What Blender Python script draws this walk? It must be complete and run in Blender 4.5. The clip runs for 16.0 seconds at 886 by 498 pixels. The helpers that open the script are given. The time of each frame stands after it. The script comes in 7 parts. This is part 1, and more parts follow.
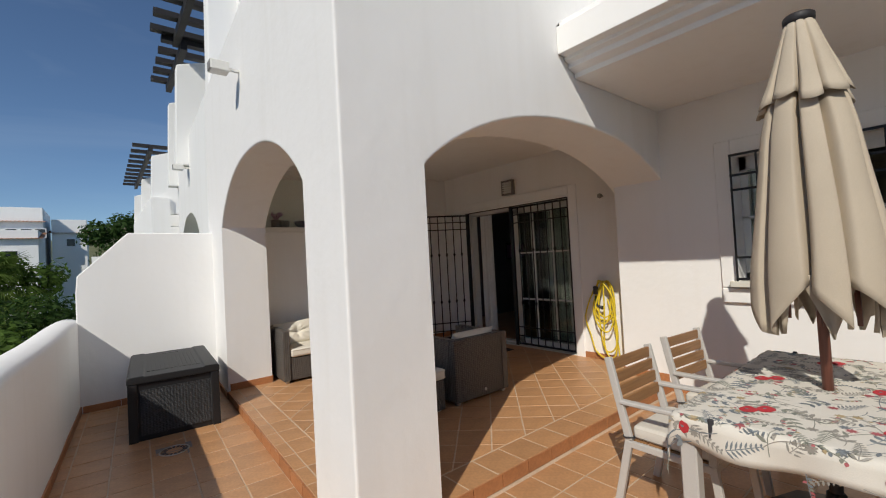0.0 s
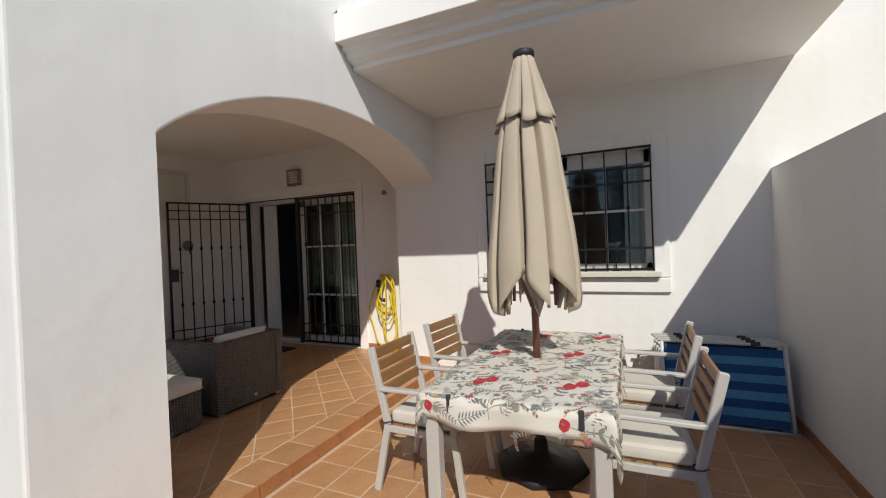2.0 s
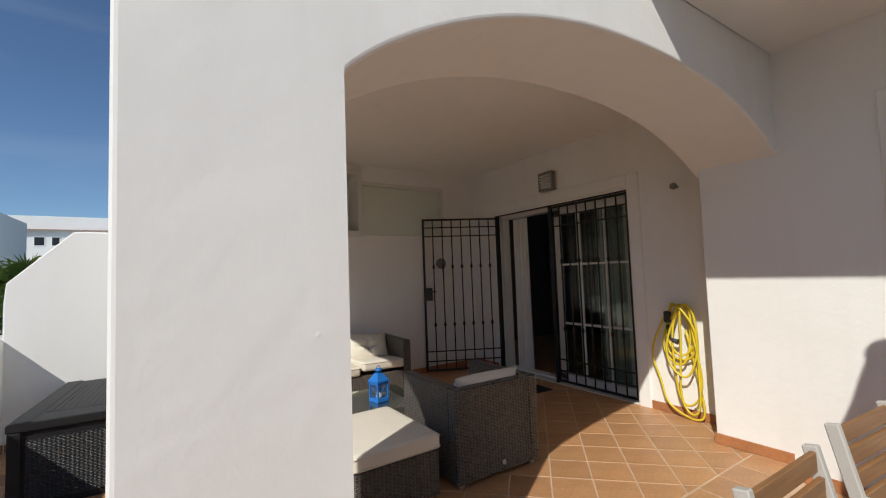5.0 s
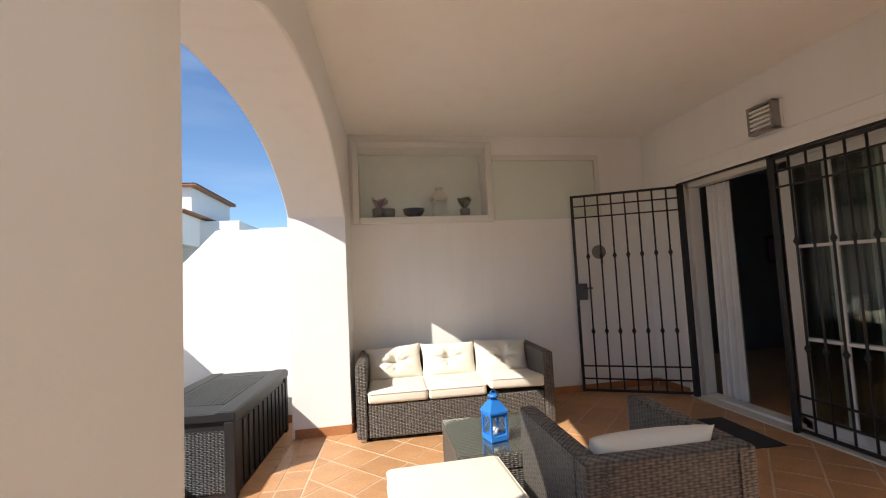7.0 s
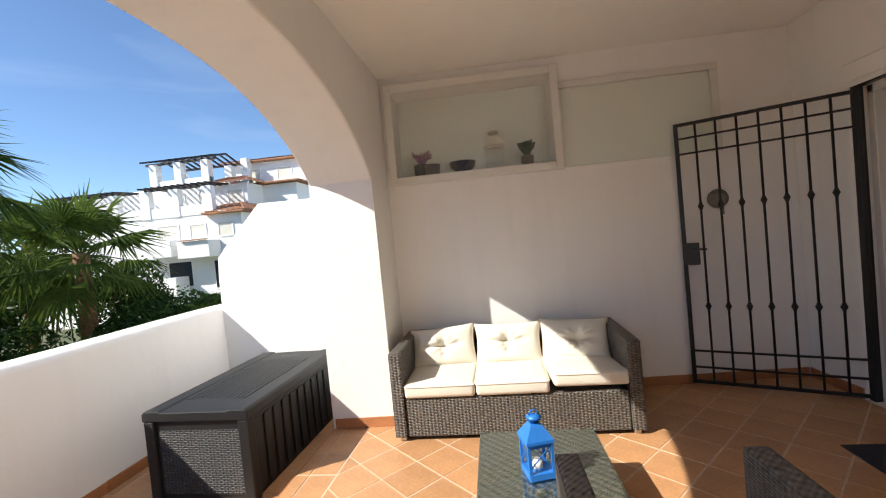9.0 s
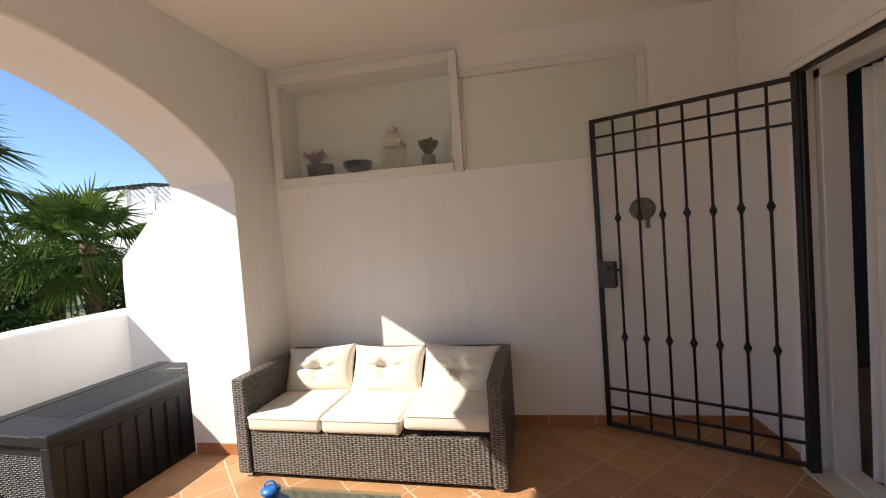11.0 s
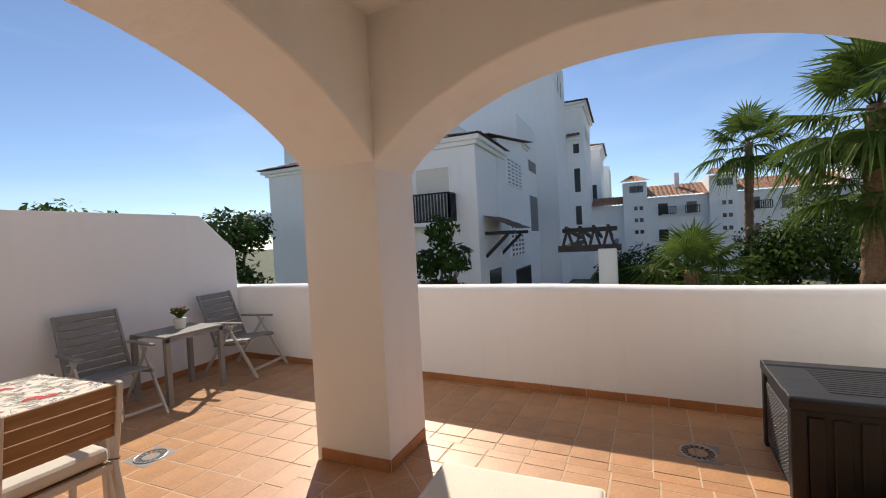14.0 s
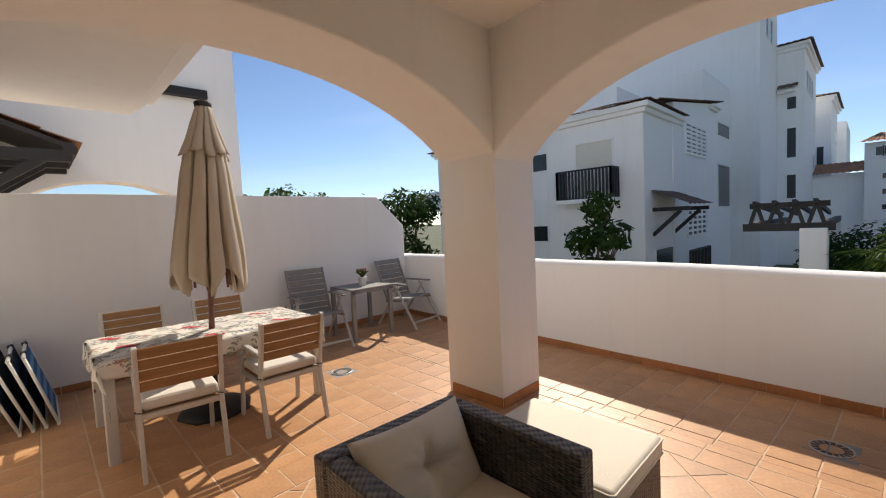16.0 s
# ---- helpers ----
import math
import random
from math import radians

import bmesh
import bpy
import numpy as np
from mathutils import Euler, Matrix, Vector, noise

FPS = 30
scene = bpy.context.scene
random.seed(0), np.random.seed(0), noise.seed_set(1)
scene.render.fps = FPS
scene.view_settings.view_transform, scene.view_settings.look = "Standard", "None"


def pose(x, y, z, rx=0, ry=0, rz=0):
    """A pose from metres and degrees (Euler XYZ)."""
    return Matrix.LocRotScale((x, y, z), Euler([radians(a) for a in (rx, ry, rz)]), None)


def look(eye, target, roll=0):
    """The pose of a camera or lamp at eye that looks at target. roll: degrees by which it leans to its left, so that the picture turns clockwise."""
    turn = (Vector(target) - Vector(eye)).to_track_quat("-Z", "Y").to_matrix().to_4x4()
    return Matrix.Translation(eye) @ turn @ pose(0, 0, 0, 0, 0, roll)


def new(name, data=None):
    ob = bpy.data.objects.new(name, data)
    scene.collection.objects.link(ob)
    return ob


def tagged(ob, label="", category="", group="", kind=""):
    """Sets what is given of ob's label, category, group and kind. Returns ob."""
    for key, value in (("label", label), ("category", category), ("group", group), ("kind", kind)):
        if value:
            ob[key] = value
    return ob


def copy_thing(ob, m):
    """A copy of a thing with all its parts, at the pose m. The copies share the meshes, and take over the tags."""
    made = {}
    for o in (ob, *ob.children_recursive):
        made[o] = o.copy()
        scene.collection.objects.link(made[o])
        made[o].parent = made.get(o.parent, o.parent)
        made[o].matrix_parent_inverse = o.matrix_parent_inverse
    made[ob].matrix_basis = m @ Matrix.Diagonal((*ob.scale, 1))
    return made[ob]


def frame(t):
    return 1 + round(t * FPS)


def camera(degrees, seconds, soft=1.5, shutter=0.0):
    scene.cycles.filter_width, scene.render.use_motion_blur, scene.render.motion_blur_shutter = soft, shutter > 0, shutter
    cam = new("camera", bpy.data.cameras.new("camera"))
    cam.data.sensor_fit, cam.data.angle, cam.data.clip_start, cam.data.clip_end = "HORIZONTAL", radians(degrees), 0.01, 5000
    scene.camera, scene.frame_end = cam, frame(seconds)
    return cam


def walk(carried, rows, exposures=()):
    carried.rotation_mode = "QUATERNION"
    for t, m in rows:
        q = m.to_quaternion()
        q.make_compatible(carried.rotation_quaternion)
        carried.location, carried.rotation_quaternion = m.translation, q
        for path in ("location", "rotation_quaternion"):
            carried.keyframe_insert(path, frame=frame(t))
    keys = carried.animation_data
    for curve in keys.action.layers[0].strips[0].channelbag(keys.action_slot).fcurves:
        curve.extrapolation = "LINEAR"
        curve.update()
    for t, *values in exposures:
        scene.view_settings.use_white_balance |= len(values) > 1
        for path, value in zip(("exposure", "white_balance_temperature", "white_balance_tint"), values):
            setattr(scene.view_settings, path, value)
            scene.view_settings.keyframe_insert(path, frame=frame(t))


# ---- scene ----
cam = camera(93.3, 16.0, 1.1)
PATH = [
    (0, (0.06, 0.098, 1.472), (1.328, 1.644, 1.515), -3.1),
    (0.5, (0.115, 0.081, 1.471), (1.612, 1.407, 1.471), -2.6),
    (1, (0.17, 0.056, 1.455), (1.833, 1.166, 1.431), -2.1),
    (1.5, (0.225, 0.003, 1.453), (2.008, 0.909, 1.418), -2.0),
    (2, (0.247, -0.021, 1.437), (2.073, 0.795, 1.416), -2.3),
    (2.5, (0.231, 0.008, 1.458), (2.002, 0.937, 1.461), -2.6),
    (3, (0.24, 0.138, 1.441), (1.933, 1.204, 1.47), -2.4),
    (3.5, (0.337, 0.368, 1.457), (1.935, 1.57, 1.511), -2.3),
    (4, (0.546, 0.519, 1.47), (2.023, 1.865, 1.53), -2.5),
    (4.5, (0.866, 0.672, 1.463), (2.171, 2.185, 1.552), -2.3),
    (5, (1.075, 0.873, 1.432), (2.17, 2.543, 1.548), -2.1),
    (7.3, (1.966, 1.725, 1.391), (2.16, 3.713, 1.498), -3.2),
    (7.5, (2.053, 1.784, 1.427), (2.138, 3.781, 1.503), -3.5),
    (8, (2.226, 1.916, 1.436), (2.044, 3.908, 1.464), -4.0),
    (8.5, (2.306, 2.096, 1.402), (2.033, 4.077, 1.368), -4.5),
    (9, (2.381, 2.315, 1.476), (2.199, 4.306, 1.418), -5.5),
    (9.5, (2.604, 2.458, 1.493), (2.53, 4.456, 1.42), -6.1),
    (12, (3.713, 3.185, 1.507), (2.719, 4.918, 1.423), -2.7),
    (12.5, (3.672, 3.364, 1.466), (2.23, 4.748, 1.376), -2.6),
    (13, (3.583, 3.518, 1.475), (1.725, 4.256, 1.412), -2.6),
    (13.5, (3.618, 3.7, 1.488), (1.633, 3.462, 1.452), -2.9),
    (14, (3.637, 3.863, 1.504), (1.802, 3.069, 1.455), -3.0),
    (14.5, (3.753, 3.959, 1.469), (2.018, 2.973, 1.333), -3.3),
    (15, (3.848, 4.064, 1.486), (2.229, 2.896, 1.359), -3.0),
    (15.5, (3.821, 4.271, 1.494), (2.337, 2.936, 1.373), -2.8),
    (16, (3.887, 4.42, 1.501), (2.497, 2.988, 1.377), -2.7),
]
EXPOSURES = [(0.0, -0.28, 6450, 8), (2.0, -0.19, 6350, 7), (5.0, -0.12, 6350, 7), (7.5, 0.93, 6550, 8), (8.5, 0.82, 6550, 8), (9.5, 0.96, 6600, 9), (12.0, 0.96, 6850, 11), (13.0, 0.60, 7050, 13), (14.0, 0.34, 7050, 13), (16.0, 0.34, 7050, 12)]
walk(cam, [(t, look(eye, target, roll)) for t, eye, target, roll in PATH], EXPOSURES)
SKY, SUN = 0.108, 4.2

# ---- world, sun, exposure ----
def make_world():
    w = bpy.data.worlds.new("sky")
    scene.world = w
    w.use_nodes = True
    nt = w.node_tree
    nt.nodes.clear()
    out = nt.nodes.new("ShaderNodeOutputWorld")
    bg = nt.nodes.new("ShaderNodeBackground")
    sky = nt.nodes.new("ShaderNodeTexSky")
    sky.sky_type = "NISHITA"
    sky.sun_disc = False
    sky.sun_elevation = radians(40)
    sky.sun_rotation = radians(239.2)
    sky.air_density, sky.dust_density, sky.ozone_density = 0.85, 0.1, 5.0
    tc = nt.nodes.new("ShaderNodeTexCoord")
    mp = nt.nodes.new("ShaderNodeMapping")
    mp.inputs["Scale"].default_value = (1.0, 2.2, 7.0)
    mp.inputs["Rotation"].default_value = (0.15, 0.1, 0.5)
    nz = nt.nodes.new("ShaderNodeTexNoise")
    nz.inputs["Scale"].default_value, nz.inputs["Detail"].default_value, nz.inputs["Distortion"].default_value = 1.3, 7, 0.8
    cr = nt.nodes.new("ShaderNodeValToRGB")
    cr.color_ramp.elements[0].position, cr.color_ramp.elements[1].position = 0.5, 0.85
    cr.color_ramp.elements[0].color = (0, 0, 0, 1)
    cr.color_ramp.elements[1].color = (0.13, 0.13, 0.13, 1)
    mix = nt.nodes.new("ShaderNodeMix")
    mix.data_type = "RGBA"
    mix.inputs["B"].default_value = (7.5, 8.2, 9.0, 1)
    nt.links.new(tc.outputs["Generated"], mp.inputs["Vector"])
    nt.links.new(mp.outputs["Vector"], nz.inputs["Vector"])
    nt.links.new(nz.outputs["Fac"], cr.inputs["Fac"])
    nt.links.new(cr.outputs["Color"], mix.inputs["Factor"])
    nt.links.new(sky.outputs["Color"], mix.inputs["A"])
    nt.links.new(mix.outputs["Result"], bg.inputs["Color"])
    bg.inputs["Strength"].default_value = SKY
    nt.links.new(bg.outputs["Background"], out.inputs["Surface"])


make_world()
sun = new("sun", bpy.data.lights.new("sun", "SUN"))
sun.data.energy, sun.data.angle, sun.data.color = SUN, radians(0.55), (1.0, 0.93, 0.83)
sun.matrix_world = look((-10, -5.95, 12), (0, 0, 2.05))

# ---- materials ----
def material(name):
    m = bpy.data.materials.new(name)
    m.use_nodes = True
    nt = m.node_tree
    return m, nt, nt.nodes["Principled BSDF"]


def surface(name, colour, rough=0.6, metal=0.0, vary=0.15, scale=6.0, fine=60.0, bump=0.1, dist=0.01, objvary=0.0, spec=0.5):
    """A painted or natural surface with colour variation at two scales and fine relief."""
    m, nt, b = material(name)
    N, L = nt.nodes, nt.links
    tc = N.new("ShaderNodeTexCoord")
    n1, n2 = N.new("ShaderNodeTexNoise"), N.new("ShaderNodeTexNoise")
    n1.inputs["Scale"].default_value, n1.inputs["Detail"].default_value = scale, 5
    n2.inputs["Scale"].default_value, n2.inputs["Detail"].default_value = fine, 4
    L.new(tc.outputs["Object"], n1.inputs["Vector"])
    L.new(tc.outputs["Object"], n2.inputs["Vector"])
    add = N.new("ShaderNodeMath"); add.operation = "ADD"
    L.new(n1.outputs["Fac"], add.inputs[0]); L.new(n2.outputs["Fac"], add.inputs[1])
    src = add.outputs[0]
    if objvary:
        oi = N.new("ShaderNodeObjectInfo")
        mu = N.new("ShaderNodeMath"); mu.operation = "MULTIPLY_ADD"
        mu.inputs[1].default_value, mu.inputs[2].default_value = objvary, -objvary / 2
        ad = N.new("ShaderNodeMath"); ad.operation = "ADD"
        L.new(oi.outputs["Random"], mu.inputs[0]); L.new(mu.outputs[0], ad.inputs[0]); L.new(src, ad.inputs[1])
        src = ad.outputs[0]
    mr = N.new("ShaderNodeMapRange")
    mr.inputs["From Min"].default_value, mr.inputs["From Max"].default_value = 0.6, 1.4
    L.new(src, mr.inputs["Value"])
    mx = N.new("ShaderNodeMix"); mx.data_type = "RGBA"
    c = colour
    mx.inputs["A"].default_value = (c[0] * (1 - vary), c[1] * (1 - vary), c[2] * (1 - vary), 1)
    mx.inputs["B"].default_value = (min(1, c[0] * (1 + vary)), min(1, c[1] * (1 + vary)), min(1, c[2] * (1 + vary)), 1)
    L.new(mr.outputs["Result"], mx.inputs["Factor"])
    L.new(mx.outputs["Result"], b.inputs["Base Color"])
    b.inputs["Roughness"].default_value, b.inputs["Metallic"].default_value = rough, metal
    b.inputs["Specular IOR Level"].default_value = spec
    if bump:
        bp = N.new("ShaderNodeBump")
        bp.inputs["Strength"].default_value, bp.inputs["Distance"].default_value = bump, dist
        L.new(add.outputs[0], bp.inputs["Height"])
        L.new(bp.outputs["Normal"], b.inputs["Normal"])
    return m


def plaster(name, colour=(0.90, 0.89, 0.87), bump=0.48):
    """Hand-trowelled white wall: broad swells, fine grit, faint streaks."""
    m, nt, b = material(name)
    N, L = nt.nodes, nt.links
    tc = N.new("ShaderNodeTexCoord")
    ns = []
    for sc, de in ((1.6, 3), (14, 4), (150, 2)):
        n = N.new("ShaderNodeTexNoise")
        n.inputs["Scale"].default_value, n.inputs["Detail"].default_value = sc, de
        L.new(tc.outputs["Object"], n.inputs["Vector"])
        ns.append(n)
    mp = N.new("ShaderNodeMapping"); mp.inputs["Scale"].default_value = (7, 7, 0.5)
    st = N.new("ShaderNodeTexNoise"); st.inputs["Scale"].default_value, st.inputs["Detail"].default_value = 1.0, 6
    L.new(tc.outputs["Object"], mp.inputs["Vector"]); L.new(mp.outputs["Vector"], st.inputs["Vector"])
    mr = N.new("ShaderNodeMapRange")
    mr.inputs["From Min"].default_value, mr.inputs["From Max"].default_value = 0.52, 0.8
    L.new(st.outputs["Fac"], mr.inputs["Value"])
    mx = N.new("ShaderNodeMix"); mx.data_type = "RGBA"
    mx.inputs["A"].default_value = (*colour, 1)
    mx.inputs["B"].default_value = (colour[0] * 0.965, colour[1] * 0.96, colour[2] * 0.95, 1)
    L.new(mr.outputs["Result"], mx.inputs["Factor"])
    mx2 = N.new("ShaderNodeMix"); mx2.data_type = "RGBA"; mx2.blend_type = "MULTIPLY"
    mr2 = N.new("ShaderNodeMapRange")
    mr2.inputs["To Min"].default_value, mr2.inputs["To Max"].default_value = 0.0, 0.12
    L.new(ns[0].outputs["Fac"], mr2.inputs["Value"])
    L.new(mr2.outputs["Result"], mx2.inputs["Factor"])
    mx2.inputs["B"].default_value = (0.75, 0.74, 0.72, 1)
    L.new(mx.outputs["Result"], mx2.inputs["A"])
    L.new(mx2.outputs["Result"], b.inputs["Base Color"])
    b.inputs["Roughness"].default_value = 0.85
    b.inputs["Specular IOR Level"].default_value = 0.25
    m1 = N.new("ShaderNodeMath"); m1.operation = "MULTIPLY_ADD"; m1.inputs[1].default_value = 0.17
    L.new(ns[1].outputs["Fac"], m1.inputs[0]); L.new(ns[0].outputs["Fac"], m1.inputs[2])
    m2 = N.new("ShaderNodeMath"); m2.operation = "MULTIPLY_ADD"; m2.inputs[1].default_value = 0.018
    L.new(ns[2].outputs["Fac"], m2.inputs[0]); L.new(m1.outputs[0], m2.inputs[2])
    mp2 = N.new("ShaderNodeMapping"); mp2.inputs["Scale"].default_value = (60, 60, 4)
    br = N.new("ShaderNodeTexNoise"); br.inputs["Scale"].default_value, br.inputs["Detail"].default_value = 1.0, 4
    L.new(tc.outputs["Object"], mp2.inputs["Vector"]); L.new(mp2.outputs["Vector"], br.inputs["Vector"])
    m3 = N.new("ShaderNodeMath"); m3.operation = "MULTIPLY_ADD"; m3.inputs[1].default_value = 0.014
    L.new(br.outputs["Fac"], m3.inputs[0]); L.new(m2.outputs[0], m3.inputs[2])
    bl = N.new("ShaderNodeTexVoronoi"); bl.inputs["Scale"].default_value = 5.5
    L.new(tc.outputs["Object"], bl.inputs["Vector"])
    blob = N.new("ShaderNodeMapRange"); blob.inputs["From Min"].default_value, blob.inputs["From Max"].default_value = 0.0, 0.055
    blob.inputs["To Min"].default_value, blob.inputs["To Max"].default_value = 0.10, 0.0
    L.new(bl.outputs["Distance"], blob.inputs["Value"])
    m4 = N.new("ShaderNodeMath"); m4.operation = "ADD"
    L.new(m3.outputs[0], m4.inputs[0]); L.new(blob.outputs["Result"], m4.inputs[1])
    bp = N.new("ShaderNodeBump")
    bp.inputs["Strength"].default_value, bp.inputs["Distance"].default_value = bump, 0.03
    L.new(m4.outputs[0], bp.inputs["Height"]); L.new(bp.outputs["Normal"], b.inputs["Normal"])
    return m


def weave(name, colour, pitch_u=0.03, pitch_v=0.012, bump=0.9):
    """Flat synthetic strands woven over uprights; u runs along x plus y, v up z."""
    m, nt, b = material(name)
    N, L = nt.nodes, nt.links
    tc = N.new("ShaderNodeTexCoord")
    sp = N.new("ShaderNodeSeparateXYZ"); L.new(tc.outputs["Object"], sp.inputs[0])
    u = N.new("ShaderNodeMath"); u.operation = "ADD"; L.new(sp.outputs[0], u.inputs[0]); L.new(sp.outputs[1], u.inputs[1])
    v0 = N.new("ShaderNodeMath"); v0.operation = "SUBTRACT"; L.new(sp.outputs[0], v0.inputs[0]); L.new(sp.outputs[1], v0.inputs[1])
    v = N.new("ShaderNodeMath"); v.operation = "MULTIPLY_ADD"; v.inputs[1].default_value = 0.5
    L.new(v0.outputs[0], v.inputs[0]); L.new(sp.outputs[2], v.inputs[2])
    def wave(src, k):
        s = N.new("ShaderNodeMath"); s.operation = "MULTIPLY"; s.inputs[1].default_value = k; L.new(src, s.inputs[0])
        w = N.new("ShaderNodeMath"); w.operation = "SINE"; L.new(s.outputs[0], w.inputs[0])
        return w.outputs[0]
    a = wave(u.outputs[0], math.pi / pitch_u)
    c = wave(sp.outputs[2], math.pi / pitch_v)
    d = wave(v0.outputs[0], math.pi / 0.012)
    ac = N.new("ShaderNodeMath"); ac.operation = "MULTIPLY"; L.new(a, ac.inputs[0]); L.new(c, ac.inputs[1])
    c2 = N.new("ShaderNodeMath"); c2.operation = "ABSOLUTE"; L.new(c, c2.inputs[0])
    h0 = N.new("ShaderNodeMath"); h0.operation = "MULTIPLY_ADD"; h0.inputs[1].default_value = 0.5
    L.new(ac.outputs[0], h0.inputs[0]); L.new(c2.outputs[0], h0.inputs[2])
    h = N.new("ShaderNodeMath"); h.operation = "MULTIPLY_ADD"; h.inputs[1].default_value = 0.3
    L.new(d, h.inputs[0]); L.new(h0.outputs[0], h.inputs[2])
    nz = N.new("ShaderNodeTexNoise"); nz.inputs["Scale"].default_value = 40
    L.new(tc.outputs["Object"], nz.inputs["Vector"])
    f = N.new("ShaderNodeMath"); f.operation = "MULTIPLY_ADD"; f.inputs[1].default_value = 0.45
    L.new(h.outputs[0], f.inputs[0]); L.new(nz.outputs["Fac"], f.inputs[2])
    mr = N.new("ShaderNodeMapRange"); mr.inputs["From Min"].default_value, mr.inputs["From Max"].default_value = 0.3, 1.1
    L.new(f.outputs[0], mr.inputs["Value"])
    # Groove shade is put into the colour: near black low, lighter on strand crowns.
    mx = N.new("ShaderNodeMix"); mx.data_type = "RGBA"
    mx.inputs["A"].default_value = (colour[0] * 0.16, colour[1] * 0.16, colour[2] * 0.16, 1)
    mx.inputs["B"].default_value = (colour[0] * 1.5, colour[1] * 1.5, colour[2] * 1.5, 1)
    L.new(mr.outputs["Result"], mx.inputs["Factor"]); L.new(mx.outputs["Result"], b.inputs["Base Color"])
    b.inputs["Roughness"].default_value = 0.45
    bp = N.new("ShaderNodeBump"); bp.inputs["Strength"].default_value, bp.inputs["Distance"].default_value = bump, 0.005
    L.new(h.outputs[0], bp.inputs["Height"]); L.new(bp.outputs["Normal"], b.inputs["Normal"])
    return m


def wood(name, colour, axis="X", rough=0.5):
    m, nt, b = material(name)
    N, L = nt.nodes, nt.links
    tc = N.new("ShaderNodeTexCoord")
    mp = N.new("ShaderNodeMapping")
    mp.inputs["Scale"].default_value = {"X": (1, 14, 14), "Y": (14, 1, 14), "Z": (14, 14, 1)}[axis]
    oi = N.new("ShaderNodeObjectInfo")
    ad = N.new("ShaderNodeVectorMath"); ad.operation = "ADD"
    L.new(tc.outputs["Object"], ad.inputs[0]); L.new(oi.outputs["Random"], ad.inputs[1])
    L.new(ad.outputs[0], mp.inputs["Vector"])
    n = N.new("ShaderNodeTexNoise"); n.inputs["Scale"].default_value, n.inputs["Detail"].default_value, n.inputs["Distortion"].default_value = 4, 6, 0.6
    L.new(mp.outputs["Vector"], n.inputs["Vector"])
    mr = N.new("ShaderNodeMapRange"); mr.inputs["From Min"].default_value, mr.inputs["From Max"].default_value = 0.3, 0.7
    L.new(n.outputs["Fac"], mr.inputs["Value"])
    mx = N.new("ShaderNodeMix"); mx.data_type = "RGBA"
    mx.inputs["A"].default_value = (colour[0] * 0.8, colour[1] * 0.78, colour[2] * 0.75, 1)
    mx.inputs["B"].default_value = (colour[0] * 1.14, colour[1] * 1.14, colour[2] * 1.14, 1)
    L.new(mr.outputs["Result"], mx.inputs["Factor"]); L.new(mx.outputs["Result"], b.inputs["Base Color"])
    b.inputs["Roughness"].default_value = rough
    bp = N.new("ShaderNodeBump"); bp.inputs["Strength"].default_value, bp.inputs["Distance"].default_value = 0.2, 0.003
    L.new(n.outputs["Fac"], bp.inputs["Height"]); L.new(bp.outputs["Normal"], b.inputs["Normal"])
    return m


def hazy_pane(name, clear=0.7, tint=(0.80, 0.86, 0.80)):
    """Frosted or dusty glass: part clear, part milky."""
    m, nt, b = material(name)
    N, L = nt.nodes, nt.links
    tr = N.new("ShaderNodeBsdfTransparent")
    ms = N.new("ShaderNodeMixShader"); ms.inputs[0].default_value = clear
    b.inputs["Base Color"].default_value = (*tint, 1)
    b.inputs["Roughness"].default_value = 0.35
    L.new(b.outputs[0], ms.inputs[1]); L.new(tr.outputs[0], ms.inputs[2])
    L.new(ms.outputs[0], N["Material Output"].inputs["Surface"])
    return m


def window_glass(name, ior=1.6, tint=(0.82, 0.87, 0.85)):
    """Thin clear glass: mirror-like at a slant, see-through head on."""
    m, nt, b = material(name)
    N, L = nt.nodes, nt.links
    gl = N.new("ShaderNodeBsdfGlossy"); gl.inputs["Roughness"].default_value = 0.02
    tr = N.new("ShaderNodeBsdfTransparent"); tr.inputs["Color"].default_value = (*tint, 1)
    lw = N.new("ShaderNodeLayerWeight"); lw.inputs["Blend"].default_value = 0.5
    pw = N.new("ShaderNodeMath"); pw.operation = "POWER"; pw.inputs[1].default_value = 3.5
    L.new(lw.outputs["Facing"], pw.inputs[0])
    fr = N.new("ShaderNodeMath"); fr.operation = "MULTIPLY_ADD"; fr.use_clamp = True
    fr.inputs[1].default_value, fr.inputs[2].default_value = 0.85, ((ior - 1) / (ior + 1)) ** 2
    L.new(pw.outputs[0], fr.inputs[0])
    ms = N.new("ShaderNodeMixShader")
    L.new(fr.outputs[0], ms.inputs[0]); L.new(tr.outputs[0], ms.inputs[1]); L.new(gl.outputs[0], ms.inputs[2])
    L.new(ms.outputs[0], N["Material Output"].inputs["Surface"])
    return m


def leaf(name, colour, objvary=0.0):
    m = surface(name, colour, rough=0.6, vary=0.45, scale=2.0, fine=9.0, bump=0.0, objvary=objvary, spec=0.12)
    nt = m.node_tree
    b = nt.nodes["Principled BSDF"]
    tl = nt.nodes.new("ShaderNodeBsdfTranslucent")
    ms = nt.nodes.new("ShaderNodeMixShader"); ms.inputs[0].default_value = 0.38
    src = b.inputs["Base Color"].links[0].from_socket
    nt.links.new(src, tl.inputs["Color"])
    nt.links.new(b.outputs[0], ms.inputs[1]); nt.links.new(tl.outputs[0], ms.inputs[2])
    nt.links.new(ms.outputs[0], nt.nodes["Material Output"].inputs["Surface"])
    return m


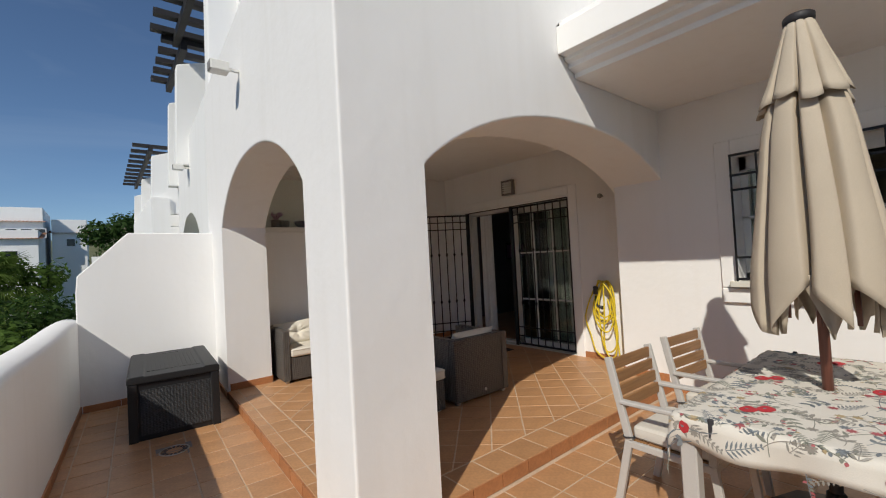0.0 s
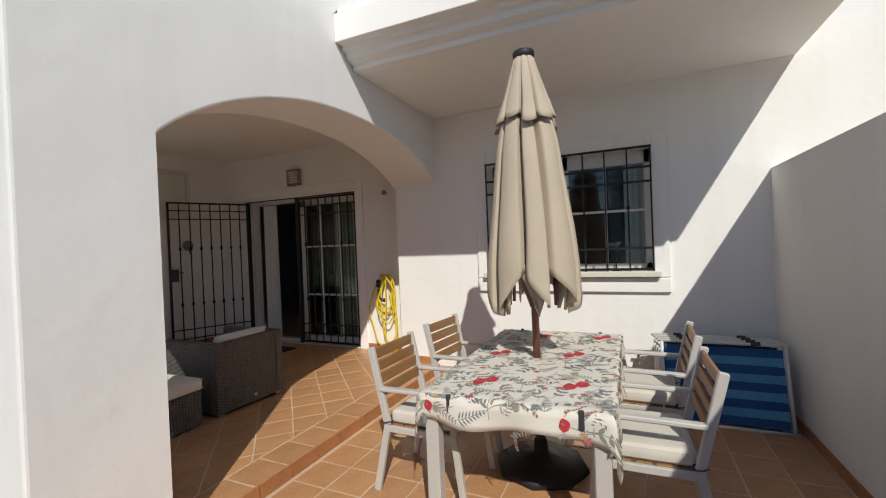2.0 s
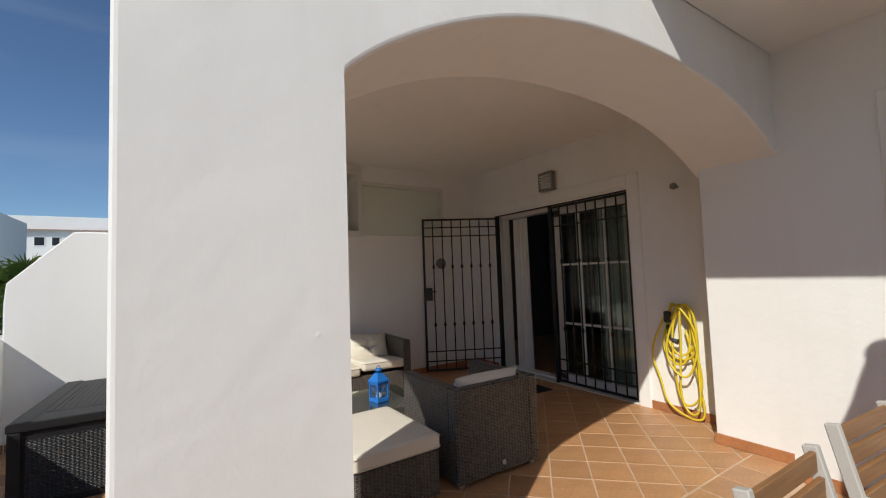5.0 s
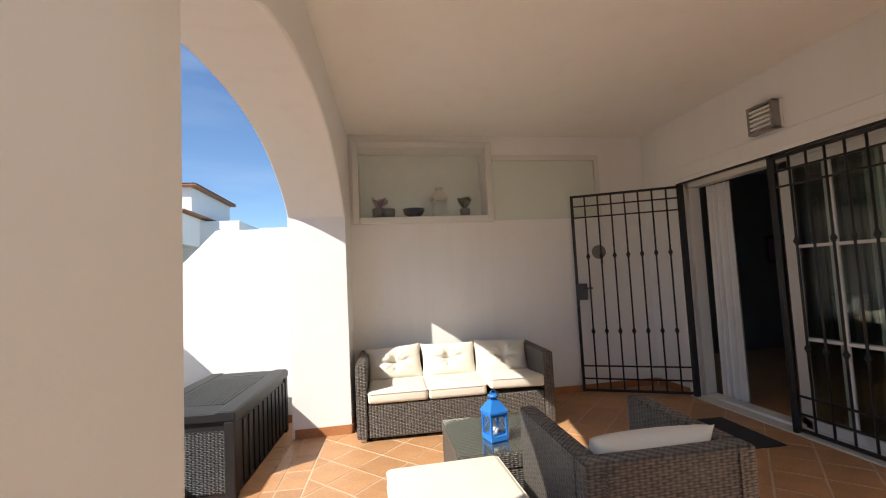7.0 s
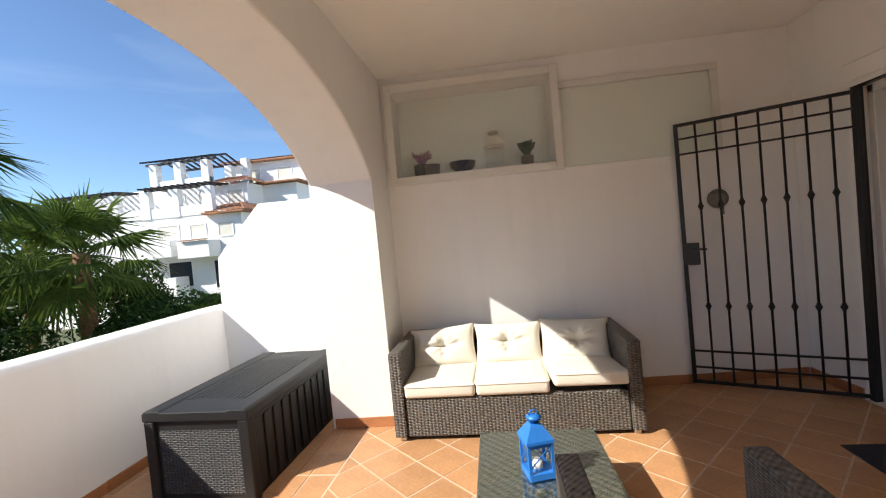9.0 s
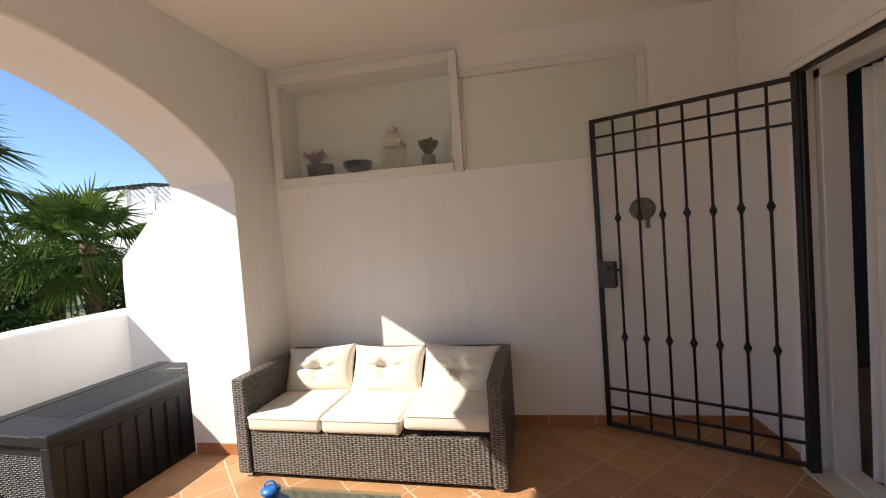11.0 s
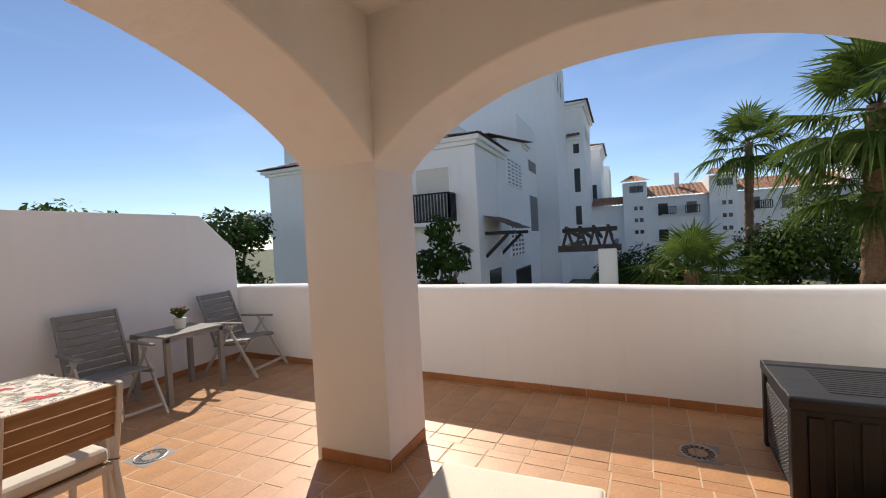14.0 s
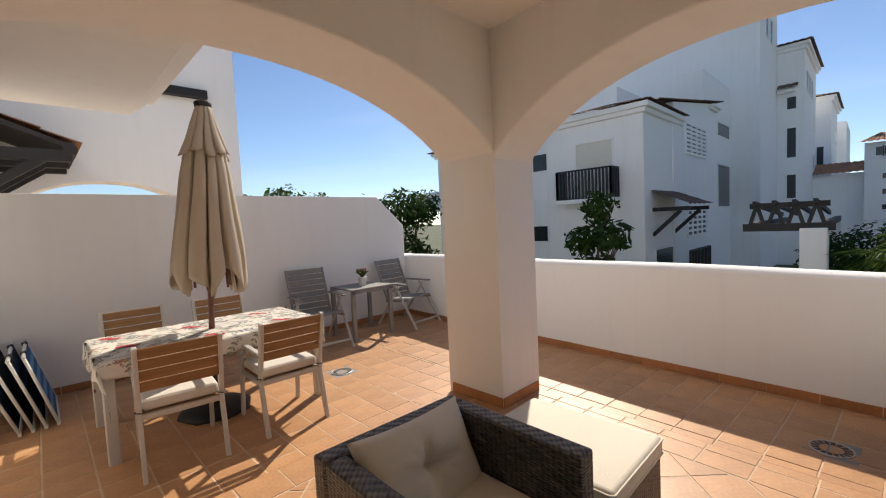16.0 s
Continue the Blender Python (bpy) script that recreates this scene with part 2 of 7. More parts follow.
WHITE = plaster("white_plaster")
WHITE_FAR = plaster("white_render_far", (0.90, 0.90, 0.885), 0.12)
CEIL = plaster("ceiling_plaster", (0.90, 0.89, 0.865), 0.15)
TILE = surface("terracotta", (0.49, 0.262, 0.125), rough=0.40, vary=0.2, scale=5, fine=45, bump=0.12, dist=0.004, objvary=0.35, spec=0.5)
SKIRT = surface("terracotta_skirting", (0.42, 0.18, 0.075), rough=0.5, vary=0.2, scale=6, fine=50, bump=0.1, dist=0.003, objvary=0.3)
GROUT = surface("pale_grout", (0.58, 0.44, 0.31), rough=0.9, vary=0.25, scale=3, fine=80, bump=0.3, dist=0.003)
IRON = surface("black_iron", (0.012, 0.012, 0.013), rough=0.42, vary=0.3, fine=120, bump=0.15, dist=0.002)
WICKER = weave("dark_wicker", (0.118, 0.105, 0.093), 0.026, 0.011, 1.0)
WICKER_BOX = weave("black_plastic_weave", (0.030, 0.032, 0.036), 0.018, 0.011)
PLASTIC = surface("black_plastic", (0.0095, 0.0102, 0.0118), rough=0.55, vary=0.2, scale=8, fine=150, bump=0.1, dist=0.001)
CREAM = surface("cream_cushion", (0.75, 0.70, 0.60), rough=0.9, vary=0.06, scale=5, fine=220, bump=0.35, dist=0.004)
SEATPAD = surface("off_white_pad", (0.62, 0.585, 0.52), rough=0.9, vary=0.08, scale=7, fine=200, bump=0.3, dist=0.003)
CANOPY = surface("beige_canvas", (0.50, 0.425, 0.325), rough=0.85, vary=0.1, scale=3, fine=260, bump=0.25, dist=0.002)
ALU = surface("pale_grey_metal", (0.52, 0.50, 0.47), rough=0.4, metal=0.0, vary=0.06, fine=150, bump=0.03, dist=0.001)
GREYWOOD = surface("grey_slats", (0.25, 0.24, 0.225), rough=0.6, vary=0.12, scale=10, fine=90, bump=0.15, dist=0.002)
SLAT = wood("brown_slat", (0.30, 0.155, 0.064), "X")
POLEWOOD = wood("red_brown_wood", (0.15, 0.052, 0.033), "Z")
DARKWOOD = surface("dark_stained_timber", (0.018, 0.016, 0.017), rough=0.6, vary=0.3, scale=4, fine=40, bump=0.3, dist=0.004)
CLOTH = surface("white_cotton", (0.72, 0.68, 0.60), rough=0.8, vary=0.05, scale=9, fine=240, bump=0.2, dist=0.003)
PRINTS = [surface(n, c, rough=0.8, vary=0.2, scale=25, fine=160, bump=0.05) for n, c in (("printed_grey_green", (0.27, 0.28, 0.23)), ("printed_grey", (0.34, 0.32, 0.28)), ("printed_slate", (0.20, 0.225, 0.24)), ("printed_rose", (0.45, 0.13, 0.14)), ("printed_ochre", (0.45, 0.35, 0.20)))]
POPPY = surface("printed_red", (0.50, 0.035, 0.045), rough=0.75, vary=0.25, scale=20, fine=90, bump=0.05)
HOSE = surface("yellow_hose", (0.72, 0.55, 0.035), rough=0.4, vary=0.08, bump=0.02)
BLUE = surface("blue_paint", (0.02, 0.17, 0.56), rough=0.4, vary=0.12, fine=90, bump=0.08, dist=0.001)
FRAME = surface("white_lacquer", (0.75, 0.74, 0.70), rough=0.4, vary=0.04, bump=0.02)
GLASS = window_glass("clear_glass")
TABLEGLASS = window_glass("green_edged_glass", 2.2, (0.84, 0.93, 0.88))
FROST = hazy_pane("frosted_glass", 0.12, (0.82, 0.87, 0.78))
HAZE = hazy_pane("dusty_glass", 0.92, (0.74, 0.78, 0.72))
CURTAIN = surface("white_curtain", (0.80, 0.79, 0.76), rough=0.9, vary=0.05, fine=200, bump=0.1)
# Grey kept dark to put the unlit rooms' shade into the wall colour.
ROOMWALL_DIM = surface("room_wall_dimmed", (0.22, 0.21, 0.20), rough=0.9, vary=0.05, bump=0.02)
DARKGREY = surface("dark_grey_thing", (0.04, 0.04, 0.045), rough=0.6, vary=0.2)
STEEL = surface("brushed_steel", (0.55, 0.54, 0.52), rough=0.35, metal=1.0, vary=0.08, fine=120, bump=0.05, dist=0.001)
ROOF = surface("clay_roof_tile", (0.36, 0.17, 0.09), rough=0.8, vary=0.35, scale=1.2, fine=9, bump=0.3, dist=0.02)
DARKROOF = surface("brown_roof_tile", (0.14, 0.085, 0.06), rough=0.8, vary=0.35, scale=1.5, fine=12, bump=0.3, dist=0.02)
TRUNK = surface("palm_trunk_bark", (0.27, 0.155, 0.085), rough=0.9, vary=0.5, scale=3, fine=22, bump=0.8, dist=0.03)
BARK = surface("bark", (0.12, 0.085, 0.06), rough=0.9, vary=0.4, scale=5, fine=30, bump=0.6, dist=0.02)
PALM = leaf("palm_leaf", (0.10, 0.155, 0.032))
BUSH = leaf("bush_leaf", (0.04, 0.08, 0.018))
BUSH2 = leaf("light_bush_leaf", (0.075, 0.13, 0.024))
GRASS = surface("ground_green", (0.10, 0.115, 0.055), rough=0.95, vary=0.5, scale=0.3, fine=3, bump=0.4, dist=0.05)
HILL = surface("hill_scrub", (0.10, 0.105, 0.05), rough=0.95, vary=0.5, scale=0.06, fine=0.4, bump=0.0)
# Dark window glass; also stands in for shade in screen holes and stair openings.
FARDARK = surface("dark_window_and_hole_shade", (0.025, 0.03, 0.035), rough=0.15, vary=0.3, bump=0.0)
SHUTTER = surface("cream_shutter", (0.68, 0.66, 0.58), rough=0.6, vary=0.05, bump=0.05)
PINK = surface("pink_blossom", (0.72, 0.30, 0.36), rough=0.7, vary=0.4, bump=0.0)
LILAC = surface("lilac_heather", (0.30, 0.16, 0.30), rough=0.8, vary=0.4, bump=0.0)
BOWL = surface("navy_glaze", (0.02, 0.03, 0.07), rough=0.3, vary=0.2, bump=0.0)
STRAW = surface("grey_straw", (0.22, 0.21, 0.19), rough=0.9, vary=0.4, scale=20, fine=120, bump=0.5, dist=0.004)
MAT = surface("charcoal_mat", (0.03, 0.03, 0.036), rough=0.95, vary=0.3, fine=200, bump=0.5, dist=0.003)

# ---- building helpers ----
def add_box(bm, lo, hi, c=0.0, seg=1, m=None):
    t = bmesh.new()
    bmesh.ops.create_cube(t, size=1)
    s = [hi[i] - lo[i] for i in range(3)]
    o = [(hi[i] + lo[i]) / 2 for i in range(3)]
    for v in t.verts:
        v.co = Vector([v.co[i] * s[i] + o[i] for i in range(3)])
    if c:
        bmesh.ops.bevel(t, geom=list(t.edges), offset=min(c, min(s) * 0.45), segments=seg, affect="EDGES", profile=0.6)
    if m is not None:
        t.transform(m)
    me = bpy.data.meshes.new("tmp")
    t.to_mesh(me); t.free()
    bm.from_mesh(me)
    bpy.data.meshes.remove(me)
    return bm


def add_beam(bm, p, q, w, d, c=0.0, up=(0, 0, 1)):
    """A rectangular bar from p to q, w wide and d deep."""
    p, q = Vector(p), Vector(q)
    z = (q - p).normalized()
    x = Vector(up).cross(z)
    if x.length < 1e-4:
        x = Vector((1, 0, 0)).cross(z)
    x.normalize()
    y = z.cross(x)
    m = Matrix((x, y, z)).transposed().to_4x4()
    m.translation = p
    return add_box(bm, (-w / 2, -d / 2, 0), (w / 2, d / 2, (q - p).length), c, 1, m)


def add_tube(bm, pts, r, seg=8, closed=False):
    """A round bar along points; r is a number or one radius for each point."""
    pts = [Vector(p) for p in pts]
    n = len(pts)
    rs = r if isinstance(r, (list, tuple)) else [r] * n
    rings = []
    ref = Vector((0.31, 0.17, 0.93))
    for i, p in enumerate(pts):
        a = pts[(i - 1) % n] if (closed or i) else p
        b = pts[(i + 1) % n] if (closed or i < n - 1) else p
        d = (b - a).normalized()
        x = ref.cross(d)
        if x.length < 0.05:
            x = Vector((1, 0, 0)).cross(d)
        x.normalize()
        y = d.cross(x)
        rings.append([bm.verts.new(p + rs[i] * (math.cos(t) * x + math.sin(t) * y)) for t in [2 * math.pi * k / seg for k in range(seg)]])
    for i in range(n if closed else n - 1):
        a, b = rings[i], rings[(i + 1) % n]
        for k in range(seg):
            f = bm.faces.new((a[k], a[(k + 1) % seg], b[(k + 1) % seg], b[k]))
            f.smooth = True
    if not closed:
        bm.faces.new(list(reversed(rings[0])))
        bm.faces.new(rings[-1])
    return bm


def add_lathe(bm, prof, o=(0, 0, 0), seg=24, flat=False):
    """A turned shape: prof is (radius, height) pairs."""
    rings = []
    for r, z in prof:
        rings.append([bm.verts.new((o[0] + max(r, 1e-4) * math.cos(2 * math.pi * k / seg), o[1] + max(r, 1e-4) * math.sin(2 * math.pi * k / seg), o[2] + z)) for k in range(seg)])
    for a, b in zip(rings, rings[1:]):
        for k in range(seg):
            bm.faces.new((a[k], a[(k + 1) % seg], b[(k + 1) % seg], b[k])).smooth = not flat
    bm.faces.new(list(reversed(rings[0])))
    bm.faces.new(rings[-1])
    return bm


def mesh_of(name, bm, mat):
    bmesh.ops.recalc_face_normals(bm, faces=bm.faces)
    me = bpy.data.meshes.new(name)
    bm.to_mesh(me); bm.free()
    me.materials.append(mat)
    return me


def part(name, bm, mat, parent, label=""):
    ob = new(name, mesh_of(name, bm, mat))
    ob.parent = parent
    if label:
        tagged(ob, label)
    return ob


def solid(name, bm, mat, label="", category="", kind="", group=""):
    return tagged(new(name, mesh_of(name, bm, mat)), label, category, group, kind)


def thing(name, m, label, category, group=""):
    e = new(name)
    e.empty_display_size = 0.1
    e.matrix_world = m
    return tagged(e, label, category, group)


def B(*a, **k):
    return add_box(bmesh.new(), *a, **k)


def soften(ob, w=0.012, seg=2, angle=40):
    md = ob.modifiers.new("edge", "BEVEL")
    md.width, md.segments, md.limit_method, md.angle_limit = w, seg, "ANGLE", radians(angle)
    return ob


def slab_with_holes(us, vs, holes, to3):
    """A wall plate over the grid us x vs with rectangular holes cut through; to3 maps (u, v, depth 0 or 1) to space."""
    us = sorted(set(us) | {h[0] for h in holes} | {h[1] for h in holes})
    vs = sorted(set(vs) | {h[2] for h in holes} | {h[3] for h in holes})
    def full(i, j):
        if not (0 <= i < len(us) - 1 and 0 <= j < len(vs) - 1):
            return False
        cu, cv = (us[i] + us[i + 1]) / 2, (vs[j] + vs[j + 1]) / 2
        return not any(h[0] < cu < h[1] and h[2] < cv < h[3] for h in holes)
    bm = bmesh.new()
    memo = {}
    def V(i, j, d):
        if (i, j, d) not in memo:
            memo[(i, j, d)] = bm.verts.new(to3(us[i], vs[j], d))
        return memo[(i, j, d)]
    for i in range(len(us) - 1):
        for j in range(len(vs) - 1):
            if not full(i, j):
                continue
            for d in (0, 1):
                bm.faces.new((V(i, j, d), V(i + 1, j, d), V(i + 1, j + 1, d), V(i, j + 1, d)))
            for di, dj, p, q in ((-1, 0, (i, j), (i, j + 1)), (1, 0, (i + 1, j), (i + 1, j + 1)), (0, -1, (i, j), (i + 1, j)), (0, 1, (i, j + 1), (i + 1, j + 1))):
                if not full(i + di, j + dj):
                    bm.faces.new((V(*p, 0), V(*q, 0), V(*q, 1), V(*p, 1)))
    return bm


def plate(poly, to3):
    """A flat outline given thickness; to3 maps (u, v, 0 or 1) to space."""
    bm = bmesh.new()
    rings = [[bm.verts.new(to3(u, v, d)) for u, v in poly] for d in (0, 1)]
    for r in rings:
        bm.faces.new(r)
    n = len(poly)
    for k in range(n):
        bm.faces.new((rings[0][k], rings[0][(k + 1) % n], rings[1][(k + 1) % n], rings[1][k]))
    bmesh.ops.triangulate(bm, faces=[f for f in bm.faces if len(f.verts) > 4])
    return bm


def arch_curve(u0, u1, spring, rise, n=36):
    """The soft three-centred arch of the porch, from u0 to u1."""
    pts = []
    for k in range(n + 1):
        a = -math.cos(math.pi * k / n)
        pts.append(((u0 + u1) / 2 + a * (u1 - u0) / 2, spring + rise * max(0.0, 1 - abs(a) ** 2.3) ** 0.85))
    return pts


# ---- large structure ----
F = 0.09            # the porch floor above the open terrace
def xw(y):          # outer face of the west wall, slightly out of square
    return 0.968 + 0.05 * (y - 1.95)


TOP = 3.8


JN = 5.37           # north jamb of the west arch


def porch_walls():
    """The west and south arched walls with their shared corner pier, in one skin."""
    bm = bmesh.new()
    def q(*p):
        bm.faces.new([bm.verts.new(v) for v in p])
    def wo(y, z): return (xw(y), y, z)
    def wi(y, z): return (xw(y) + 0.482, y, z)
    def so(x, z): return (x, 1.952, z)
    def si(x, z): return (x, 2.51, z)
    z0, xs = -2.6, xw(2.51) + 0.482
    wc = arch_curve(2.51, JN, 1.95, 0.53)
    sc = arch_curve(xs, 4.70, 1.99, 0.50)
    q(wo(1.952, z0), wo(2.51, z0), wo(2.51, TOP), wo(1.952, TOP))
    q(so(xw(1.952), z0), so(xs, z0), so(xs, TOP), so(xw(1.952), TOP))
    q(wo(2.51, z0), wi(2.51, z0), wi(2.51, 1.95), wo(2.51, 1.95))
    q(so(xs, z0), si(xs, z0), si(xs, 1.99), so(xs, 1.99))
    for (a, za), (b, zb) in zip(wc, wc[1:]):
        q(wo(a, za), wo(b, zb), wo(b, TOP), wo(a, TOP))
        q(wi(a, za), wi(b, zb), wi(b, TOP), wi(a, TOP))
        q(wo(a, za), wo(b, zb), wi(b, zb), wi(a, za))
    for (a, za), (b, zb) in zip(sc, sc[1:]):
        q(so(a, za), so(b, zb), so(b, TOP), so(a, TOP))
        q(si(a, za), si(b, zb), si(b, TOP), si(a, TOP))
        q(so(a, za), so(b, zb), si(b, zb), si(a, za))
    q(wo(JN, z0), wo(6.34, z0), wo(6.34, TOP), wo(JN, TOP))
    q(wi(JN, z0), wi(6.34, z0), wi(6.34, TOP), wi(JN, TOP))
    q(wo(JN, z0), wi(JN, z0), wi(JN, 1.95), wo(JN, 1.95))
    q(wo(6.34, z0), wi(6.34, z0), wi(6.34, TOP), wo(6.34, TOP))
    q(wo(1.952, TOP), wo(6.34, TOP), wi(6.34, TOP), (xs, 1.952, TOP))
    q(so(xs, TOP), so(4.7, TOP), si(4.7, TOP), si(xs, TOP))
    bmesh.ops.remove_doubles(bm, verts=bm.verts, dist=0.002)
    return bm


soften(solid("wall_porch", porch_walls(), WHITE, "white plastered porch walls with two wide arches and a corner pier", "wall", "structure"), 0.016, 3, 50)
WIN = (-0.22, 1.335, 1.125, 2.265)
winwall = slab_with_holes((-8.0, 2.46), (-2.6, 6.0), [WIN], lambda u, v, d: (4.5 + d * 0.30, u, v))
soften(solid("wall_window", winwall, WHITE, "white plastered house wall with a barred window", "wall", "structure"), 0.008)
DOOR = (3.32, 5.35, F, 2.20)
doorwall = slab_with_holes((2.40, 5.84), (-2.6, 6.0), [(DOOR[0], DOOR[1], DOOR[2], DOOR[3])], lambda u, v, d: (4.885 + d * 0.27, u, v))
soften(solid("wall_door", doorwall, WHITE, "white plastered house wall with a sliding door", "wall", "structure"), 0.008)
NICHE = (1.74, 3.05, 2.0, 2.71)
PANEL = (3.135, 4.30, 1.95, 2.61)
north = slab_with_holes((1.50, 5.10), (-2.6, TOP), [NICHE, PANEL], lambda u, v, d: (u, 5.84 + d * 0.28, v))
soften(solid("wall_north", north, WHITE, "white plastered porch wall with a glazed display niche", "wall", "structure"), 0.006)
solid("ceiling", B((1.40, 2.40, 2.85), (4.90, 5.95, 3.05)), CEIL, "white plastered porch ceiling", "ceiling", "structure")

# outer walls of the terrace
def xp(y):          # inner face of the parapet
    return -0.15 - 0.056 * (6.13 - y)


def parapet_profile():
    bm = bmesh.new()
    n, prof = 8, []
    for k in range(n + 1):
        a = math.pi * k / n
        prof.append((-0.115 + 0.115 * math.cos(a), 0.955 + 0.06 * math.sin(a)))
    prof = [(0.0, -2.6)] + prof + [(-0.23, -2.6)]
    ys = [-1.30 + i * (6.35 + 1.30) / 24 for i in range(25)]
    rings = []
    for y in ys:
        rings.append([bm.verts.new((xp(y) + x + 0.004 * math.sin(3.1 * y), y, z + (0.006 * math.sin(2.2 * y + 1) if z > 0.9 else 0))) for x, z in prof])
    for a, b in zip(rings, rings[1:]):
        for k in range(len(prof) - 1):
            bm.faces.new((a[k], a[k + 1], b[k + 1], b[k])).smooth = True
    bm.faces.new(rings[0]); bm.faces.new(list(reversed(rings[-1])))
    return bm


solid("parapet", parapet_profile(), WHITE, "low white plastered terrace parapet with rounded top", "wall", "structure")
nw = plate([(-0.16, -2.6), (xw(6.2) + 0.02, -2.6), (xw(6.2) + 0.02, 1.955), (0.31, 1.958), (-0.145, 1.483), (-0.16, 1.30)], lambda u, v, d: (u, 6.13 + d * 0.2, v))
soften(solid("wall_wing_north", nw, WHITE, "white wing wall with a sloping shoulder", "wall", "structure"), 0.012, 3)
sw = plate([(-0.56, -2.6), (4.52, -2.6), (4.52, 1.96), (-0.05, 1.96), (-0.555, 1.50), (-0.56, 1.30)], lambda u, v, d: (u, -1.10 - d * 0.2, v))
soften(solid("wall_wing_south", sw, WHITE, "white wing wall with a sloping shoulder", "wall", "structure"), 0.012, 3)

# floor beds under the tiles
solid("floor_bed_terrace", B((-0.64, -1.12, -0.30), (4.52, 6.15, 0.0012)), GROUT, "pale mortar bed of the terrace floor", "floor", "structure")
solid("floor_bed_porch", plate([(xw(1.98) + 0.012, 1.985), (4.90, 1.985), (4.90, 5.85), (xw(5.85) + 0.012, 5.85)], lambda u, v, d: (u, v, F + 0.0040 if d else -0.001)), GROUT, "pale mortar bed of the porch floor", "floor", "structure")

# balcony slab over the dining corner, with stepped mouldings
def balcony():
    prof = [(4.52, 2.845), (3.03, 2.845), (3.03, 2.885), (2.95, 2.905), (2.95, 2.945), (2.90, 2.955), (2.90, 2.985), (2.82, 2.985), (2.82, 3.20), (2.87, 3.20), (2.87, 3.26), (4.52, 3.26)]
    return plate(prof, lambda u, v, d: (u, -1.28 + d * 3.228, v))


soften(solid("balcony_slab", balcony(), CEIL, "white balcony slab with stepped mouldings along its edge", "balcony", "structure"), 0.006)
solid("wall_upper", B((1.6, 6.0, 3.1), (8.0, 6.2, 6.4)), WHITE, "white party wall of the upper terrace", "wall", "structure")

# ---- house openings ----
def drape(y0, y1, x, z0, z1, folds, amp):
    bm = bmesh.new()
    n = folds * 8
    cols = []
    for i in range(n + 1):
        u = i / n
        cols.append([bm.verts.new((x + amp * math.sin(2 * math.pi * folds * u + 0.6 * math.sin(9 * u)) * (0.6 + 0.4 * (1 - t)), y0 + (y1 - y0) * u, z0 + (z1 - z0) * t)) for t in (0, 0.35, 0.7, 1)])
    for a, b in zip(cols, cols[1:]):
        for k in range(3):
            bm.faces.new((a[k], b[k], b[k + 1], a[k + 1])).smooth = True
    return bm


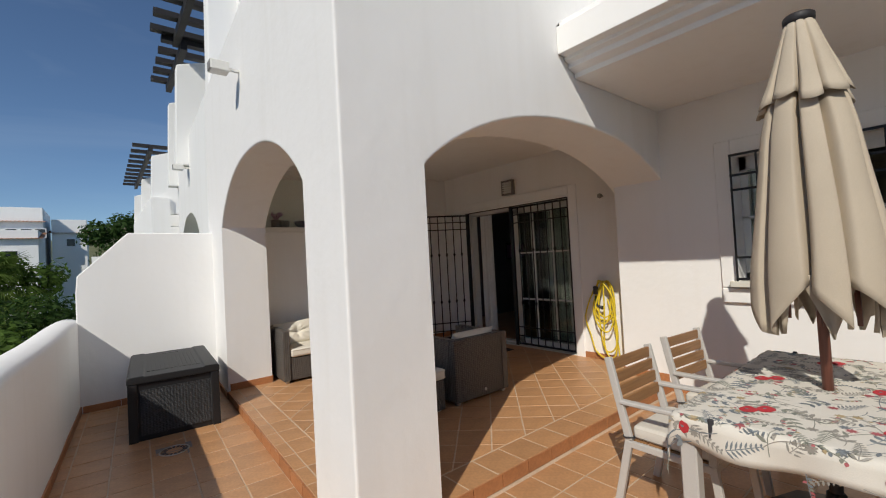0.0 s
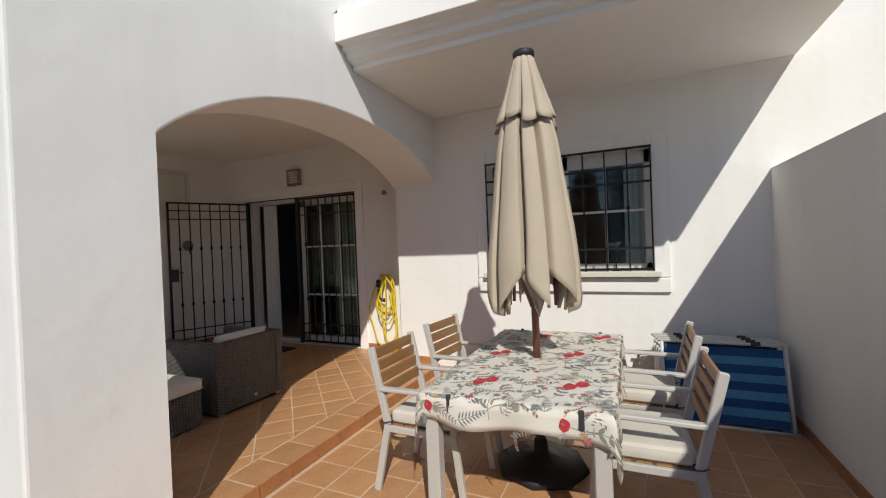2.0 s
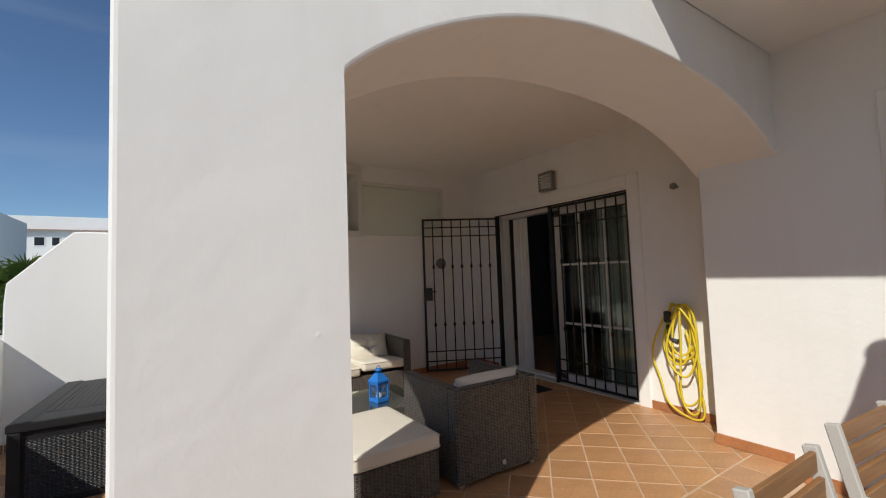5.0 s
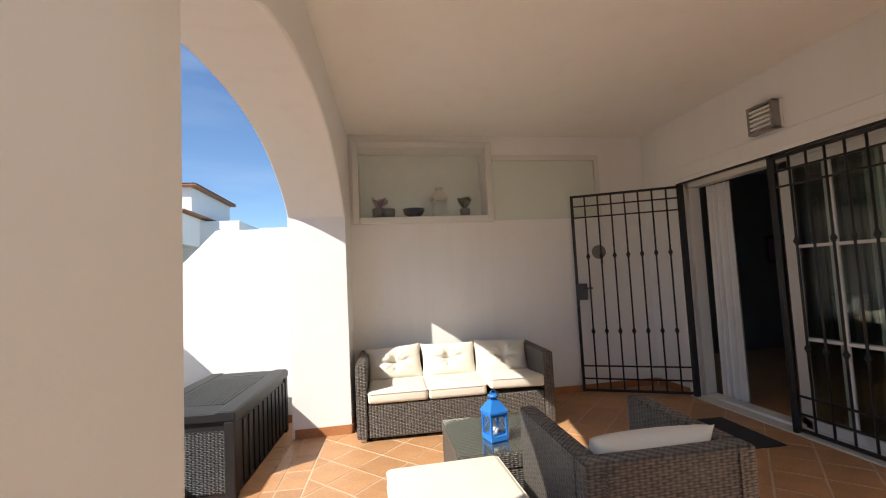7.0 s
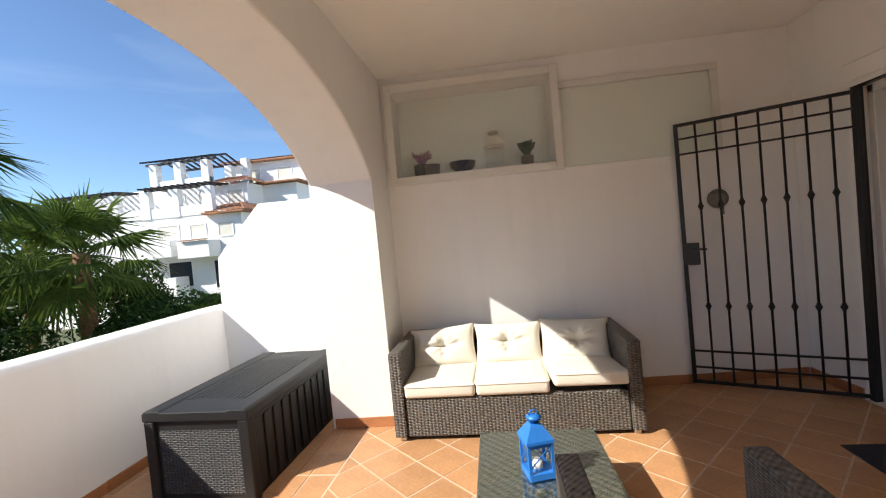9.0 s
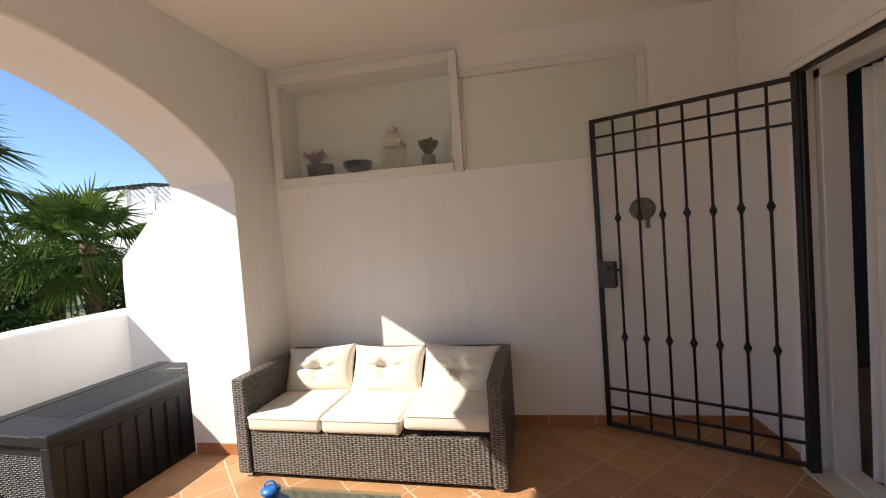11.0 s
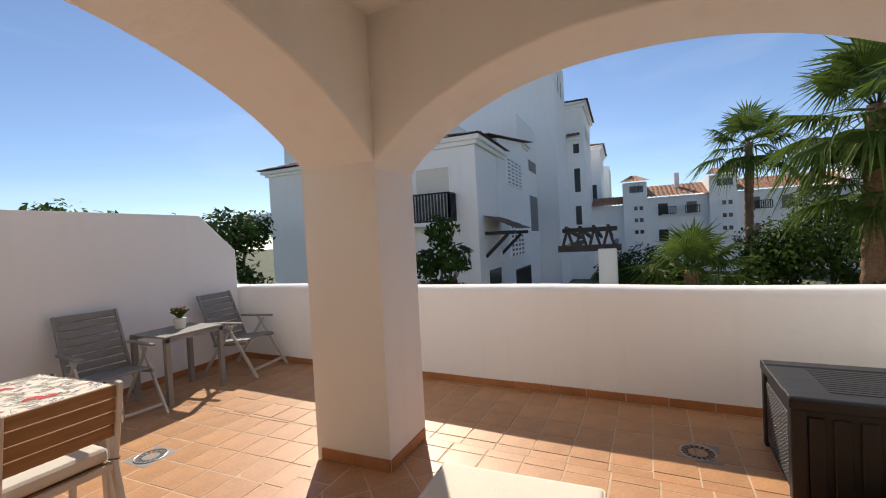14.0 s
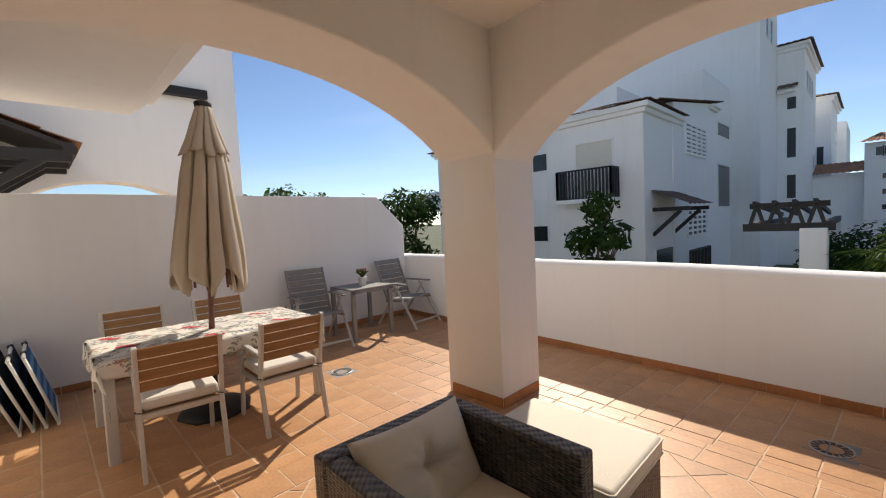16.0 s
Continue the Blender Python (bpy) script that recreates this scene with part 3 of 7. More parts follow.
# barred window of the dining corner
def window():
    y0, y1, z0, z1 = WIN
    w = thing("window_1", pose(4.5, (y0 + y1) / 2, z0), "white framed window behind black iron bars in a moulded surround", "window")
    w["kind"] = "structure"
    cy = (y0 + y1) / 2
    def P(name, bm, mat, label=""):
        bm.transform(Matrix.Translation((-4.5, -cy, -z0)))
        return part(name, bm, mat, w, label)
    bm = bmesh.new()
    for a, b, c, d in ((y0 - 0.13, y0, z0 - 0.06, z1 + 0.13), (y1, y1 + 0.13, z0 - 0.06, z1 + 0.13), (y0, y1, z1, z1 + 0.13)):
        add_box(bm, (4.475, a, c), (4.503, b, d), 0.006)
    P("surround", bm, WHITE, "white plaster surround")
    P("apron", B((4.465, y0 - 0.13, z0 - 0.20), (4.503, y1 + 0.13, z0 - 0.065), 0.008), WHITE)
    P("window_sill", B((4.41, y0 - 0.05, z0 - 0.055), (4.62, y1 + 0.05, z0 + 0.0), 0.006), SHUTTER, "cream stone sill")
    for k, (a, b) in enumerate(((y0 + 0.0, cy + 0.03), (cy - 0.03, y1))):
        x = 4.66 + 0.05 * k
        fb = bmesh.new()
        for u0, u1, v0, v1 in ((a, a + 0.06, z0, z1), (b - 0.06, b, z0, z1), (a, b, z0, z0 + 0.06), (a, b, z1 - 0.13, z1), (a, b, (z0 + z1) / 2 - 0.012, (z0 + z1) / 2 + 0.012), ((a + b) / 2 - 0.011, (a + b) / 2 + 0.011, z0, z1)):
            add_box(fb, (x, u0, v0), (x + 0.04, u1, v1), 0.004)
        P("window_frame", fb, FRAME)
        g = P("pane", B((x + 0.016, a + 0.05, z0 + 0.05), (x + 0.022, b - 0.05, z1 - 0.1)), GLASS)
        g.visible_shadow = False
    # Drapes added in place of the lit white reveal beside the glass.
    for a, b in ((y0 + 0.01, y0 + 0.24), (y1 - 0.22, y1 - 0.01)):
        P("curtain", drape(a, b, 4.80, z0 - 0.02, z1, 4, 0.012), CURTAIN, "white cloth strip added in place of the pale window reveal")
    gx = 4.425
    for k in range(9):
        y = y0 + 0.01 + k * (y1 - y0 - 0.02) / 8
        t = add_beam(bmesh.new(), (gx, y, z0 - 0.01), (gx, y, z1 - 0.01), 0.014, 0.014)
        if k % 2 == 1:
            bmesh.ops.create_icosphere(t, subdivisions=2, radius=0.019, matrix=Matrix.Translation((gx, y, z0 + 0.58)))
        P("bar", t, IRON)
    for z in (z0 + 0.02, z0 + 0.21, z1 - 0.33, z1 - 0.20, z1 - 0.02):
        P("rail", add_beam(bmesh.new(), (gx, y0, z), (gx, y1, z), 0.012, 0.02), IRON)
    bird = add_lathe(bmesh.new(), [(0.005, 0), (0.05, 0.004), (0.05, 0.012), (0.006, 0.016), (0.005, 0.20)], (4.50, 0.10, z0), 10)
    b = thing("bird_ornament", pose(4.50, 0.10, z0), "small grey metal bird on a stand on the window sill", "ornament")
    bird.transform(Matrix.Translation((-4.50, -0.10, -z0)))
    part("stand", bird, IRON, b)
    bb = bmesh.new()
    add_tube(bb, [(0, 0.10, 0.26), (0, 0.06, 0.25), (0, 0.0, 0.235), (0, -0.03, 0.26), (0, -0.05, 0.27)], [0.003, 0.014, 0.024, 0.017, 0.003], 8)
    part("bird", bb, STRAW, b)


window()
solid("room_dining_wall", slab_with_holes((-1.2, 2.3), (0.0, 2.9), [], lambda u, v, d: (7.2 + d * 0.1, u, v)), ROOMWALL_DIM, "shaded inner wall of the room behind the window", "wall", "structure")
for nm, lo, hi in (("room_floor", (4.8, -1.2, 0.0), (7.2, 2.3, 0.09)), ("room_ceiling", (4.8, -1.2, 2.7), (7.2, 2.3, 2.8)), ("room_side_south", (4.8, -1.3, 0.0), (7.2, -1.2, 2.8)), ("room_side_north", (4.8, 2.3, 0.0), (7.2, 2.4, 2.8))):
    solid(nm, B(lo, hi), ROOMWALL_DIM, "plain shaded inner surface of the room", "wall", "structure")


# sliding door, its bars and the living room behind it
def sliding_door():
    y0, y1, z0, z1 = DOOR
    d = thing("door_1", pose(4.9, (y0 + y1) / 2, z0), "white sliding glass door, half open, behind black iron bars", "door")
    d["kind"] = "structure"
    off = Matrix.Translation((-4.9, -(y0 + y1) / 2, -z0))
    def P(name, bm, mat, label=""):
        bm.transform(off)
        return part(name, bm, mat, d, label)
    fr = bmesh.new()
    for a, b, c, e in ((y0, y0 + 0.05, z0, z1), (y1 - 0.05, y1, z0, z1), (y0, y1, z1 - 0.05, z1), (y0, y1, z0, z0 + 0.035)):
        add_box(fr, (5.00, a, c), (5.12, b, e), 0.004)
    P("door_frame", fr, FRAME, "white lacquered frame")
    ym = (y0 + y1) / 2
    for x, a, b in ((5.02, y0 + 0.04, ym + 0.03), (5.07, y0 + 0.12, ym + 0.10)):
        lf = bmesh.new()
        w = 0.055
        for u0, u1, v0, v1 in ((a, a + w, z0 + 0.03, z1 - 0.04), (b - w, b, z0 + 0.03, z1 - 0.04), (a, b, z0 + 0.03, z0 + 0.1), (a, b, z1 - 0.11, z1 - 0.04)):
            add_box(lf, (x, u0, v0), (x + 0.04, u1, v1), 0.004)
        for f in (0.33, 0.66):
            zz = z0 + (z1 - z0) * f
            add_box(lf, (x + 0.01, a, zz - 0.011), (x + 0.03, b, zz + 0.011))
        for f in (0.34, 0.67):
            yy = a + (b - a) * f
            add_box(lf, (x + 0.011, yy - 0.01, z0 + 0.05), (x + 0.029, yy + 0.01, z1 - 0.06))
        P("door_leaf", lf, FRAME)
        g = P("pane", B((x + 0.017, a + w * 0.8, z0 + 0.08), (x + 0.022, b - w * 0.8, z1 - 0.09)), GLASS)
        g.visible_shadow = False
    P("threshold", B((4.88, y0, z0 - 0.02), (5.12, y1, z0 + 0.012), 0.004), SHUTTER, "pale stone threshold")
    mould = bmesh.new()
    for a, b, c, e in ((y0 - 0.14, y0 - 0.02, z0, z1 + 0.15), (y0 - 0.02, y1 + 0.02, z1 + 0.03, z1 + 0.15)):
        add_box(mould, (4.866, a, c), (4.888, b, e), 0.006)
    P("surround", mould, WHITE, "white plaster surround")


def iron_panel(name, label, width, height, m, lock, cat):
    g = thing(name, m, label, cat)
    fr = bmesh.new()
    for a, b in (((0, 0, 0), (0, 0, height)), ((width, 0, 0), (width, 0, height))):
        add_beam(fr, a, b, 0.03, 0.03, 0.003)
    for z in (0.012, height - 0.012):
        add_beam(fr, (0, 0, z), (width, 0, z), 0.024, 0.024, 0.003, (0, 1, 0))
    part("frame", fr, IRON, g)
    for z in (0.13, 0.26, height - 0.24, height - 0.12):
        part("rail", add_beam(bmesh.new(), (0, 0, z), (width, 0, z), 0.014, 0.014, 0, (0, 1, 0)), IRON, g)
    n = 7
    for k in range(1, n + 1):
        x = k * width / (n + 1)
        bm = add_tube(bmesh.new(), [(x, 0, 0.0), (x, 0, height)], 0.0085, 8)
        for z in (height * 0.30, height * 0.68):
            for dz, r in ((-0.018, 0.014), (0, 0.021), (0.018, 0.014)):
                bmesh.ops.create_icosphere(bm, subdivisions=2, radius=r, matrix=Matrix.Translation((x, 0, z + dz)))
        part("bar", bm, IRON, g)
    if lock:
        part("lock_box", B((-0.01, -0.03, height * 0.46), (0.10, 0.03, height * 0.46 + 0.17), 0.004), DARKGREY, g, "grey steel lock box")
        part("lever_handle", add_tube(bmesh.new(), [(0.06, -0.03, height * 0.52), (0.06, -0.07, height * 0.52), (0.15, -0.075, height * 0.52)], 0.008, 8), DARKGREY, g)
    return g


sliding_door()
HD = 2.06
iron_panel("iron_grille", "fixed black wrought-iron grille across the sliding door", 1.0, HD, pose(4.915, 4.335, F + 0.03, 0, 0, -90), False, "grille")
ang = math.degrees(math.atan2(5.32 - 5.795, 4.915 - 3.985))
iron_panel("iron_gate", "black wrought-iron gate swung open against the wall", math.hypot(0.93, 0.475), HD, pose(3.985, 5.795, F + 0.03, 0, 0, ang), True, "gate")
post = thing("gate_frame", pose(4.915, 4.345, F), "black iron door frame that carries the bars", "frame")
part("post", B((-0.02, 0.96, 0.0), (0.03, 1.005, 2.10), 0.004), IRON, post)
part("middle_post", B((-0.02, -0.012, 0.0), (0.02, 0.024, 2.10), 0.004), IRON, post)
part("lintel", B((-0.02, -1.03, 2.10), (0.03, 1.005, 2.14), 0.004), IRON, post)

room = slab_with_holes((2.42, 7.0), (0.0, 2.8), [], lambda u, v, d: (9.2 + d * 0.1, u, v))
solid("living_room_wall", room, ROOMWALL_DIM, "shaded far wall of the living room", "wall", "structure")
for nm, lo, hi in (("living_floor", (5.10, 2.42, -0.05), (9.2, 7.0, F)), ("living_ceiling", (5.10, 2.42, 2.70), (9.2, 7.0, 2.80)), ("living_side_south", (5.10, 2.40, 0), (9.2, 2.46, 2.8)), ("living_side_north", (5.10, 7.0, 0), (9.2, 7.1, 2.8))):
    solid(nm, B(lo, hi), TILE if "floor" in nm else ROOMWALL_DIM, "plain shaded inner surface of the living room", "room", "structure")
cu = thing("curtain", pose(5.16, 4.99, F), "white floor-length curtain gathered beside the open door", "curtain", "door curtains")
part("cloth", drape(0.0, 0.27, 0, 0.02, 2.06, 4, 0.035), CURTAIN, cu)
cu2 = thing("curtain", pose(5.25, 3.36, F), "white curtain drawn behind the closed glass leaf", "curtain", "door curtains")
part("cloth", drape(0.0, 0.62, 0, 0.02, 2.06, 8, 0.03), CURTAIN, cu2)
tv = thing("tv_cabinet", pose(8.6, 5.9, F), "low dark cabinet in the shaded living room", "cabinet")
part("body", B((-0.25, -0.8, 0.0), (0.25, 0.8, 0.75), 0.01), DARKGREY, tv)
for k in (-0.4, 0.4):
    part("door", B((-0.27, k - 0.37, 0.06), (-0.252, k + 0.37, 0.70), 0.004), DARKGREY, tv)
pc_ = thing("wall_picture", pose(8.0, 6.99, 1.55), "small framed flower picture on the living room wall", "picture")
part("picture_frame", B((-0.35, -0.03, -0.2), (0.35, 0.0, 0.2), 0.006), DARKGREY, pc_)
part("print", B((-0.31, -0.036, -0.16), (0.31, -0.031, 0.16)), LILAC, pc_)

# porch lamp, sensor, floodlights
def wall_lamp():
    l = thing("wall_lamp", pose(4.885, 4.30, 2.475), "square white slatted wall lamp above the sliding door", "lamp")
    part("back_plate", B((-0.02, -0.115, -0.11), (0.0, 0.115, 0.11), 0.004), FRAME, l)
    bm = bmesh.new()
    for a, b, c, d in ((-0.11, -0.085, -0.11, 0.11), (0.085, 0.11, -0.11, 0.11), (-0.11, 0.11, 0.09, 0.11), (-0.11, 0.11, -0.11, -0.09)):
        add_box(bm, (-0.085, a, c), (-0.02, b, d), 0.004)
    part("housing", bm, GREYWOOD, l, "grey metal housing")
    for k in range(5):
        part("slat", B((-0.088, -0.085, -0.078 + 0.034 * k), (-0.06, 0.085, -0.060 + 0.034 * k), 0.003), FRAME, l)
    part("diffuser", B((-0.055, -0.085, -0.09), (-0.05, 0.085, 0.09)), SHUTTER, l)


wall_lamp()
s = thing("motion_sensor", pose(4.885, 2.82, 2.13), "small grey sensor on a stub bracket on the wall", "sensor")
part("bracket", add_tube(bmesh.new(), [(0, 0, 0), (-0.05, 0, 0.0)], 0.012, 8), GREYWOOD, s)
part("head", add_lathe(bmesh.new(), [(0.004, -0.03), (0.026, -0.02), (0.03, 0.0), (0.026, 0.02), (0.004, 0.03)], (-0.065, 0, 0), 12), GREYWOOD, s)


def floodlight(y):
    x = xw(y)
    f = thing("floodlight", pose(x, y, 3.25), "small white floodlight on an arm on the outer wall", "lamp", "wall floodlights")
    part("arm", add_beam(bmesh.new(), (0, 0, 0), (-0.10, 0, 0.0), 0.025, 0.025), FRAME, f)
    part("head", B((-0.24, -0.06, -0.045), (-0.09, 0.06, 0.045), 0.008), FRAME, f)
    part("lens", B((-0.246, -0.05, -0.036), (-0.241, 0.05, 0.036)), GREYWOOD, f)


floodlight(4.10)
floodlight(8.35)

# glazed niche with ornaments
def niche():
    x0, x1, z0, z1 = NICHE
    n = thing("display_niche", pose((x0 + x1) / 2, 5.84, z0), "white framed display niche in the wall behind hazy glass", "niche")
    off = Matrix.Translation((-(x0 + x1) / 2, -5.84, -z0))
    def P(name, bm, mat, label=""):
        bm.transform(off)
        return part(name, bm, mat, n, label)
    f = 0.065
    P("stile", B((x0 - f, 5.79, z0 - f), (x0, 5.845, z1 + f), 0.005), FRAME)
    P("stile", B((x1, 5.79, z0 - f), (x1 + f, 5.845, z1 + f), 0.005), FRAME)
    P("top_rail", B((x0, 5.792, z1), (x1, 5.845, z1 + f), 0.005), FRAME)
    P("sill", B((x0, 5.775, z0 - f), (x1, 5.845, z0), 0.006), FRAME)
    P("back_pane", B((x0, 6.07, z0), (x1, 6.085, z1)), FROST, "greenish frosted glass")
    P("front_pane", B((x0, 5.825, z0), (x1, 5.829, z1)), HAZE, "hazy glass").visible_shadow = False
    a, b, c, d = PANEL
    n2 = thing("window_2", pose((a + b) / 2, 5.84, c), "greenish frosted glass panel set flush in the wall", "window")
    n2["kind"] = "structure"
    off2 = Matrix.Translation((-(a + b) / 2, -5.84, -c))
    bm = B((a, 5.853, c), (b, 5.861, d)); bm.transform(off2)
    part("pane", bm, FROST, n2)
    bm = add_box(B((a - 0.015, 5.818, d - 0.025), (b + 0.045, 5.85, d + 0.03), 0.003), (b - 0.01, 5.818, c), (b + 0.045, 5.85, d - 0.025), 0.003); bm.transform(off2)
    part("trim", bm, FRAME, n2)
    bm = B((a, 5.90, c), (b, 5.91, d)); bm.transform(off2)
    part("back_panel", bm, SHUTTER, n2)


niche()
zs = NICHE[2]
def sprigs(bm, o, n, h, spread, r, rng):
    for k in range(n):
        a, s_ = rng.uniform(0, 6.28), rng.uniform(0.2, 1)
        tip = (o[0] + spread * s_ * math.cos(a), o[1] + spread * s_ * math.sin(a), o[2] + h * rng.uniform(0.6, 1))
        mid = ((o[0] + tip[0]) / 2, (o[1] + tip[1]) / 2, o[2] + h * 0.5)
        add_tube(bm, [o, mid, tip], [r, r * 2.2, r], 5)
    return bm


rng = random.Random(5)
hp = thing("heather_pot", pose(1.93, 5.95, zs), "dark pot of lilac heather on the niche sill", "plant pot")
part("pot", add_lathe(bmesh.new(), [(0.05, 0), (0.06, 0.01), (0.065, 0.11), (0.055, 0.115)], (0, 0, 0), 14), DARKGREY, hp)
part("plant", sprigs(bmesh.new(), (0, 0, 0.1), 26, 0.13, 0.11, 0.006, rng), LILAC, hp)
bp_ = thing("small_dark_pot", pose(2.03, 5.90, zs), "small dark flowerpot on the niche sill", "plant pot")
part("pot", add_lathe(bmesh.new(), [(0.055, 0), (0.06, 0.01), (0.07, 0.095), (0.06, 0.10)], (0, 0, 0), 14), DARKGREY, bp_)
bo = thing("blue_bowl", pose(2.29, 5.92, zs), "navy glazed bowl on the niche sill", "bowl")
part("bowl", add_lathe(bmesh.new(), [(0.05, 0), (0.055, 0.01), (0.10, 0.05), (0.115, 0.095), (0.108, 0.095), (0.06, 0.03)], (0, 0, 0), 20), BOWL, bo)
gp = thing("green_plant_pot", pose(2.84, 5.94, zs), "small bushy green plant in a grey pot", "plant pot")
part("pot", add_lathe(bmesh.new(), [(0.045, 0), (0.055, 0.09), (0.045, 0.095)], (0, 0, 0), 14), STRAW, gp)
part("plant", sprigs(bmesh.new(), (0, 0, 0.08), 40, 0.14, 0.075, 0.008, rng), BUSH, gp)


def lantern(name, m, mat, label, h, w, candle=True):
    l = thing(name, m, label, "lantern")
    part("base", B((-w / 2, -w / 2, 0), (w / 2, w / 2, 0.03 * h / 0.27), 0.003), mat, l)
    hb = h * 0.56
    for sx in (-1, 1):
        for sy in (-1, 1):
            part("post", B((sx * w * 0.44 - 0.006, sy * w * 0.44 - 0.006, 0), (sx * w * 0.44 + 0.006, sy * w * 0.44 + 0.006, hb)), mat, l)
    for a in range(4):
        fr = bmesh.new()
        rot = Matrix.Rotation(a * math.pi / 2, 4, "Z")
        add_box(fr, (-w * 0.4, -w * 0.46, hb - 0.02), (w * 0.4, -w * 0.43, hb), 0, 1, rot)
        add_beam(fr, rot @ Vector((-w * 0.4, -w * 0.445, hb * 0.35)), rot @ Vector((w * 0.4, -w * 0.445, hb * 0.9)), 0.004, 0.004)
        add_beam(fr, rot @ Vector((w * 0.4, -w * 0.445, hb * 0.35)), rot @ Vector((-w * 0.4, -w * 0.445, hb * 0.9)), 0.004, 0.004)
        part("side_frame", fr, mat, l)
    roof = bmesh.new()
    add_lathe(roof, [(w * 0.76, hb), (w * 0.74, hb + 0.012), (w * 0.30, h * 0.80), (w * 0.26, h * 0.81)], (0, 0, 0), 4, True)
    roof.transform(Matrix.Rotation(math.pi / 4, 4, "Z"))
    part("roof", roof, mat, l)
    part("chimney", add_lathe(bmesh.new(), [(w * 0.16, h * 0.80), (w * 0.16, h * 0.87), (w * 0.28, h * 0.875), (w * 0.29, h * 0.91), (w * 0.12, h * 0.94)], (0, 0, 0), 18), mat, l)
    part("ring_handle", add_tube(bmesh.new(), [(w * 0.17 * math.cos(t), 0, h * 0.94 + w * 0.17 * math.sin(t)) for t in [math.pi * k / 8 for k in range(9)]], 0.003, 6), mat, l)
    if candle:
        part("candle", add_lathe(bmesh.new(), [(w * 0.2, 0.02), (w * 0.2, hb * 0.4), (0.004, hb * 0.42)], (0, 0, 0), 14), SHUTTER, l, "cream stub candle")
    return l


lantern("blue_lantern", pose(2.54, 4.16, 0.392, 0, 0, 14), BLUE, "blue painted metal lantern on the coffee table", 0.285, 0.118)
lantern("white_lantern", pose(2.57, 5.95, zs), SHUTTER, "white metal lantern standing in the niche", 0.36, 0.16, False)
hat = thing("straw_hat", pose(4.28, 5.835, 1.57) @ Matrix.Scale(0.68, 4), "grey straw hat hung on the wall behind the gate", "hat")
part("brim", add_tube(bmesh.new(), [(0.11 * math.cos(t), -0.012, 0.10 * math.sin(t)) for t in [2 * math.pi * k / 18 for k in range(18)]], 0.012, 6, True), STRAW, hat)
cr = add_lathe(bmesh.new(), [(0.11, 0.0), (0.10, 0.01), (0.08, 0.05), (0.05, 0.065), (0.003, 0.07)], (0, 0, 0), 18)
cr.transform(Matrix.Rotation(math.pi / 2, 4, "X"))
part("crown", cr, STRAW, hat)
part("ribbon", B((0.02, -0.02, -0.19), (0.06, -0.008, -0.08), 0.003), STRAW, hat)

# ---- wicker set ----
def cushion(w, d, h, tufts=(), puff=0.42, n=30):
    """A stuffed cushion w x d x h lying flat, with pinched corners and pulled-in tufts."""
    bm = bmesh.new()
    grid = {}
    for side in (1, -1):
        for i in range(n + 1):
            for j in range(n + 1):
                u, v = 2 * i / n - 1, 2 * j / n - 1
                e = (max(0.0, 1 - u * u) * max(0.0, 1 - v * v)) ** puff
                z = side * h / 2 * e
                for tu, tv in tufts:
                    z -= side * h * 0.34 * math.exp(-((u - tu) ** 2 + (v - tv) ** 2) / 0.035) * (1 if side > 0 else 0.2)
                for tu, tv in tufts:
                    rr = math.hypot(u - tu, v - tv)
                    a_ = math.atan2(v - tv, u - tu)
                    z -= side * 0.17 * h * (abs(math.cos(2 * a_ + 0.3 * tu)) ** 6) * math.exp(-(rr - 0.25) ** 2 / 0.09) * e
                    z += side * 0.05 * h * math.cos(11 * a_ + 1) * math.exp(-(rr - 0.3) ** 2 / 0.03)
                pin = 1 - 0.09 * (1 - v * v) * abs(u) ** 3
                pin2 = 1 - 0.10 * (1 - u * u) * abs(v) ** 3
                edge = i in (0, n) or j in (0, n)
                key = (i, j, 0 if edge else side)
                if key not in grid:
                    grid[key] = bm.verts.new((u * w / 2 * pin, v * d / 2 * pin2, 0 if edge else z))
        def g(i, j):
            return grid[(i, j, 0 if (i in (0, n) or j in (0, n)) else side)]
        for i in range(n):
            for j in range(n):
                f = (g(i, j), g(i + 1, j), g(i + 1, j + 1), g(i, j + 1))
                bm.faces.new(f if side > 0 else tuple(reversed(f))).smooth = True
    return bm


def pad(w, d, h):
    """A boxed seat cushion with a soft crown and a piped seam."""
    bm = add_box(bmesh.new(), (-w / 2, -d / 2, 0), (w / 2, d / 2, h), min(0.028, h * 0.4), 3)
    for f in bm.faces:
        f.smooth = True
    return bm


def piping(w, d, z, r=0.005):
    c = 0.02
    pts = []
    for sx, sy, a0 in ((1, 1, 0), (-1, 1, 90), (-1, -1, 180), (1, -1, 270)):
        for k in range(4):
            a = radians(a0 + 30 * k)
            pts.append((sx * (w / 2 - c) + c * math.cos(a), sy * (d / 2 - c) + c * math.sin(a), z))
    return add_tube(bmesh.new(), pts, r, 6, True)


def foot(p, x, y):
    part("foot", B((x - 0.022, y - 0.022, -0.035), (x + 0.022, y + 0.022, 0.003), 0.004), STEEL, p, "silver plastic foot")


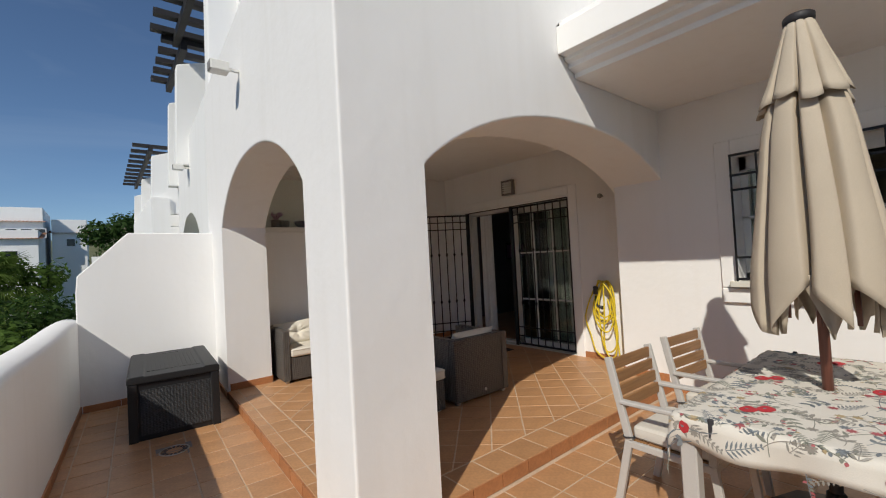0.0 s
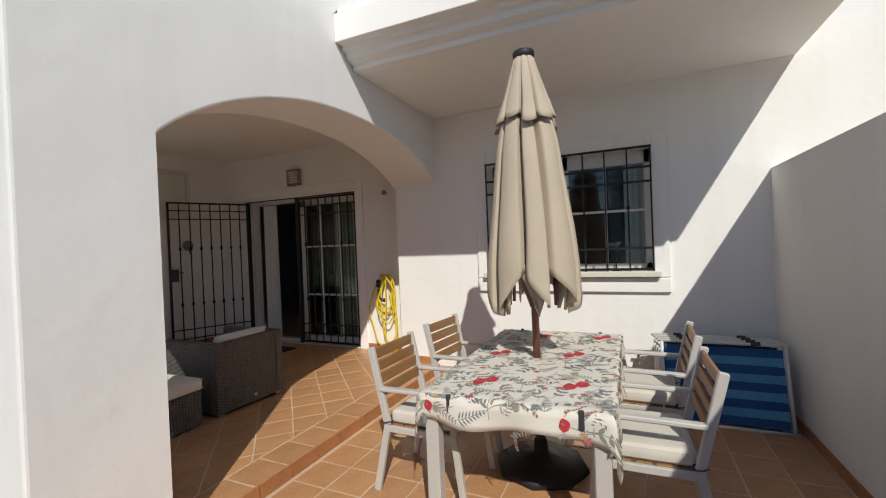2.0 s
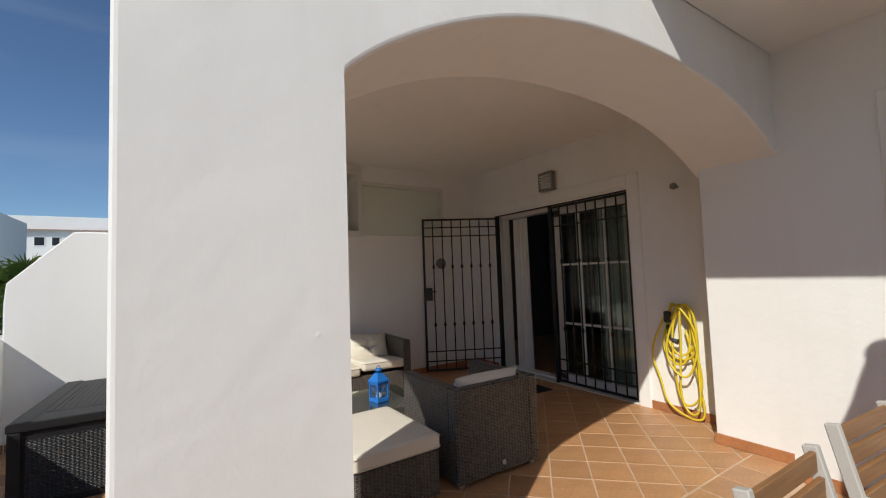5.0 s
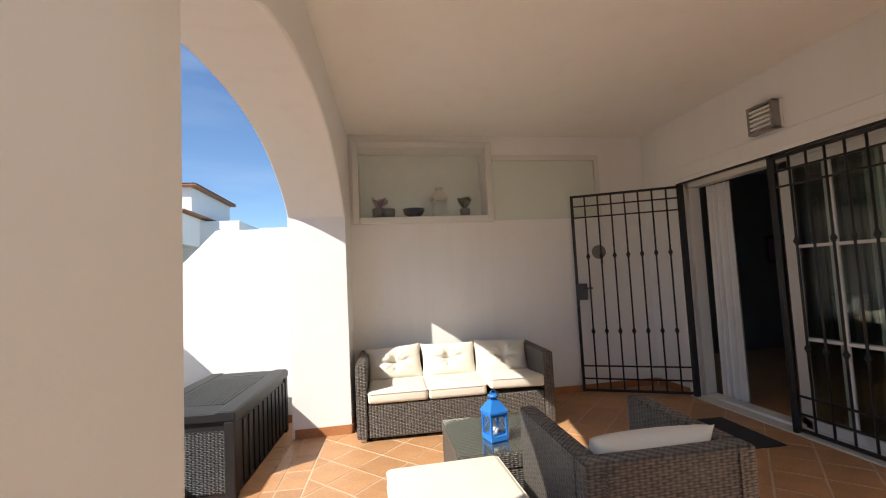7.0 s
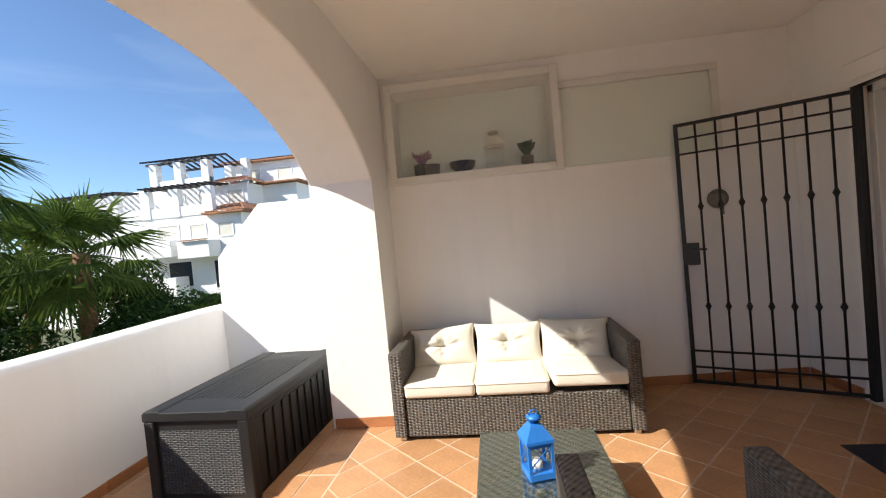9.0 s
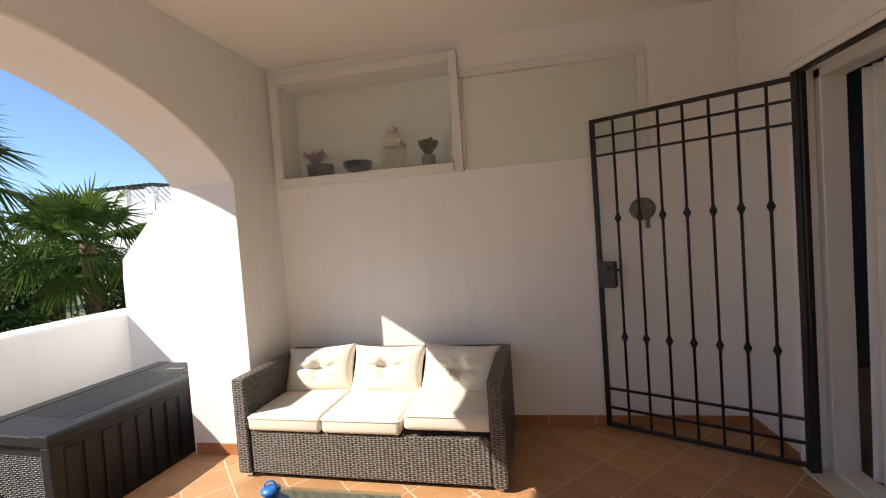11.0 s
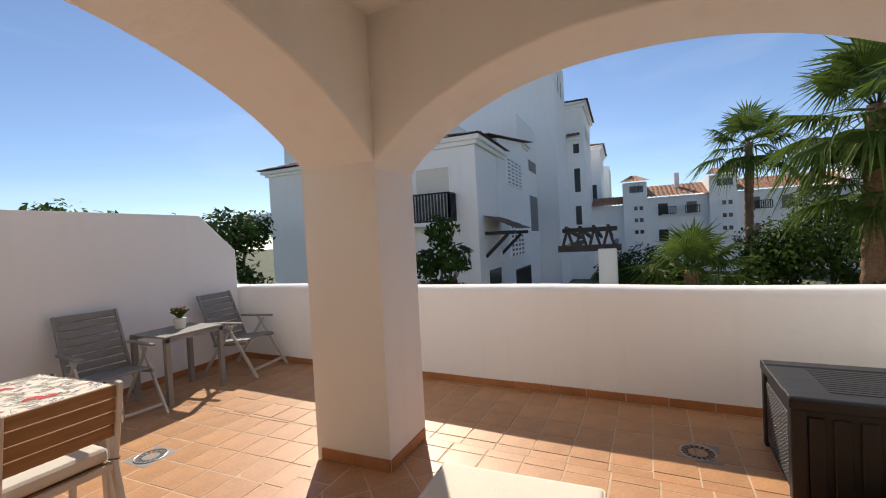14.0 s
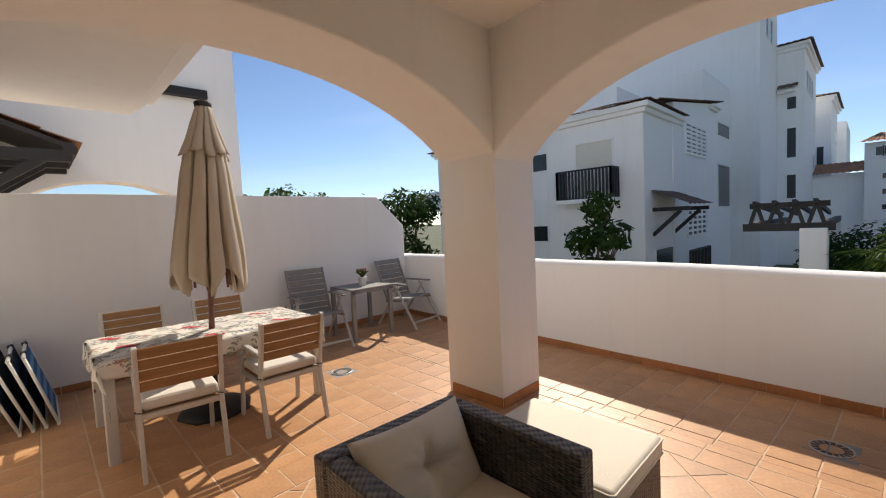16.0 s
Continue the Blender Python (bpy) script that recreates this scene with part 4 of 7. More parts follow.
def wicker_seat(name, label, W, D, H, seats, m, cat, seat_h=0.265, arm=0.085, back=0.09, face=1):
    """Sofa or armchair: x across, back along -y, front at +y."""
    s = thing(name, m, label, cat, "wicker garden set")
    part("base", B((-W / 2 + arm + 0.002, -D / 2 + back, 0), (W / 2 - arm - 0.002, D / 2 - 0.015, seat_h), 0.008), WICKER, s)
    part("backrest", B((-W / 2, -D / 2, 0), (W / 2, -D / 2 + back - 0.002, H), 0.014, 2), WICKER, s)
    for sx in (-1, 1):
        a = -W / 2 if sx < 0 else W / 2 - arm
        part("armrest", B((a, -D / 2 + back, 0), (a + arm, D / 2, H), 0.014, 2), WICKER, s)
    for sx in (-1, 1):
        for sy in (-1, 1):
            foot(s, sx * (W / 2 - 0.05), sy * (D / 2 - 0.05))
    for k in (-1, 1):
        part("corner_strand", add_beam(bmesh.new(), (k * (W / 2 - 0.075), -D / 2 - 0.002, 0.01), (k * (W / 2 - 0.075), -D / 2 - 0.002, H - 0.02), 0.008, 0.008), WICKER, s)
    part("badge", add_lathe(bmesh.new(), [(0.016, 0), (0.016, 0.004), (0.012, 0.005)], (0, 0, 0), 12), STEEL, s).matrix_local = pose(0.02, -D / 2 - 0.001, 0.06, 90)
    return s


def wicker_sofa():
    W, D, H = 1.65, 0.73, 0.585
    m = pose(2.515, 5.065 + D / 2, F + 0.035, 0, 0, 180 - 2.5)
    s = wicker_seat("wicker_sofa", "dark grey wicker three-seat sofa against the white wall", W, D, H, 3, m, "sofa")
    sw_ = (W - 0.18) / 3
    for k in range(3):
        x = 0.5 * 0 + (k - 1) * sw_
        c = thing("seat_cushion", m @ pose(-x, 0.085, 0.27 + (0.02 if k == 2 else 0), (3 if k == 2 else 0), (-2 if k == 2 else 0), (4 if k == 2 else 0)), "cream boxed seat cushion on the wicker sofa", "cushion", "sofa seat cushions")
        part("pad", pad(sw_ - 0.006, 0.57, 0.095), CREAM, c)
        part("piping", piping(sw_ - 0.006, 0.57, 0.08), CREAM, c)
        b = thing("back_cushion", m @ pose(-x + (0.02, 0, -0.01)[k], -0.150, 0.478, 63, (-3, 1, 2)[k], 180 + (3, 0, -4)[k]), "cream tufted back cushion on the wicker sofa", "cushion", "sofa back cushions")
        part("cover", cushion(0.53, 0.335, 0.19, (((0.02, 0.0),), ((-0.04, 0.05),), ((0.05, -0.05),))[k]), CREAM, b)


wicker_sofa()


def wicker_armchair():
    W, D, H = 0.69, 0.71, 0.575
    m = pose(2.90, 3.395, F + 0.035, 0, 0, -1)
    s = wicker_seat("wicker_armchair", "dark grey wicker armchair turned towards the sofa", W, D, H, 1, m, "armchair")
    c = thing("seat_cushion", m @ pose(0, 0.03, 0.27), "cream boxed seat cushion in the armchair", "cushion")
    part("pad", pad(W - 0.18, 0.60, 0.085), CREAM, c)
    part("piping", piping(W - 0.18, 0.60, 0.07), CREAM, c)
    b = thing("back_cushion", m @ pose(0.0, -0.165, 0.455, -64, 0, 0), "cream tufted back cushion leaning in the armchair", "cushion")
    part("cover", cushion(0.54, 0.37, 0.18, ((0.0, 0.0),)), CREAM, b)


wicker_armchair()


def wicker_ottoman():
    m = pose(2.16, 3.41, F + 0.02, 0, 0, 1)
    o = thing("wicker_ottoman", m, "dark grey wicker footstool beside the armchair", "footstool", "wicker garden set")
    part("base", B((-0.27, -0.34, 0), (0.27, 0.34, 0.265), 0.01, 2), WICKER, o)
    for sx in (-1, 1):
        for sy in (-1, 1):
            foot(o, sx * 0.22, sy * 0.29)
    c = thing("footstool_cushion", m @ pose(0, 0, 0.267), "thick cream cushion on the wicker footstool", "cushion")
    part("pad", pad(0.56, 0.70, 0.095), CREAM, c)
    part("piping", piping(0.56, 0.70, 0.08), CREAM, c)
    part("piping", piping(0.56, 0.70, 0.018), CREAM, c)


wicker_ottoman()


def coffee_table():
    m = pose(2.575, 4.265, F, 0, 0, -1.5)
    t = thing("coffee_table", m, "dark wicker coffee table with a clear glass top", "table", "wicker garden set")
    hx, hy = 0.305, 0.31
    part("frame", B((-hx, -hy, 0.20), (hx, hy, 0.29), 0.01), WICKER, t)
    for sx in (-1, 1):
        for sy in (-1, 1):
            part("leg", B((sx * (hx - 0.03) - 0.03, sy * (hy - 0.03) - 0.03, 0), (sx * (hx - 0.03) + 0.03, sy * (hy - 0.03) + 0.03, 0.20), 0.006), WICKER, t)
            foot(t, sx * (hx - 0.03), sy * (hy - 0.03))
    for k, (lo, hi) in enumerate((((-hx + 0.06, -hy + 0.004, 0.02), (hx - 0.06, -hy + 0.03, 0.20)), ((-hx + 0.06, hy - 0.03, 0.02), (hx - 0.06, hy - 0.004, 0.20)), ((-hx + 0.004, -hy + 0.06, 0.02), (-hx + 0.03, hy - 0.06, 0.20)), ((hx - 0.03, -hy + 0.06, 0.02), (hx - 0.004, hy - 0.06, 0.20)))):
        part("side_panel", B(lo, hi, 0.004), WICKER, t)
    part("glass_top", B((-hx + 0.004, -hy + 0.004, 0.296), (hx - 0.004, hy - 0.004, 0.302), 0.001), TABLEGLASS, t, "clear glass plate").visible_shadow = False


coffee_table()

# ---- storage box and mats ----
def storage_box():
    W, D, H = 0.71, 1.28, 0.51
    m = pose(0.605, 5.30, 0.0, 0, 0, -4)
    b = thing("storage_box", m, "black plastic garden storage box with a woven-look panel", "storage box")
    bm = bmesh.new()
    add_box(bm, (-W / 2 + 0.02, -D / 2 + 0.02, 0), (W / 2 - 0.02, D / 2 - 0.02, H), 0.012, 2)
    part("body", bm, PLASTIC, b)
    for sy in (-1, 1):
        y = sy * (D / 2 - 0.018)
        part("end_panel", B((-W / 2 + 0.09, min(y, y + sy * 0.008), 0.05), (W / 2 - 0.06, max(y, y + sy * 0.008), H - 0.06), 0.004), WICKER_BOX, b, "woven-look panel")
        for sx in (-1, 1):
            part("corner_post", B((sx * (W / 2 - 0.035) - 0.035, sy * (D / 2 - 0.035) - 0.035, 0), (sx * (W / 2 - 0.035) + 0.035, sy * (D / 2 - 0.035) + 0.035, H), 0.01, 2), PLASTIC, b)
    for sx in (-1, 1):
        for k in range(11):
            y = -D / 2 + 0.11 + k * (D - 0.22) / 10
            x = sx * (W / 2 - 0.018)
            part("rib", B((min(x, x + sx * 0.010), y - 0.036, 0.03), (max(x, x + sx * 0.010), y + 0.036, H - 0.04), 0.006), PLASTIC, b)
    lid = bmesh.new()
    prof = [(-W / 2 - 0.005, H), (-W / 2 - 0.005, H + 0.05), (-W / 2 + 0.012, H + 0.065), (-0.24, H + 0.067), (-0.23, H + 0.058), (0, H + 0.060), (0.23, H + 0.058), (0.24, H + 0.067), (W / 2 - 0.012, H + 0.065), (W / 2 + 0.005, H + 0.05), (W / 2 + 0.005, H)]
    rings = [[lid.verts.new((x, y, z)) for x, z in prof] for y in (-D / 2 - 0.005, D / 2 + 0.005)]
    for k in range(len(prof) - 1):
        lid.faces.new((rings[0][k], rings[0][k + 1], rings[1][k + 1], rings[1][k]))
    lid.faces.new(rings[0]); lid.faces.new(rings[1]); lid.faces.new((rings[0][0], rings[0][-1], rings[1][-1], rings[1][0]))
    lo = part("lid", lid, PLASTIC, b, "black moulded lid")
    soften(lo, 0.008, 2, 25)
    for k in range(12):
        x = -0.2 + k * 0.4 / 11
        z = H + 0.060
        rb = part("lid_slat", B((x - 0.014, -D / 2 + 0.20, z - 0.004), (x + 0.014, D / 2 - 0.24, z + 0.0022), 0.001), PLASTIC, b)
    part("lid_grip", B((-0.085, D / 2 - 0.165, H + 0.052), (0.085, D / 2 - 0.125, H + 0.0625), 0.004), IRON, b, "sunken black grip slot")


storage_box()
dm = thing("door_mat", pose(4.46, 4.50, F, 0, 0, -3), "charcoal doormat on the tiles before the door", "mat")
part("mat_body", B((-0.20, -0.30, 0), (0.20, 0.30, 0.012), 0.004), MAT, dm)


# ---- dining corner ----
TX0, TX1, TY0, TY1, TZ = 2.09, 3.67, 0.06, 0.965, 0.70
def dining_table():
    t = thing("dining_table", pose((TX0 + TX1) / 2, (TY0 + TY1) / 2, 0), "pale grey metal dining table under a floral cloth", "table")
    w, d = (TX1 - TX0) / 2 - 0.012, (TY1 - TY0) / 2 - 0.012
    part("tabletop", B((-w, -d, TZ - 0.035), (w, d, TZ - 0.006), 0.004), ALU, t)
    for sx in (-1, 1):
        for sy in (-1, 1):
            part("leg", B((sx * (w - 0.04) - 0.035, sy * (d - 0.04) - 0.035, 0), (sx * (w - 0.04) + 0.035, sy * (d - 0.04) + 0.035, TZ - 0.035), 0.006), ALU, t)
    for sy in (-1, 1):
        part("apron", B((-w + 0.08, sy * (d - 0.04) - 0.012, TZ - 0.10), (w - 0.08, sy * (d - 0.04) + 0.012, TZ - 0.036), 0.003), ALU, t)
    for sx in (-1, 1):
        part("end_apron", B((sx * (w - 0.04) - 0.012, -d + 0.08, TZ - 0.10), (sx * (w - 0.04) + 0.012, d - 0.08, TZ - 0.036), 0.003), ALU, t)


dining_table()


def tablecloth():
    c = thing("tablecloth", pose((TX0 + TX1) / 2, (TY0 + TY1) / 2, TZ), "white cotton tablecloth printed with red poppies and grey sprigs", "tablecloth")
    W, D = (TX1 - TX0) / 2, (TY1 - TY0) / 2
    drop = 0.13
    def surf(u, v, lift=0.0):
        """A point of the draped cloth; u and v run over the flat cloth, lift is its distance above the weave."""
        ox, oy = max(0, abs(u) - W), max(0, abs(v) - D)
        sx, sy = math.copysign(1, u), math.copysign(1, v)
        fall = max(ox, oy) + 0.4 * min(ox, oy)
        x = sx * (min(abs(u), W) + (0.008 + lift) * (ox > 0) + 0.016 * math.sin(v * 17 + 2 * sx) * ox / drop * (ox > 0))
        y = sy * (min(abs(v), D) + (0.008 + lift) * (oy > 0) + 0.016 * math.sin(u * 15 + sy) * oy / drop * (oy > 0))
        if ox > 0 and oy > 0:
            x -= sx * 0.035 * oy / drop
            y += sy * 0.02 * ox / drop
            fall *= 1.45
        z = -fall + (0.0025 * math.sin(9 * u + 3) * math.sin(7 * v) if fall == 0 else 0)
        if fall > 0:
            z *= 1 + 0.14 * math.sin(u * 7 + v * 9)
        return (x, y, z + 0.002 + (lift if fall == 0 else 0))
    bm = bmesh.new()
    nx, ny = 64, 44
    grid = [[bm.verts.new(surf((2 * i / nx - 1) * (W + drop), (2 * j / ny - 1) * (D + drop))) for j in range(ny + 1)] for i in range(nx + 1)]
    for i in range(nx):
        for j in range(ny):
            bm.faces.new((grid[i][j], grid[i + 1][j], grid[i + 1][j + 1], grid[i][j + 1])).smooth = True
    ob = part("cloth", bm, CLOTH, c)
    md = ob.modifiers.new("thickness", "SOLIDIFY"); md.thickness = 0.0016
    r = random.Random(8)
    inks = [bmesh.new() for k in PRINTS]
    def shape(b, pts, lift):
        b.faces.new([b.verts.new(surf(u, v, lift)) for u, v in pts])
    def blade(b, u, v, a, length, w, lift):
        """A pointed leaf from (u, v) in direction a."""
        ca, sa = math.cos(a), math.sin(a)
        shape(b, [(u + length * t * ca - w * q * sa, v + length * t * sa + w * q * ca) for t, q in ((0, 0), (0.3, 0.8), (0.6, 0.75), (1, 0), (0.6, -0.75), (0.3, -0.8))], lift)
    def stem(b, u, v, a, length, bend, lift, w=0.0016):
        pts = []
        n = 7
        for k in range(n + 1):
            pts.append((u, v, a))
            u, v, a = u + length / n * math.cos(a), v + length / n * math.sin(a), a + bend / n
        for (p, q, e), (p2, q2, e2) in zip(pts, pts[1:]):
            shape(b, [(p - w * math.sin(e), q + w * math.cos(e)), (p2 - w * math.sin(e2), q2 + w * math.cos(e2)), (p2 + w * math.sin(e2), q2 - w * math.cos(e2)), (p + w * math.sin(e), q - w * math.cos(e))], lift)
        return pts
    def sprig(u, v, a, kind, lift):
        b = inks[kind % 3]
        bend = r.uniform(-1.3, 1.3)
        if kind % 4 == 0:      # fern
            for k, (p, q, e) in enumerate(stem(b, u, v, a, 0.13, bend * 0.5, lift)):
                for sg in (-1, 1):
                    blade(b, p, q, e + sg * 0.95, 0.042 - 0.004 * k, 0.005, lift)
        elif kind % 4 == 1:    # broad leaves in pairs
            pts = stem(b, u, v, a, 0.15, bend, lift)
            for p, q, e in pts[2::2]:
                for sg in (-1, 1):
                    blade(b, p, q, e + sg * 0.8, r.uniform(0.036, 0.05), 0.012, lift)
        elif kind % 4 == 2:    # daisy on a long stem
            p, q, e = stem(b, u, v, a, 0.16, bend, lift)[-1]
            ink = inks[r.choice((1, 2, 3, 3, 4))]
            for k in range(8):
                blade(ink, p, q, e + k * 0.785, 0.024, 0.006, lift + 0.0002)
            blade(b, u + 0.05 * math.cos(a), v + 0.05 * math.sin(a), a + 0.9, 0.045, 0.009, lift)
        else:                  # berries and buds
            pts = stem(b, u, v, a, 0.12, bend, lift)
            for p, q, e in pts[1:]:
                sg = r.choice((-1, 1))
                blade(inks[r.choice((0, 2, 3, 4))], p, q, e + sg * 1.0, 0.020, 0.008, lift + 0.0002)
    cell = 0.072
    nu, nv = int(2 * (W + drop) / cell), int(2 * (D + drop) / cell)
    for i in range(nu):
        for j in range(nv):
            u, v = -W - drop + (i + 0.5) * cell + r.uniform(-0.03, 0.03), -D - drop + (j + 0.5) * cell + r.uniform(-0.03, 0.03)
            sprig(u, v, r.uniform(0, 6.283), r.randrange(12), 0.0011 + 0.0006 * ((i + 2 * j) % 4))
    def poppy(u, v, s_):
        red = bmesh.new()
        a0 = r.uniform(-0.4, 0.4)
        shape(red, [(u + s_ * (1 + 0.10 * math.sin(3 * t + a0) + 0.05 * math.sin(7 * t)) * math.cos(t), v + 0.72 * s_ * (1 + 0.08 * math.sin(4 * t)) * math.sin(t)) for t in [2 * math.pi * k / 20 for k in range(20)]], 0.0042)
        part("printed_poppy", red, POPPY, c, "printed red poppy")
        blade(inks[2], u, v, a0 + 1.2, 0.016, 0.008, 0.0048)
        stem(inks[2], u, v, -1.6 + a0, 0.14, 0.6, 0.0036)
    for u, v in ((-0.54, 0.22), (-0.50, -0.24), (0.02, 0.30), (0.08, -0.16), (0.56, 0.12), (0.62, -0.30)):
        poppy(u, v, 0.046)
        poppy(u + 0.05, v - 0.055, 0.046)
    poppy(-W - 0.07, -D + 0.20, 0.032)
    poppy(-W - 0.06, D - 0.05, 0.030)
    for b, mat in zip(inks, PRINTS):
        tagged(part("printed_sprig", b, mat, c), kind="stuff")
    for k, (x, y) in enumerate(((-W - 0.004, D - 0.16), (-W - 0.004, -D + 0.13), (W + 0.004, D - 0.15), (W + 0.004, -D + 0.15))):
        part("cloth_clip", B((x - 0.007, y - 0.012, -0.075), (x + 0.007, y + 0.012, 0.012), 0.004), DARKGREY, c, "black plastic clip")


tablecloth()


def slat_chair(name, label, m):
    """Stacking armchair: front towards +y."""
    c = thing(name, m, label, "chair", "chairs round the table")
    W, D, SH, BH = 0.50, 0.50, 0.40, 0.845
    hw = W / 2
    for sx in (-1, 1):
        x = sx * (hw - 0.02)
        part("back_post", add_beam(add_beam(bmesh.new(), (x, -D / 2 - 0.06, 0), (x, -D / 2 + 0.03, SH), 0.028, 0.042, 0.004), (x, -D / 2 + 0.03, SH), (x, -D / 2 - 0.07, BH), 0.028, 0.042, 0.004), ALU, c)
        part("front_leg", add_beam(add_beam(bmesh.new(), (x, D / 2, 0), (x, D / 2 - 0.05, SH), 0.028, 0.038, 0.004), (x, D / 2 - 0.05, SH), (x, D / 2 - 0.04, 0.60), 0.028, 0.038, 0.004), ALU, c)
        part("armrest", add_beam(bmesh.new(), (x, -D / 2 - 0.01, 0.605), (x, D / 2 + 0.02, 0.615), 0.045, 0.024, 0.006), ALU, c)
        part("side_rail", add_beam(bmesh.new(), (x, -D / 2 + 0.02, SH - 0.02), (x, D / 2 - 0.05, SH - 0.02), 0.024, 0.036, 0.003), ALU, c)
    for y in (-D / 2 + 0.03, D / 2 - 0.05):
        part("cross_rail", add_beam(bmesh.new(), (-hw + 0.02, y, SH - 0.02), (hw - 0.02, y, SH - 0.02), 0.024, 0.036, 0.003), ALU, c)
    for k in range(4):
        z = 0.585 + k * 0.072
        y = -D / 2 + 0.03 - 0.10 * (z - SH) / (BH - SH)
        part("back_slat", B((-hw + 0.034, y - 0.009, z - 0.0315), (hw - 0.034, y + 0.009, z + 0.0315), 0.003), SLAT, c, "brown wood-look slat")
    for k in range(5):
        y = -D / 2 + 0.08 + k * 0.085
        part("seat_slat", B((-hw + 0.034, y - 0.036, SH - 0.012), (hw - 0.034, y + 0.036, SH + 0.002), 0.003), SLAT, c)
    part("seat_pad", add_box(bmesh.new(), (-hw + 0.03, -D / 2 + 0.04, SH + 0.006), (hw - 0.03, D / 2 - 0.02, SH + 0.085), 0.034, 3), SEATPAD, c, "off-white seat pad")
    for sx in (-1, 1):
        part("pad_tie", add_tube(bmesh.new(), [(sx * (hw - 0.02) + 0.024 * math.cos(t), -D / 2 + 0.028 + 0.03 * math.sin(t), SH + 0.02 + 0.004 * math.sin(2 * t)) for t in [2 * math.pi * k / 12 for k in range(12)]], 0.004, 6, True), DARKGREY, c, "black tie band")
    return c


LB = "pale grey metal armchair with brown slats and an off-white pad"
ch0 = slat_chair("slat_chair", LB, pose(2.545, 1.075, 0, 0, 0, 178.5))
for x, y, rz in ((3.26, 1.065, 174.5), (2.565, -0.045, 1), (3.30, -0.055, -1)):
    copy_thing(ch0, pose(x, y, 0, 0, 0, rz))


def parasol():
    px, py = 2.895, 0.535
    p = thing("parasol", pose(px, py, 0), "closed beige canvas parasol standing through the table", "parasol")
    lean = -0.085
    part("pole", add_tube(bmesh.new(), [(0, 0, 0.30), (0.5 * lean, 0, 1.3), (lean, 0, 2.52)], 0.023, 14), POLEWOOD, p, "red-brown wooden pole")
    part("lower_pole", add_tube(bmesh.new(), [(0, 0, 0.06), (0, 0, 0.36)], 0.028, 14), DARKGREY, p)
    base = add_lathe(bmesh.new(), [(0.28, 0.0), (0.29, 0.015), (0.28, 0.045), (0.15, 0.075), (0.05, 0.10), (0.04, 0.18), (0.034, 0.185)], (0, 0, 0), 8)
    part("base", base, PLASTIC, p, "black weighted parasol base")
    rg = random.Random(12)
    folds = 10
    cuts = [2 * math.pi * (k + rg.uniform(-0.24, 0.24)) / folds for k in range(folds)]
    hang = [(rg.uniform(1.10, 1.20), rg.choice((-1, 1)) * rg.uniform(0.05, 0.14), rg.uniform(0.6, 1.25)) for k in range(folds)]
    def fold_at(a):
        """Which slack fold of cloth the angle lies in, and how far along it."""
        a %= 2 * math.pi
        for k in range(folds):
            lo, hi = cuts[k], cuts[(k + 1) % folds]
            width = (hi - lo) % (2 * math.pi)
            t = ((a - lo) % (2 * math.pi)) / width
            if t < 1:
                return k, t
        return 0, 0.0
    def skirt(z_top, hem, radius, depth, rows, n=264):
        b = bmesh.new()
        cols = []
        for k in range(n):
            a = 2 * math.pi * k / n
            i, t = fold_at(a)
            tuck = max(math.exp(-(t / 0.10) ** 2), math.exp(-((1 - t) / 0.055) ** 2))
            zb = hem(i, t)
            col = []
            for m_ in range(rows + 1):
                q = m_ / rows
                z = z_top + (zb - z_top) * q
                rr = radius(z) * (1 + 0.05 * hang[i][2] * math.sin(math.pi * t) - depth(q) * hang[i][2] * tuck + 0.012 * math.sin(3 * a + 9 * q))
                a2 = a + 0.05 * math.sin(4 * q + i)
                col.append(b.verts.new((lean * z / 2.52 + rr * math.cos(a2), rr * math.sin(a2), z)))
            cols.append(col)
        for k in range(n):
            p_, q_ = cols[k], cols[(k + 1) % n]
            for m_ in range(rows):
                b.faces.new((p_[m_], q_[m_], q_[m_ + 1], p_[m_ + 1])).smooth = True
        return b
    def canvas(name, b, label):
        ob = part(name, b, CANOPY, p, label)
        md = ob.modifiers.new("cloth", "SOLIDIFY"); md.thickness = 0.003
    def lower(z):
        pts = ((2.26, 0.105), (2.16, 0.150), (2.0, 0.182), (1.8, 0.208), (1.55, 0.240), (1.3, 0.268), (1.0, 0.285))
        for (z1, r1), (z0, r0) in zip(pts, pts[1:]):
            if z >= z0:
                return r1 + (r0 - r1) * (z1 - z) / (z1 - z0)
        return pts[-1][1]
    canvas("canopy", skirt(2.26, lambda i, t: hang[i][0] + hang[i][1] * (2 * t - 1), lower, lambda q: 0.42 - 0.16 * q, 22), "folded beige canvas hanging in slack pleats")
    canvas("vent_flounce", skirt(2.555, lambda i, t: 2.165 + 0.025 * math.sin(2.1 * i) - 0.022 * math.sin(math.pi * t), lambda z: 0.056 + 0.30 * (2.555 - z) + 0.06 * max(0, 2.25 - z), lambda q: 0.10 + 0.18 * q, 10), "beige vent flounce")
    for k in range(6):
        fl = bmesh.new()
        a = 2 * math.pi * k / 6 + 0.35
        half, tip = rg.uniform(0.42, 0.55), rg.uniform(0.965, 1.03)
        rows_ = []
        for m_ in range(6):
            q = m_ / 5
            rr = 0.235 - 0.04 * q
            rows_.append([fl.verts.new((lean * 0.45 + rr * (1 + 0.06 * math.sin(5 * e)) * math.cos(a + e * half * (1 - 0.97 * q)), rr * (1 + 0.06 * math.sin(5 * e)) * math.sin(a + e * half * (1 - 0.97 * q)), 1.30 + (tip - 1.30) * q)) for e in (-1, -0.5, 0, 0.5, 1)])
